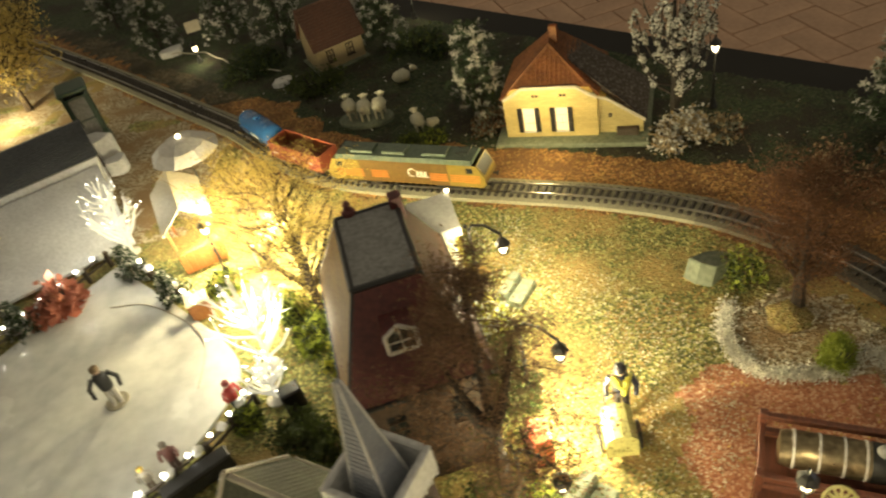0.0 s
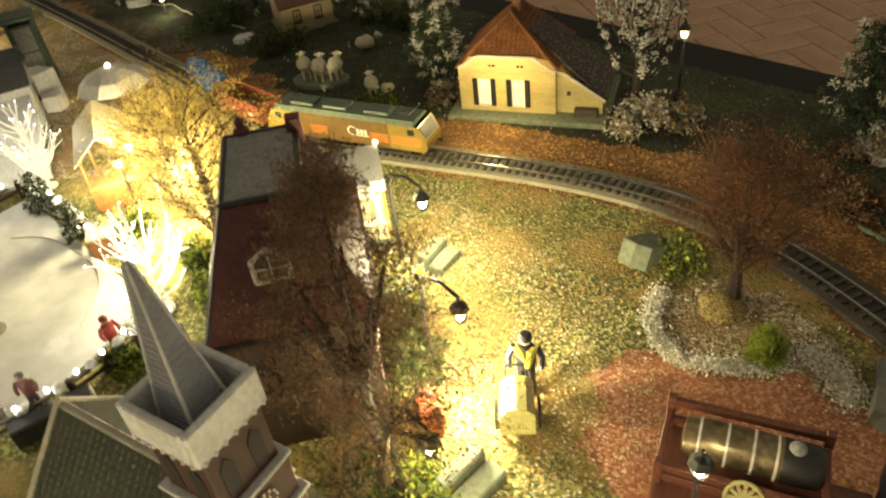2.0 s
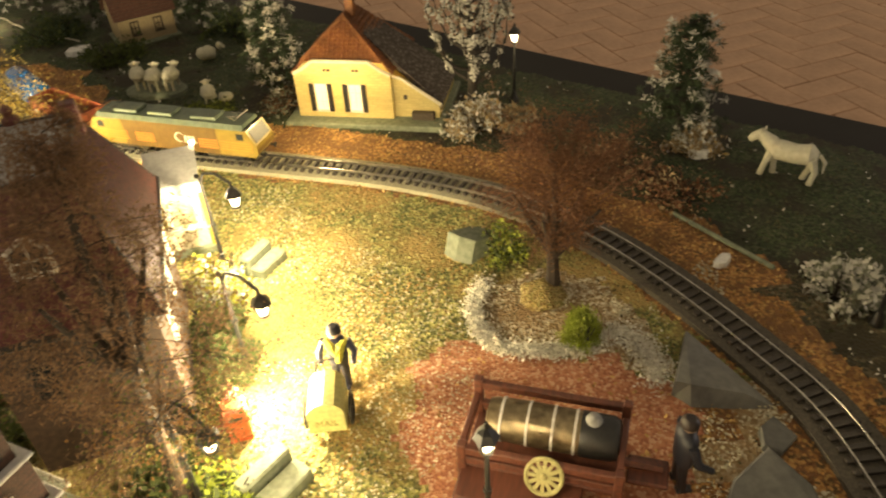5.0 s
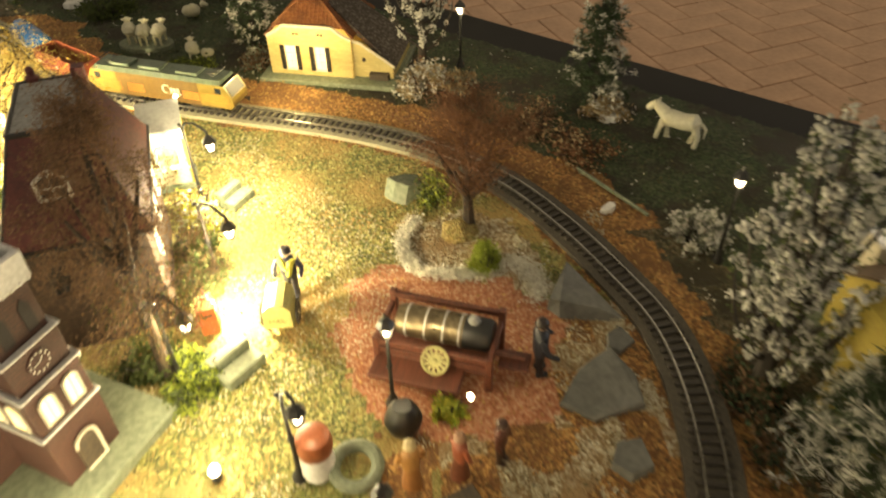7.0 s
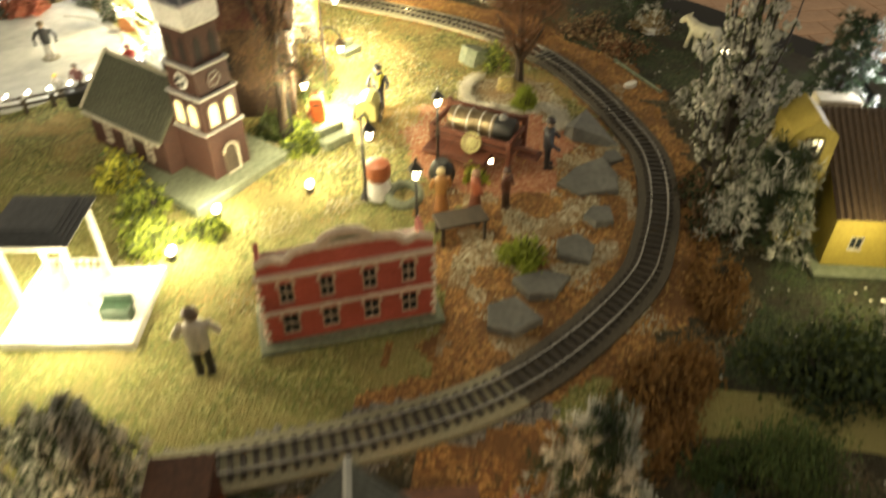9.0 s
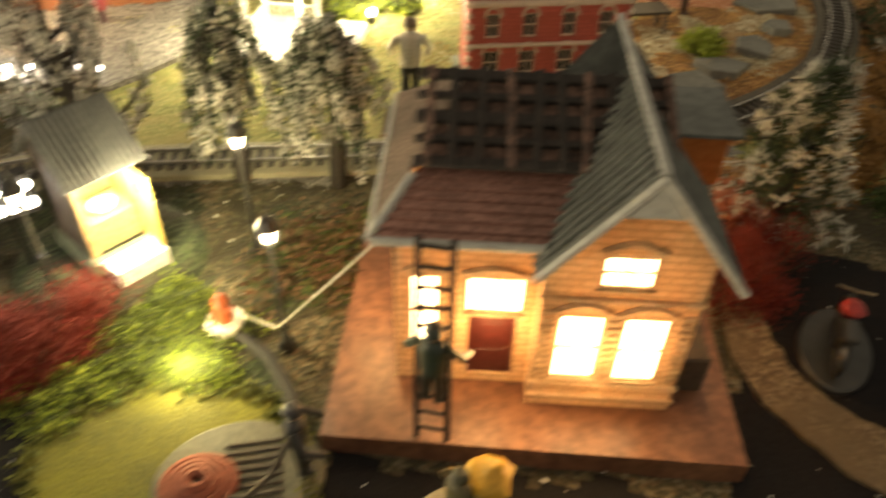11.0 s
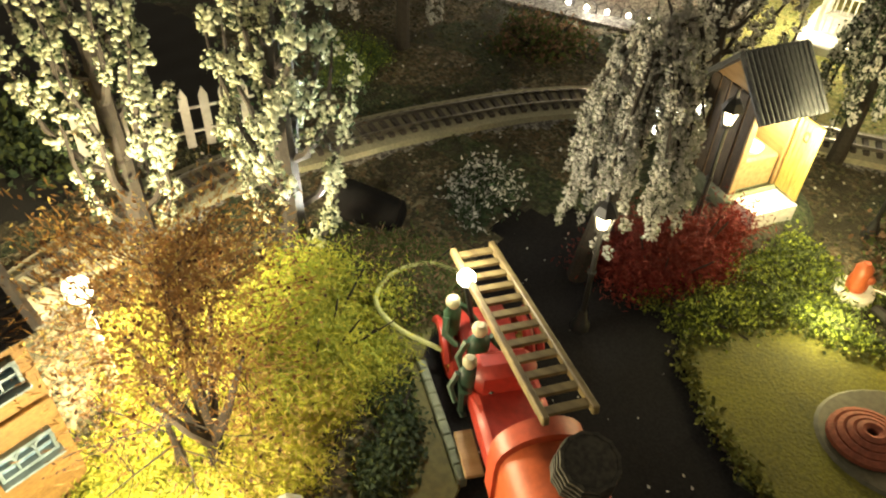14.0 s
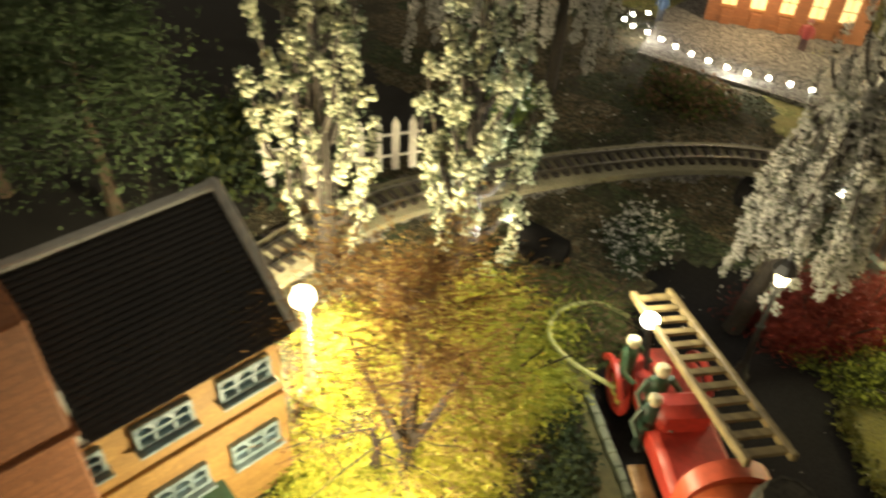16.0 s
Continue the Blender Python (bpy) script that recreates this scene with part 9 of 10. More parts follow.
conifer("dark spiky tree with white frosted needle tips beside the burnt house", 0.533, -0.008, 0.125, 0.045, 225, 0.95, 34, wide=lambda u: 0.043 * (1.1 - u) ** 0.5, burst=0.0078)
bush("red_bush", "crimson fibre bush beside the burnt house", 0.520, -0.062, 0.040, 0.050, ((L_RED, 1.0),), 230, 16000, 0.0008, 1.0, 1.3, long=5)
bush("red_bush", "large crimson fibre bush before the outhouse", 0.133, -0.254, 0.052, 0.046, ((L_RED, 1.0),), 231, 36000, 0.0008, 0.68, 1.15, long=5, rz=-30)
bush("tan_bush", "tan cork-like bank of foliage beside the railway", 0.605, 0.100, 0.045, 0.024, ((L_TAN, 1.0),), 232, 4200, 0.003, 0.7, 1.5, rz=-30)
bush("tan_bush", "tan cork-like bank of foliage outside the bend", 0.655, 0.245, 0.040, 0.020, ((L_TAN, 1.0),), 233, 3200, 0.003, 0.7, 1.8)
bush("green_bush", "green foam hedge outside the bend", 0.665, 0.045, 0.060, 0.040, ((L_LEAF, 0.8), (L_OLIVE, 0.4)), 234, 12000, 0.0018)
bush("green_bush", "dark green foam hedge by the yellow house", 0.74, 0.16, 0.075, 0.026, ((L_OLIVE, 0.6), (L_GREEN, 0.6)), 235, 4200, 0.0036)
bush("snowy_bush", "frosted bush at the asphalt's edge", 0.690, -0.055, 0.034, 0.042, ((L_GREY, 0.6), (L_SNOW, 0.5)), 236, 1800, 0.0034)
bush("red_bush", "small orange-red bush at the asphalt's edge", 0.672, -0.100, 0.022, 0.026, ((L_RED, 0.5), (L_PINK, 0.4)), 237, 900, 0.004)
bush("frosted_shrub", "low dark shrub with white frosted twigs beside the road", 0.020, -0.276, 0.032, 0.030, ((L_GREEN, 0.8), (L_SNOW, 0.28)), 238, 2600, 0.0024)
bush("green_bush", "mid green moss bush beyond the railway", -0.182, -0.215, 0.036, 0.034, ((L_LEAF, 1.0), (L_LIME, 0.2)), 239, 14000, 0.0012)
bush("green_bush", "dark green moss bank beyond the railway", -0.10, -0.06, 0.05, 0.025, ((L_OLIVE, 0.8), (L_UMBER, 0.4)), 240, 2600, 0.003)
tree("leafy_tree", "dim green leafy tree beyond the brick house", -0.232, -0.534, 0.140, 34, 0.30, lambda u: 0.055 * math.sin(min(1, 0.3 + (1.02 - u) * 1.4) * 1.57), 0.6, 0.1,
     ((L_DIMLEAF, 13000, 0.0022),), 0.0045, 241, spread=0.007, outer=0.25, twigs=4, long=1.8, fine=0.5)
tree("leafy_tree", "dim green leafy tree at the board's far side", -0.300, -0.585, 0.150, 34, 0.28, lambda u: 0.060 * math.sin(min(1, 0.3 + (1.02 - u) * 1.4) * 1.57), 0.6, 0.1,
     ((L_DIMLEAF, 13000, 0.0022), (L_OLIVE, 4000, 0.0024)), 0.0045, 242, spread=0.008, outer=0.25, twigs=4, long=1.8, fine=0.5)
bush("green_bush", "low dark undergrowth beyond the picket fence", -0.25, -0.42, 0.07, 0.04, ((L_GREEN, 0.8), (L_OLIVE, 0.4)), 243, 3000, 0.004)
# hedge and golden tree by the brick house
bush("fibre_hedge", "thick yellow-green fibre hedge lit by the globe lamp", 0.030, -0.440, 0.062, 0.050, ((L_HEDGE, 0.75), (L_LIME, 0.45)), 250, 42000, 0.0008, 0.85, 1.0, long=5, rz=-40)
bush("fibre_hedge", "yellow-green fibre hedge under the golden tree", 0.062, -0.480, 0.046, 0.030, ((L_HEDGE, 0.8), (L_YELLOW, 0.3)), 251, 24000, 0.0008, long=5)
bush("fibre_hedge", "lit green grass tufts round the globe lamp", -0.020, -0.490, 0.040, 0.022, ((L_LIME, 0.6), (L_HEDGE, 0.6)), 252, 17000, 0.0008, long=5)
bush("fibre_hedge", "bright yellow-green moss under the globe lamp", 0.030, -0.532, 0.040, 0.012, ((L_LIME, 0.6), (L_HEDGE, 0.7)), 259, 20000, 0.0009, 1.0, 1.0, long=4)
bush("dark_hedge", "dark green fibre hedge beside the path", 0.024, -0.372, 0.046, 0.034, ((L_OLIVE, 0.9), (L_UMBER, 0.3)), 253, 22000, 0.0008, 0.9, 1.2, long=5, rz=-40)
bush("dark_hedge", "dark leafy ground cover beside the path", 0.104, -0.452, 0.030, 0.014, ((L_OLIVE, 0.7), (L_GREEN, 0.5)), 254, 7000, 0.0020, 0.6, 1.5, rz=40)
bush("green_bush", "small leafy ground cover round the lawn", 0.205, -0.218, 0.048, 0.012, ((L_LIME, 0.6), (L_OLIVE, 0.6)), 255, 13000, 0.0017, 1.2, 0.8)
bush("green_bush", "dark leafy ground cover at the lawn's edge", 0.165, -0.268, 0.032, 0.010, ((L_OLIVE, 0.8), (L_LIME, 0.2)), 256, 8000, 0.0017, 1.2, 0.8)
bush("green_bush", "leafy ground cover by the outhouse door", 0.180, -0.190, 0.028, 0.014, ((L_LIME, 0.6), (L_OLIVE, 0.5)), 257, 5000, 0.0018)
bush("dark_hedge", "dark undergrowth between outhouse and burnt house", 0.255, -0.125, 0.055, 0.022, ((L_OLIVE, 0.6), (L_UMBER, 0.5)), 258, 3200, 0.003)
tree("autumn_tree", "golden-brown fibre tree with a forked bark trunk by the brick house", 0.052, -0.508, 0.120, 22, 0.50, lambda u: 0.035 * math.sin(min(1, 0.35 + (1.02 - u) * 1.3) * 1.57), 0.85, 0.15,
     ((L_TAN, 8000, 0.0006), (L_TAN, 4000, 0.0011, 1.5), (L_YELLOW, 2500, 0.0009, 2.0), (L_SEED, 1200, 0.0016, 1.1)), 0.0038, 260, bark=M_DARKBARK, limb=M_RUSTBARK, spread=0.0065, outer=0.30, twigs=4, long=7.0, fine=0.5, fork=4, fork_at=0.20, fork_out=0.75, along=True)
tree("bare_branch", "low bare branch with small dark leaves beside the brick house", 0.044, -0.520, 0.040, 9, 0.40, lambda u: 0.050, 0.25, 0.1,
     ((L_TAN, 900, 0.0006), (L_SEED, 260, 0.0020, 1.1)), 0.0030, 261, bark=M_DARKBARK, spread=0.004, outer=0.2, twigs=3, long=7.0, fine=0.5, along=True, cat="branch")

# ---- brick house with blue windows ----
M_OCHREBRICK = mat("ochre_brick_wall", (0.35, 0.20, 0.052), (0.25, 0.135, 0.034), 0.7, scale=450, bump=0.3, stretch=(1, 1, 3))
brickwork(M_OCHREBRICK, 0.007, 0.0026, 0.82, 0.3)
M_BLACKROOF = mat("black_shingle_roof", (0.017, 0.015, 0.015), (0.032, 0.029, 0.027), 0.55, scale=420, bump=0.8, dist=0.0010, vary=0.5, big=40)
M_BLUEPANE = mat("pale_blue_window", (0.36, 0.50, 0.62), (0.08, 0.14, 0.20), 0.15, scale=170, bump=0.05)
M_BLUEGREY = mat("blue_grey_paint", (0.20, 0.26, 0.28), (0.14, 0.19, 0.20), 0.5, scale=250)


def brick_house():
    top = thing("village_house", "ochre brick house with a black roof and pale blue windows", "house", pose(0.020, -0.556, 0.0, 0, 0, 92))
    # front faces local -y, which is east; x runs north
    Wl, D, H, R = 0.150, 0.088, 0.106, 0.139
    holes = []
    for x in (-0.011, -0.045, -0.079, -0.113):
        holes += [(x - 0.0115, x + 0.0115, 0.0745, 0.0870), (x - 0.0115, x + 0.0115, 0.034, 0.0465)]
    g = Geo()
    panel(g, -Wl, 0.006, 0, H - 0.006, 0, 0.003, holes)
    panel(g, -Wl, 0.006, 0, H - 0.006, D - 0.003, 0.003)
    for x in (-Wl, 0.003):
        g.prism([(0.003, 0), (D - 0.003, 0), (D - 0.003, H - 0.005), (D / 2, R - 0.006), (0.003, H - 0.005)], x, x + 0.003, "x")
    part("wall", g, M_OCHREBRICK, top)
    for a, b, c, d in holes:
        w = window(top, Matrix.Translation(((a + b) / 2, 0.0004, c)), b - a, d - c, M_BLUEPANE, M_BLUEGREY, 3, 2, 0.0016, deep=0.0030)
        for k in range(3):
            g = Geo()
            xm, r = a + (b - a) * (k + 0.5) / 3, (b - a) / 6.6
            g.tube([(xm + r * math.cos(q), -0.0022, d - 0.0042 + r * math.sin(q)) for q in np.linspace(0, math.pi, 7)], 0.0008, 5)
            part("arch", g, M_BLUEGREY, w)
    g = Geo()
    g.box((-0.072, -0.001, 0.060), (0.156, 0.0025, 0.002), 0.0004)
    part("string_course", g, M_OCHREBRICK, top)
    roof(top, [(-Wl - 0.004, -0.008, H - 0.008), (0.010, -0.008, H - 0.008), (0.010, D / 2, R), (-Wl - 0.004, D / 2, R)], M_BLACKROOF, 0.0009, 26, label="black shingles")
    roof(top, [(0.010, D + 0.008, H - 0.008), (-Wl - 0.004, D + 0.008, H - 0.008), (-Wl - 0.004, D / 2, R), (0.010, D / 2, R)], M_BLACKROOF, 0.0009, 26, label="black shingles")
    g = Geo()
    g.box((-0.07, D / 2, R + 0.001), (0.164, 0.005, 0.003), 0.0008)
    for s in (-1, 1):
        g.tube([(0.011, D / 2 + s * (D / 2 + 0.008), H - 0.007), (0.011, D / 2, R + 0.002)], 0.0024, 6)
    part("verge_board", g, M_VERGE, top, "grey verge boards")
    g = Geo()
    g.slab([(-0.060, -0.014, 0.024), (-0.028, -0.014, 0.024), (-0.028, 0.0, 0.028), (-0.060, 0.0, 0.028)], 0.002)
    part("porch_roof", g, M_GREENPAINT, top)
    # taller brick wing
    g = Geo()
    g.box((-0.115, 0.034, 0.082), (0.080, 0.104, 0.168), 0.001)
    wing = part("wing", g, M_ORANGEBRICK, top, "taller orange-brown brick wing")
    for k in range(2):
        window(wing, Matrix.Translation((-0.0742, 0.0 + 0.045 * k, 0.100)) @ Matrix.Rotation(math.pi / 2, 4, "Z"), 0.014, 0.026, M_DARKPANE, M_VERGE, 2, 2)
    for z in (0.062, 0.118):
        g = Geo()
        g.box((-0.115, 0.034, z), (0.083, 0.107, 0.0024), 0.0005)
        part("string_course", g, M_ORANGEBRICK, wing)


brick_house()
top = thing("globe_lamp", "white garden lamp post with a bright round globe", "street lamp", Matrix.Translation((-0.014, -0.518, 0)))
g = Geo()
g.lathe([(0.007, -0.001), (0.007, 0.003), (0.0032, 0.006), (0.0024, 0.030), (0.0020, 0.064)], seg=12)
part("post", g, M_WHITE, top, smooth=True)
g = Geo()
g.ball((0, 0, 0.0705), 0.0062, 16, 10)
part("globe", g, B_WARM, top, "bright round globe")
lamp_light("globe_light", (-0.020, -0.505, 0.056), 2.1, (1.0, 0.84, 0.50), 0.008)
# unseen fill added to brighten hedge and tree; no lamp stands there
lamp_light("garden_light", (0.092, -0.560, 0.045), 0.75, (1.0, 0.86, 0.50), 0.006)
g = Geo()
g.blob((0, 0, 0.010), 0.011, 2, 0.15, 12, 8, 1.0)
g.ball((0.008, -0.006, 0.022), 0.006, 10, 7)
for s in (-1, 1):
    g.tube([(0.008 + s * 0.002, -0.005, 0.026), (0.007 + s * 0.005, -0.003, 0.036)], [0.0018, 0.0012], 6)
solid("garden_ornament", g, M_WHITE, "small white glazed garden ornament by the hedge", "ornament", pose(0.102, -0.508, 0, 0, 0, 20), smooth=True)

# ---- fire engine ----
def fire_engine():
    top = thing("fire_engine", "old red toy fire engine with a long yellow ladder", "fire engine", pose(0.1430, -0.4115, 0.0, 0, 0, -36) @ Matrix.Scale(1.08, 4))
    RED = toy((0.38, 0.032, 0.02))
    L = 0.130
    g = Geo()
    g.box((0.0, 0, 0.014), (L, 0.026, 0.005), 0.001)
    part("chassis", g, M_BLACK, top)
    def hump(w, z0, z1, rise, n=12):
        return [(-w, z0), (-w, z1)] + [(-w * math.cos(math.pi * k / n), z1 + rise * math.sin(math.pi * k / n) ** 0.8) for k in range(1, n)] + [(w, z1), (w, z0)]
    g = Geo()
    g.box((0.004, -0.003, 0.0245), (0.042, 0.030, 0.015), 0.003)
    seat_box = part("seat_box", g, RED, top, "glossy red seat box", smooth=True)
    g = Geo()
    g.box((-0.013, -0.004, 0.036), (0.014, 0.027, 0.018), 0.004)
    part("seat_back", g, RED, seat_box, smooth=True)
    g = Geo()
    g.m = Matrix.Translation((0, -0.001, 0))
    g.prism(hump(0.0165, 0.017, 0.034, 0.016), 0.030, 0.068, "x")
    bonnet = part("bonnet", g, toy((0.50, 0.10, 0.03)), top, "rounded orange-red bonnet", smooth=True)
    g = Geo()
    g.m = Matrix.Translation((0, -0.001, 0))
    g.prism(hump(0.0182, 0.017, 0.036, 0.018), 0.023, 0.031, "x")
    part("dashboard", g, toy((0.46, 0.07, 0.025)), bonnet, smooth=True)
    for q in (-1, 1):
        g = Geo()
        g.ball((0.068, q * 0.013 - 0.001, 0.034), 0.0050, 12, 8)
        part("headlight", g, toy((0.46, 0.40, 0.14)), bonnet, "brass headlight", smooth=True)
    g = Geo()
    g.prism([(-0.062, 0.016), (-0.020, 0.016), (-0.020, 0.026), (-0.050, 0.028), (-0.062, 0.024)], -0.014, 0.010, "y")
    part("cowl", g, RED, top)
    for q in (-1, 1):
        for x0 in (-0.048, 0.050):
            g = Geo()
            g.m = Matrix.Translation((x0, q * 0.0175, 0.0125)) @ Matrix.Rotation(math.pi / 2, 4, "X")
            g.tube([(0.0152 * math.cos(w), 0.0152 * math.sin(w), -0.004 * q) for w in np.linspace(0.5, 2.64, 11)], 0.0018, 6)
            part("mudguard", g, RED, top)
    for x in (-0.048, 0.050):
        for s in (-1, 1):
            g = Geo()
            g.m = Matrix.Translation((x, s * 0.0175, 0.0125)) @ Matrix.Rotation(math.pi / 2, 4, "X")
            g.tube([(0.0112 * math.cos(a), 0.0112 * math.sin(a), 0) for a in np.linspace(0, 6.283, 23)[:-1]], 0.0026, 7, closed=True)
            w = part("wheel", g, RED, top)
            g = Geo()
            g.m = Matrix.Translation((x, s * 0.0175, 0.0125)) @ Matrix.Rotation(math.pi / 2, 4, "X")
            g.lathe([(0.0030, -0.003), (0.0030, 0.003)], seg=10)
            for k in range(10):
                a = 6.283 * k / 10
                g.tube([(0, 0, 0), (0.010 * math.cos(a), 0.010 * math.sin(a), 0)], 0.0009, 5)
            part("spokes", g, toy((0.46, 0.40, 0.08)), w)
    g = Geo()
    g.box((0.006, -0.021, 0.011), (0.022, 0.008, 0.002), 0.0005)
    part("running_board", g, M_OAK, top)
    g = Geo()
    g.ball((-0.0473, -0.012, 0.058), 0.0040, 12, 8)
    part("searchlight", g, B_COOL, top, "blazing white searchlight")
    g = Geo()
    g.tube([(-0.046, -0.006, 0.020), (-0.0473, -0.012, 0.054)], 0.0012, 6)
    part("searchlight_post", g, M_BLACK, top)
    g = Geo()
    g.m = Matrix.Translation((0.047, 0.006, 0.053)) @ Matrix.Rotation(radians(14), 4, "Y")
    g.lathe([(0.0072, -0.006), (0.0092, -0.002), (0.0098, 0.008), (0.0092, 0.0120), (0.0070, 0.0128), (0.0020, 0.0132)], seg=20)
    basket = part("basket", g, M_WICKER, top, "dark woven basket", smooth=True)
    for k in range(6):
        g = Geo()
        g.m = Matrix.Translation((0.047, 0.006, 0.053)) @ Matrix.Rotation(radians(14), 4, "Y")
        r = 0.0094 + 0.0006 * math.sin(math.pi * k / 5)
        g.tube([(r * math.cos(w) * (1.0 + 0.03 * (-1) ** q), r * math.sin(w) * (1.0 + 0.03 * (-1) ** q), -0.0035 + 0.0030 * k) for q, w in enumerate(np.linspace(0, 6.283, 25)[:-1])], 0.0011, 5, closed=True)
        part("weave", g, M_WICKER, basket)
    words(top, "BRANDWEER", Matrix.Translation((0.049, -0.0158, 0.0405)) @ Matrix.Rotation(radians(62), 4, "X"), 0.0062, M_WHITE)
    lamp_light("searchlight_beam", tuple(top.matrix_world @ Vector((-0.056, -0.022, 0.072))), 0.2, (1.0, 0.93, 0.72), 0.005)


M_WICKER = mat("dark_wicker", (0.060, 0.054, 0.038), (0.022, 0.020, 0.015), 0.75, scale=500, bump=0.4)
M_LADDER = mat("worn_yellow_ladder_wood", (0.29, 0.215, 0.085), (0.15, 0.105, 0.04), 0.6, scale=250, bump=0.3, stretch=(0.2, 1, 1), vary=0.4)
fire_engine()
top = thing("extension_ladder", "long wide yellow wooden ladder laid over the fire engine", "ladder")
LA, LB = Vector((0.079, -0.370, 0.058)), Vector((0.176, -0.430, 0.074))
run = (LB - LA).normalized()
cross = Vector((0, 0, 1)).cross(run).normalized()
turn = Matrix((run, cross, run.cross(cross))).transposed().to_4x4()
for k in (-1, 1):
    g = Geo()
    g.box((LA + LB) / 2 + cross * 0.0098 * k, ((LB - LA).length, 0.0028, 0.0042), 0.0005, turn)
    part("rail", g, M_LADDER, top)
for k in range(12):
    g = Geo()
    g.box(LA + (LB - LA) * ((k + 0.5) / 12), (0.0042, 0.0168, 0.0018), 0.0003, turn)
    part("tread", g, M_LADDER, top)
figurine("toy fireman in dark green at the wheel", 0.113, -0.404, 0.040, 60, (0.02, 0.06, 0.03), (0.015, 0.03, 0.02), (0.55, 0.48, 0.30), z=0.014, arm=0.9)
figurine("toy fireman in dark green beside the searchlight", 0.092, -0.398, 0.038, 100, (0.03, 0.08, 0.035), (0.02, 0.04, 0.025), (0.50, 0.46, 0.28), z=0.014, arm=0.9)
figurine("toy fireman in dark green on the seat", 0.121, -0.420, 0.036, 60, (0.02, 0.05, 0.03), (0.015, 0.03, 0.02), (0.40, 0.36, 0.22), z=0.016, arm=0.8)
g = Geo()
g.tube([(p.x, p.y, 0.014 + 0.010 * math.sin(math.pi * i / 24)) for i, p in enumerate(glide([(0.092, -0.398), (0.066, -0.408), (0.046, -0.404), (0.038, -0.384), (0.044, -0.362), (0.062, -0.350)], 0.005))], 0.0013, 6)
solid("hose_loop", g, toy((0.40, 0.42, 0.16)), "loop of pale green hose beside the fire engine", "hose", smooth=True)


M_SOOT = mat("matt_black_housing", (0.004, 0.004, 0.004), (0.007, 0.006, 0.006), 0.95, scale=300, bump=0.1)
M_SOOT.node_tree.nodes["Principled BSDF"].inputs["Specular IOR Level"].default_value = 0.08


def spotlight(x, y, z, rz, tilt, label):
    top = thing("spotlight", label, "spotlight", pose(x, y, z, tilt, 0, rz) @ Matrix.Scale(0.88, 4))
    g = Geo()
    g.m = Matrix.Rotation(math.pi / 2, 4, "X")
    g.lathe([(0.006, -0.020), (0.0110, -0.017), (0.0130, 0.0), (0.0140, 0.018), (0.0140, 0.023), (0.0130, 0.023), (0.0120, 0.006)], seg=20)
    part("housing", g, M_SOOT, top, smooth=True)
    g = Geo()
    g.m = Matrix.Rotation(math.pi / 2, 4, "X")
    g.lathe([(0.0115, 0.0062), (0.0115, 0.0070)], seg=18)
    part("lens", g, B_COOL, top, "bright lens deep in the housing")
    g = Geo()
    g.tube([(0, 0, -0.010), (0, 0, -z - 0.002)], 0.003, 6)
    part("stand", g, M_BLACK, top)


spotlight(-0.006, -0.354, 0.026, -64, -8, "black spotlight shining up at the snowy poplar")
spot_light("poplar_spot", (-0.024, -0.372, 0.030), (-0.06, -0.41, 0.14), 0.8, 100, (1.0, 0.97, 0.82))
spot_light("poplar_spot", (-0.040, -0.342, 0.030), (-0.042, -0.388, 0.180), 2.0, 55, (0.92, 1.0, 0.94))
spotlight(0.068, -0.238, 0.055, 108, 0, "black spotlight beside the railway")
top = thing("led_floodlight", "small black floodlight with two rows of white lamps", "floodlight", pose(0.095, -0.196, 0.0, 0, 0, 51))
g = Geo()
g.box((0, 0.004, 0.062), (0.036, 0.008, 0.028), 0.001)
part("housing", g, M_BLACK, top)
g = Geo()
g.tube([(0, 0.006, -0.002), (0, 0.006, 0.049)], 0.0016, 6)
part("stand", g, M_BLACK, top)
for k in range(8):
    g = Geo()
    g.ball((-0.0125 + 0.0083 * (k % 4), -0.0005, 0.056 + 0.012 * (k // 4)), 0.0034, 10, 7)
    part("led", g, B_COOL, top, "bright white lamp")
top = thing("picket_fence", "white picket fence beyond the railway", "fence")
for k in range(9):
    x, y = -0.196 + 0.0050 * k, -0.435 + 0.0125 * k
    g = Geo()
    g.m = Matrix.Translation((x, y, 0)) @ Matrix.Rotation(radians(68), 4, "Z")
    g.prism([(-0.003, 0), (0.003, 0), (0.003, 0.039), (0, 0.045), (-0.003, 0.039)], -0.0008, 0.0008, "y")
    part("picket", g, M_WHITE, top)
for z in (0.012, 0.030):
    g = Geo()
    g.tube([(-0.199, -0.441, z), (-0.154, -0.328, z)], 0.0011, 5)
    part("rail", g, M_WHITE, top)

# ---- right of the bend ----
flocked("snowy_tree", "large upright tree thick with grey-white flock", 0.674, 0.400, 0.236, 0.052, 270, L_SNOW, L_OLIVE, n=30, per=9, per_lump=40, size=0.0024, spread=0.0042, low=0.05, cone=0.55, trunk=0.007, shade=0.3, patch=0.72)
conifer("dark bushy fir with long frosted needles beside the yellow house", 0.706, 0.320, 0.105, 0.058, 271, 0.75, 44, wide=lambda u: 0.050 * (1.1 - u) ** 0.5, burst=0.0105)
conifer("green fir with frosted tips behind the yellow house", 0.810, 0.510, 0.154, 0.046, 272, 0.45, 44, wide=lambda u: 0.046 * (1.1 - u) ** 0.45)
bush("dark_hedge", "dark undergrowth outside the railway bend", 0.665, 0.37, 0.04, 0.02, ((L_UMBER, 0.6), (L_GREEN, 0.5)), 273, 2200, 0.0034, 0.8, 1.6)
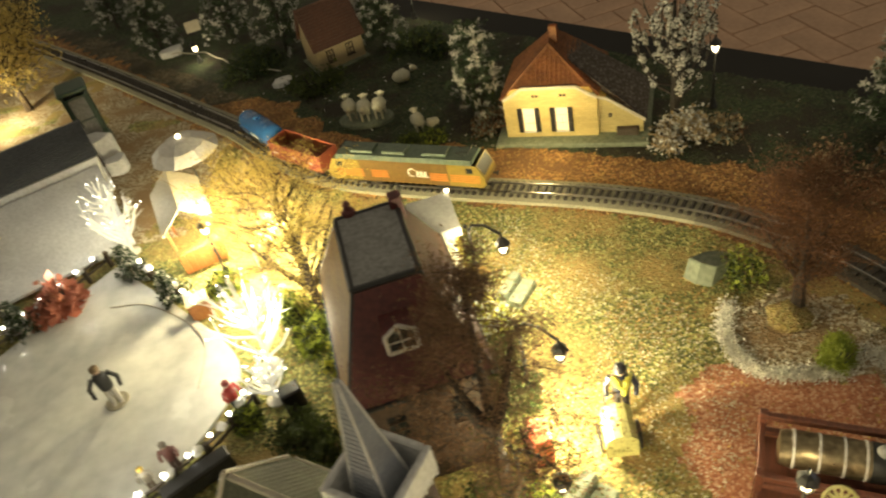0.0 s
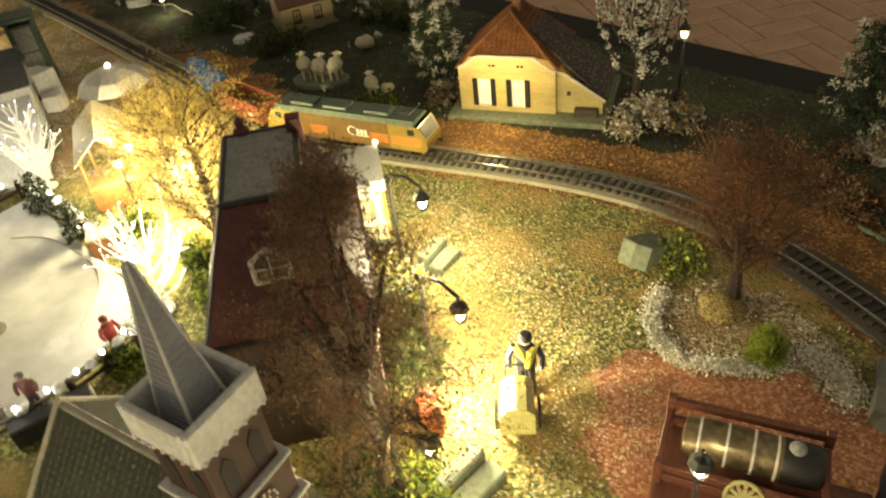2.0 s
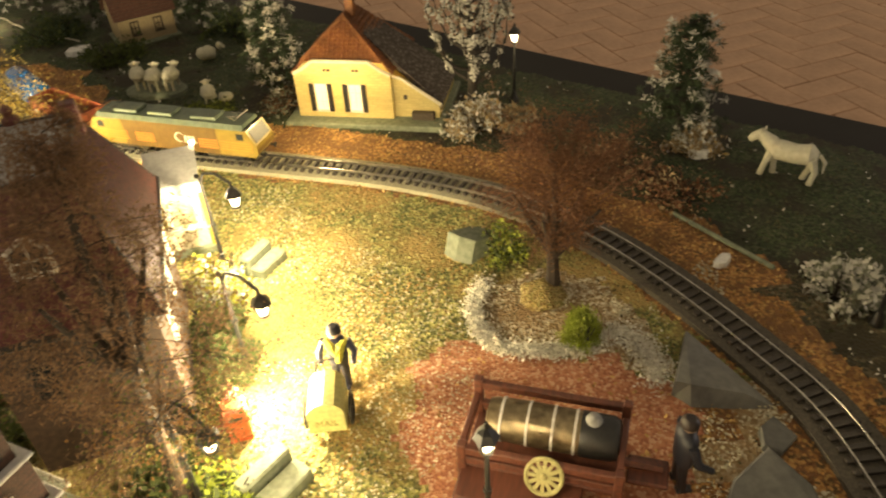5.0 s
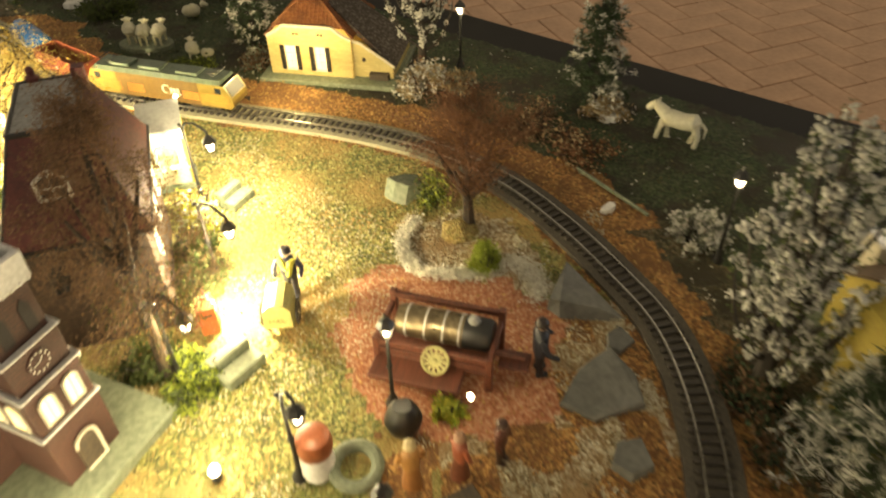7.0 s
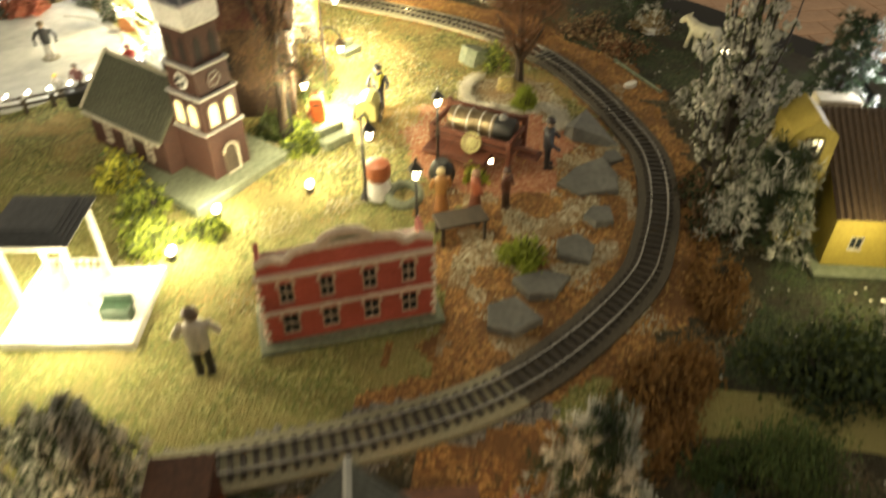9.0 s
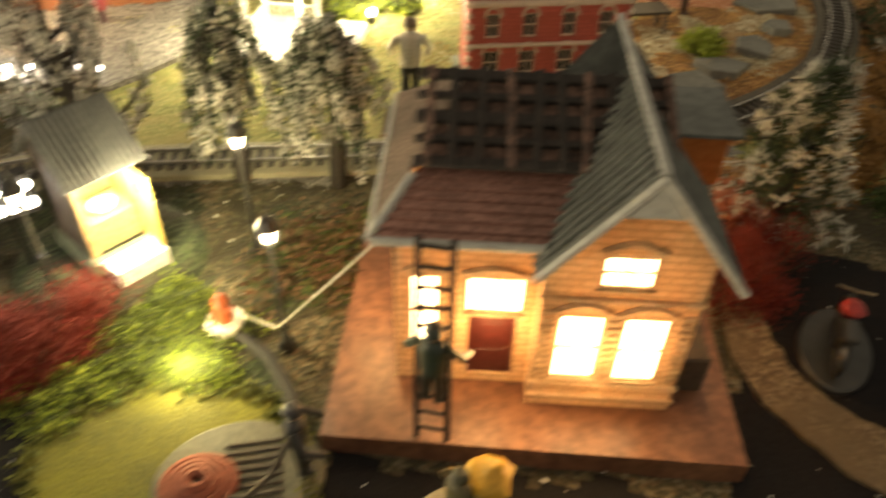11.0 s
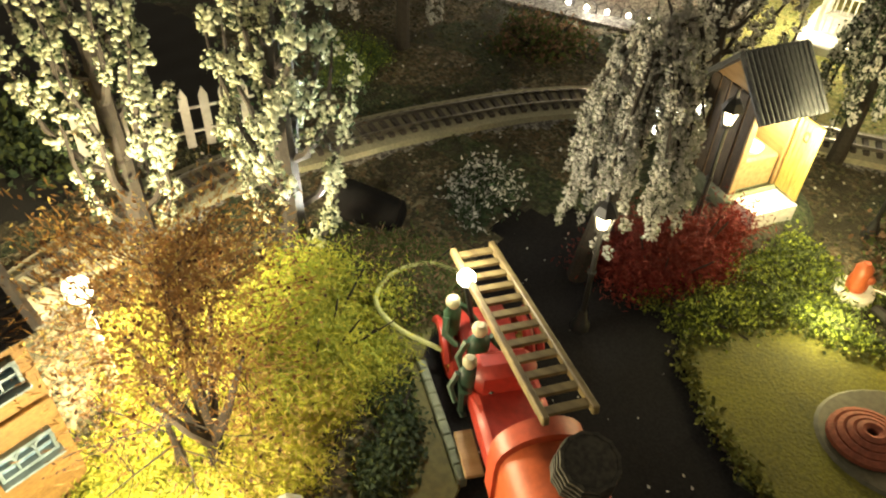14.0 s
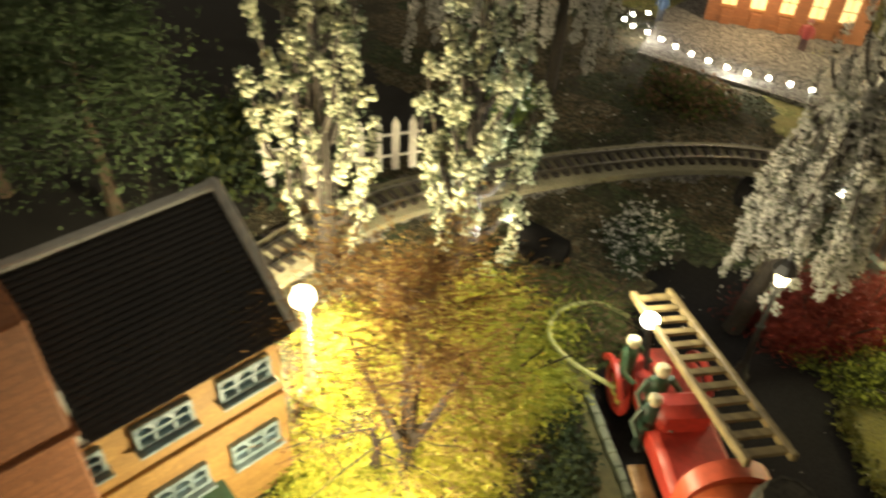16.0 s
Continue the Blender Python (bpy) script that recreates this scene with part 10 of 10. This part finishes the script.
bush("snowy_bush", "small dark bush with frosted tips on the turf", 0.815, 0.205, 0.035, 0.04, ((L_GREEN, 0.6), (L_SNOW, 0.4)), 274, 1500, 0.004)


def mustard_house():
    top = thing("mustard_house", "mustard yellow house with a brown corrugated roof", "house", pose(0.756, 0.2905, 0.0, 0, 0, 2.5))
    W, D, H, R = 0.20, 0.168, 0.062, 0.114
    g = Geo()
    panel(g, 0, W, 0, H, 0, 0.003, [(0.018, 0.030, 0.022, 0.036), (0.062, 0.080, 0.022, 0.036), (0.110, 0.128, 0.022, 0.036)])
    panel(g, 0, W, 0, H, D - 0.003, 0.003)
    for x in (0, W - 0.003):
        g.prism([(0.003, 0), (D - 0.003, 0), (D - 0.003, H), (D * 0.55, R - 0.003), (0.003, H)], x, x + 0.003, "x")
    part("wall", g, M_MUSTARD, top)
    for x, w in ((0.024, 0.012), (0.071, 0.018), (0.119, 0.018)):
        window(top, Matrix.Translation((x, 0.0015, 0.022)), w, 0.014, M_DARKPANE, M_PALE, 2, 1)
    roof(top, [(-0.004, -0.006, H - 0.003), (W, -0.006, H - 0.003), (W, D * 0.55, R), (-0.004, D * 0.55, R)], M_CORRUG, 0.0016, 0, 34, 0.0016, label="brown corrugated sheets")
    roof(top, [(W, D + 0.006, H - 0.003), (-0.004, D + 0.006, H - 0.003), (-0.004, D * 0.55, R), (W, D * 0.55, R)], M_CORRUG, 0.0016, 0, 34, 0.0016, label="brown corrugated sheets")
    g = Geo()
    g.prism([(-0.046, 0.0), (-0.008, 0.0), (-0.008, 0.116), (-0.027, 0.132), (-0.046, 0.116)], 0.036, 0.086, "y")
    wing = part("stair_wing", g, M_MUSTARD, top, "mustard yellow stair wing")
    window(wing, Matrix.Translation((-0.027, 0.0352, 0.094)), 0.016, 0.020, M_DARKPANE, M_TIMBER, 3, 2)
    g = Geo()
    g.box((W / 2, D / 2, 0.001), (W + 0.02, D + 0.03, 0.004), 0.001)
    part("plinth", g, M_GREENSTONE, top)
    g = Geo()
    g.box((0.05, D + 0.016, 0.040), (0.045, 0.024, 0.080), 0.0015)
    part("rear_wing", g, M_CREAM, top)
    lamp_light("yard_light", tuple(top.matrix_world @ Vector((0.115, D + 0.02, 0.10))), 0.35, (0.95, 0.95, 1.0))
    lamp_light("front_light", tuple(top.matrix_world @ Vector((0.02, -0.05, 0.06))), 0.12, (1.0, 0.85, 0.4))
    street_lamp(0.905, 0.535, 0.10, label="white yard lamp behind the yellow house", glow=B_COOL)


mustard_house()


def bicycle_shape():
    top = thing("toy_motorcycle", "dark toy motorcycle with a red tank on an oval base", "motorcycle", pose(0.566, -0.110, 0.0, 0, 0, 82))
    g = Geo()
    g.lathe([(0.034, -0.001), (0.034, 0.002), (0.032, 0.003)], seg=30, sy=0.6)
    part("base", g, M_GLASSBASE, top, "glossy dark oval base")
    for x in (-0.019, 0.020):
        g = Geo()
        g.m = Matrix.Translation((x, 0, 0.0135)) @ Matrix.Rotation(math.pi / 2, 4, "X")
        g.tube([(0.009 * math.cos(a), 0.009 * math.sin(a), 0) for a in np.linspace(0, 6.283, 21)[:-1]], 0.0022, 6, closed=True)
        wheel = part("wheel", g, M_BLACK, top)
        for k in range(8):
            a = 6.283 * k / 8
            sp = Geo()
            sp.m = g.m
            sp.tube([(0, 0, 0), (0.009 * math.cos(a), 0.009 * math.sin(a), 0)], 0.0004, 4)
            part("spoke", sp, M_BLACK, wheel)
    g = Geo()
    g.tube([(-0.019, 0, 0.0135), (-0.010, 0, 0.024), (0.010, 0, 0.024), (0.017, 0, 0.031), (0.020, 0, 0.0135)], 0.0012, 5)
    g.box((0, 0, 0.014), (0.018, 0.008, 0.010), 0.001)
    part("frame", g, M_BLACK, top)
    g = Geo()
    g.blob((0.006, 0, 0.029), 0.0075, 3, 0.1, 10, 7, 0.6)
    part("fuel_tank", g, toy((0.28, 0.02, 0.02)), top)
    g = Geo()
    g.tube([(0.016, -0.010, 0.035), (0.017, 0, 0.033), (0.016, 0.010, 0.035)], 0.0009, 5)
    part("handlebar", g, M_STEEL, top)
    g = Geo()
    g.box((-0.012, 0, 0.028), (0.018, 0.008, 0.004), 0.0012)
    part("saddle", g, M_BLACK, top)


bicycle_shape()
top = thing("garden_fence", "dark green picket fence beside the hedge", "fence")
for k in range(9):
    g = Geo()
    g.m = Matrix.Translation((0.622 + 0.0062 * k, 0.026 - 0.0048 * k, 0)) @ Matrix.Rotation(radians(-38), 4, "Z")
    g.prism([(-0.0022, 0), (0.0022, 0), (0.0022, 0.022), (0, 0.026), (-0.0022, 0.022)], -0.0008, 0.0008, "y")
    part("picket", g, M_GREENPAINT, top)
g = Geo()
g.tube([(0.618, 0.029, 0.014), (0.675, -0.015, 0.014)], 0.001, 5)
part("rail", g, M_GREENPAINT, top)


# ---- loose scatter on the ground ----
def scatter(name, label, material, n, box, size, keep, seed, tilt=0.35, long=1.4):
    rng = np.random.default_rng(seed)
    x, y = rng.uniform(box[0], box[1], n), rng.uniform(box[2], box[3], n)
    ok = [i for i in range(n) if 0.64 * x[i] + 0.77 * y[i] < 1.12 and not inside(x[i], y[i], RINKSIDE) and keep(x[i], y[i])]
    c = [(x[i], y[i], relief(x[i], y[i]) + rng.uniform(0.0004, 0.0022)) for i in ok]
    ob = new(name, flakes(name, c, size, tilt, long, seed))
    ob.data.materials.append(material)
    return tagged(ob, label, "scatter", kind="stuff")


S_GRASS = mat("dry_grass_flake", (0.43, 0.39, 0.16), (0.17, 0.17, 0.05), 0.95, scale=300, bump=0, island=1.0, vary=0.2)
S_LEAF = mat("dry_leaf_flake", (0.56, 0.36, 0.12), (0.24, 0.12, 0.04), 0.95, scale=300, bump=0, island=1.0, vary=0.2)
S_SNOW = mat("snow_flake_scatter", (0.72, 0.70, 0.62), (0.42, 0.40, 0.30), 0.95, scale=300, bump=0, island=1.0, vary=0.2)
S_CREAM = mat("cream_crumb", (0.72, 0.67, 0.50), (0.46, 0.42, 0.27), 0.95, scale=300, bump=0, island=1.0, vary=0.2)
S_DARK = mat("dark_leaf_flake", (0.10, 0.09, 0.04), (0.03, 0.035, 0.015), 0.95, scale=300, bump=0, island=1.0, vary=0.2)
scatter("grass_scatter", "dry yellow-green grass flock on the village green", S_GRASS, 50000, (-0.30, 0.62, 0.10, 1.10), 0.0022, lambda x, y: zone(x, y) in (0, 8), 1)
scatter("dark_crumb_scatter", "dark green and brown crumbs among the grass flock", S_DARK, 15000, (-0.10, 0.58, 0.10, 0.95), 0.0018, lambda x, y: zone(x, y) in (0, 3, 8) and noise.noise(Vector((x * 14, y * 14, 1))) > -0.25, 11)
scatter("pale_crumb_scatter", "cream-white crumbs dusted over the grass flock", S_CREAM, 34000, (0.10, 0.58, 0.16, 0.95), 0.0016, lambda x, y: (zone(x, y) in (0, 8, 3) or x < 0.39 and zone(x, y) == 2) and noise.noise(Vector((x * 11, y * 11, 6))) + 1.3 * math.exp(-((x - 0.345) ** 2 + (y - 0.56) ** 2) / 0.0045) > 0.22, 12)
scatter("orange_crumb_scatter", "rust-orange leaf crumbs lying in patches on the green", S_LEAF, 15000, (0.10, 0.50, 0.16, 0.86), 0.0020, lambda x, y: zone(x, y) in (0, 8) and noise.noise(Vector((x * 9, y * 9, 21))) > 0.16, 14)
scatter("leaf_scatter", "orange-brown leaf flakes along the railway", S_LEAF, 52000, (-0.30, 0.72, 0.10, 1.25), 0.0026, lambda x, y: zone(x, y) in (1, 2) and abs(side_of_line(x, y)[0]) > 0.022 and (zone(x, y) == 1 or random.random() < 0.25), 2)
scatter("snow_scatter", "loose white snow flakes round the autumn tree", S_CREAM, 26000, (0.28, 0.62, 0.18, 0.70), 0.0020, lambda x, y: (zone(x, y) == 3 and noise.noise(Vector((x * 22, y * 22, 8))) > 0.0) or (zone(x, y) in (1, 8) and noise.noise(Vector((x * 16, y * 16, 3))) > 0.25), 3)
scatter("turf_scatter", "dark turf flakes with pale bits behind the railway", S_DARK, 26000, (-0.40, 0.80, -0.10, 1.30), 0.0028, lambda x, y: zone(x, y) in (4, 5), 4)
scatter("pale_leaf_scatter", "a few pale leaves lying on the dark turf", S_SNOW, 2600, (-0.30, 0.80, -0.55, 1.25), 0.0026, lambda x, y: zone(x, y) in (4, 5) and abs(side_of_line(x, y)[0]) > 0.03, 5)
scatter("undergrowth_scatter", "dark leaf flakes on the front undergrowth", S_DARK, 22000, (-0.35, 0.32, -0.58, 0.10), 0.0026, lambda x, y: zone(x, y) in (4, 5) and abs(side_of_line(x, y)[0]) > 0.022, 6)
scatter("road_snow", "tiny white specks on the black asphalt", S_SNOW, 700, (0.02, 0.75, -0.60, 0.0), 0.0013, lambda x, y: inside(x, y, ROAD) and not inside(x, y, LAWN), 7)
# moss crumbs that fray the lawn's edge
rng = random.Random(12)
c = []
for (x0, y0), (x1, y1) in zip(LAWN, LAWN[1:] + LAWN[:1]):
    m = int(math.hypot(x1 - x0, y1 - y0) / 0.00014)
    for k in range(m):
        w = 0.0022 + 0.0022 * (noise.noise(Vector((x0 * 60 + k * 0.01, y0 * 60, 4))) + 0.5)
        c.append((x0 + (x1 - x0) * k / m + rng.gauss(0, w), y0 + (y1 - y0) * k / m + rng.gauss(0, w), rng.uniform(0.001, 0.0042)))
S_MOSS = mat("moss_crumb", (0.17, 0.17, 0.025), (0.06, 0.075, 0.015), 0.95, scale=300, bump=0, island=1.0, vary=0.2)
ob = new("lawn_moss", flakes("lawn_moss", c, 0.0022, 0.8, 1.5, 13))
ob.data.materials.append(S_MOSS)
tagged(ob, "loose moss crumbs fraying the edge of the lawn", "moss", kind="stuff")
# the snowy rim round the earth patch
rng = random.Random(8)
ring = glide([(0.408, 0.632), (0.396, 0.604), (0.398, 0.577), (0.409, 0.555), (0.432, 0.548), (0.456, 0.545), (0.480, 0.550), (0.498, 0.558), (0.512, 0.548), (0.518, 0.525), (0.514, 0.508)], 0.0016)
c = [(p.x + rng.gauss(0, w), p.y + rng.gauss(0, w), abs(rng.gauss(0.0012, 0.0012))) for i, p in enumerate(ring) for w in (0.0042 if i < 0.6 * len(ring) else 0.0062,) for _ in range(66)]
S_RIM = mat("white_snow_flock", (0.86, 0.84, 0.74), (0.66, 0.63, 0.52), 0.95, scale=300, bump=0, island=1.0, vary=0.2)
ob = new("snow_rim", flakes("snow_rim", c, 0.0018, 1.0, 1.3, 9))
ob.data.materials.append(S_RIM)
tagged(ob, "raised rim of white snow flock round the bare earth", "snow", kind="stuff")



# sleepers, one by one
g = Geo()
g.box((0, 0, 0.0047), (0.0040, 0.0275, 0.0028), 0.0004)
SLEEPER = g.mesh("sleeper", M_SLEEPER)
far = Geo()
for i, p in enumerate(LINE):
    h = heading(i)
    m = Matrix.Translation(p) @ Matrix.Rotation(math.atan2(h.y, h.x), 4, "Z")
    if -0.12 < p.x and p.y > 0.1 or p.y < 0.0 and p.x > -0.25:
        ob = new("sleeper", SLEEPER)
        ob.parent = track
        ob.matrix_basis = m
    else:
        far.m = m
        far.box((0, 0, 0.0047), (0.0040, 0.0275, 0.0028), 0.0004)
tagged(part("distant_sleepers", far, M_SLEEPER, track), kind="stuff")

# paving blocks of the hall floor, laid in a herringbone
g = Geo()
g.box((0, 0, 0), (0.207, 0.102, 0.03), 0.003)
PAVER = g.mesh("paver", M_PAVER)
for i in range(-9, 13):
    for j in range(-9, 13):
        for k in (0, 1):
            u, v = 0.105 * i + 0.21 * j, 0.105 * i - 0.21 * j
            cx, cy = (u + 0.0525, v) if k == 0 else (u, v + 0.1575)
            a = radians(18)
            x, y = 1.35 + cx * math.cos(a) - cy * math.sin(a), 1.75 + cx * math.sin(a) + cy * math.cos(a)
            if x + y < 1.6 or x > 3.2 or y > 4 or x < -0.3:
                continue
            ob = new("paver", PAVER)
            ob.parent = floor
            ob.matrix_basis = Matrix.Translation((x, y, -0.703 + random.uniform(-0.001, 0.001))) @ Matrix.Rotation(a + (0 if k == 0 else math.pi / 2) + random.uniform(-0.01, 0.01), 4, "Z")
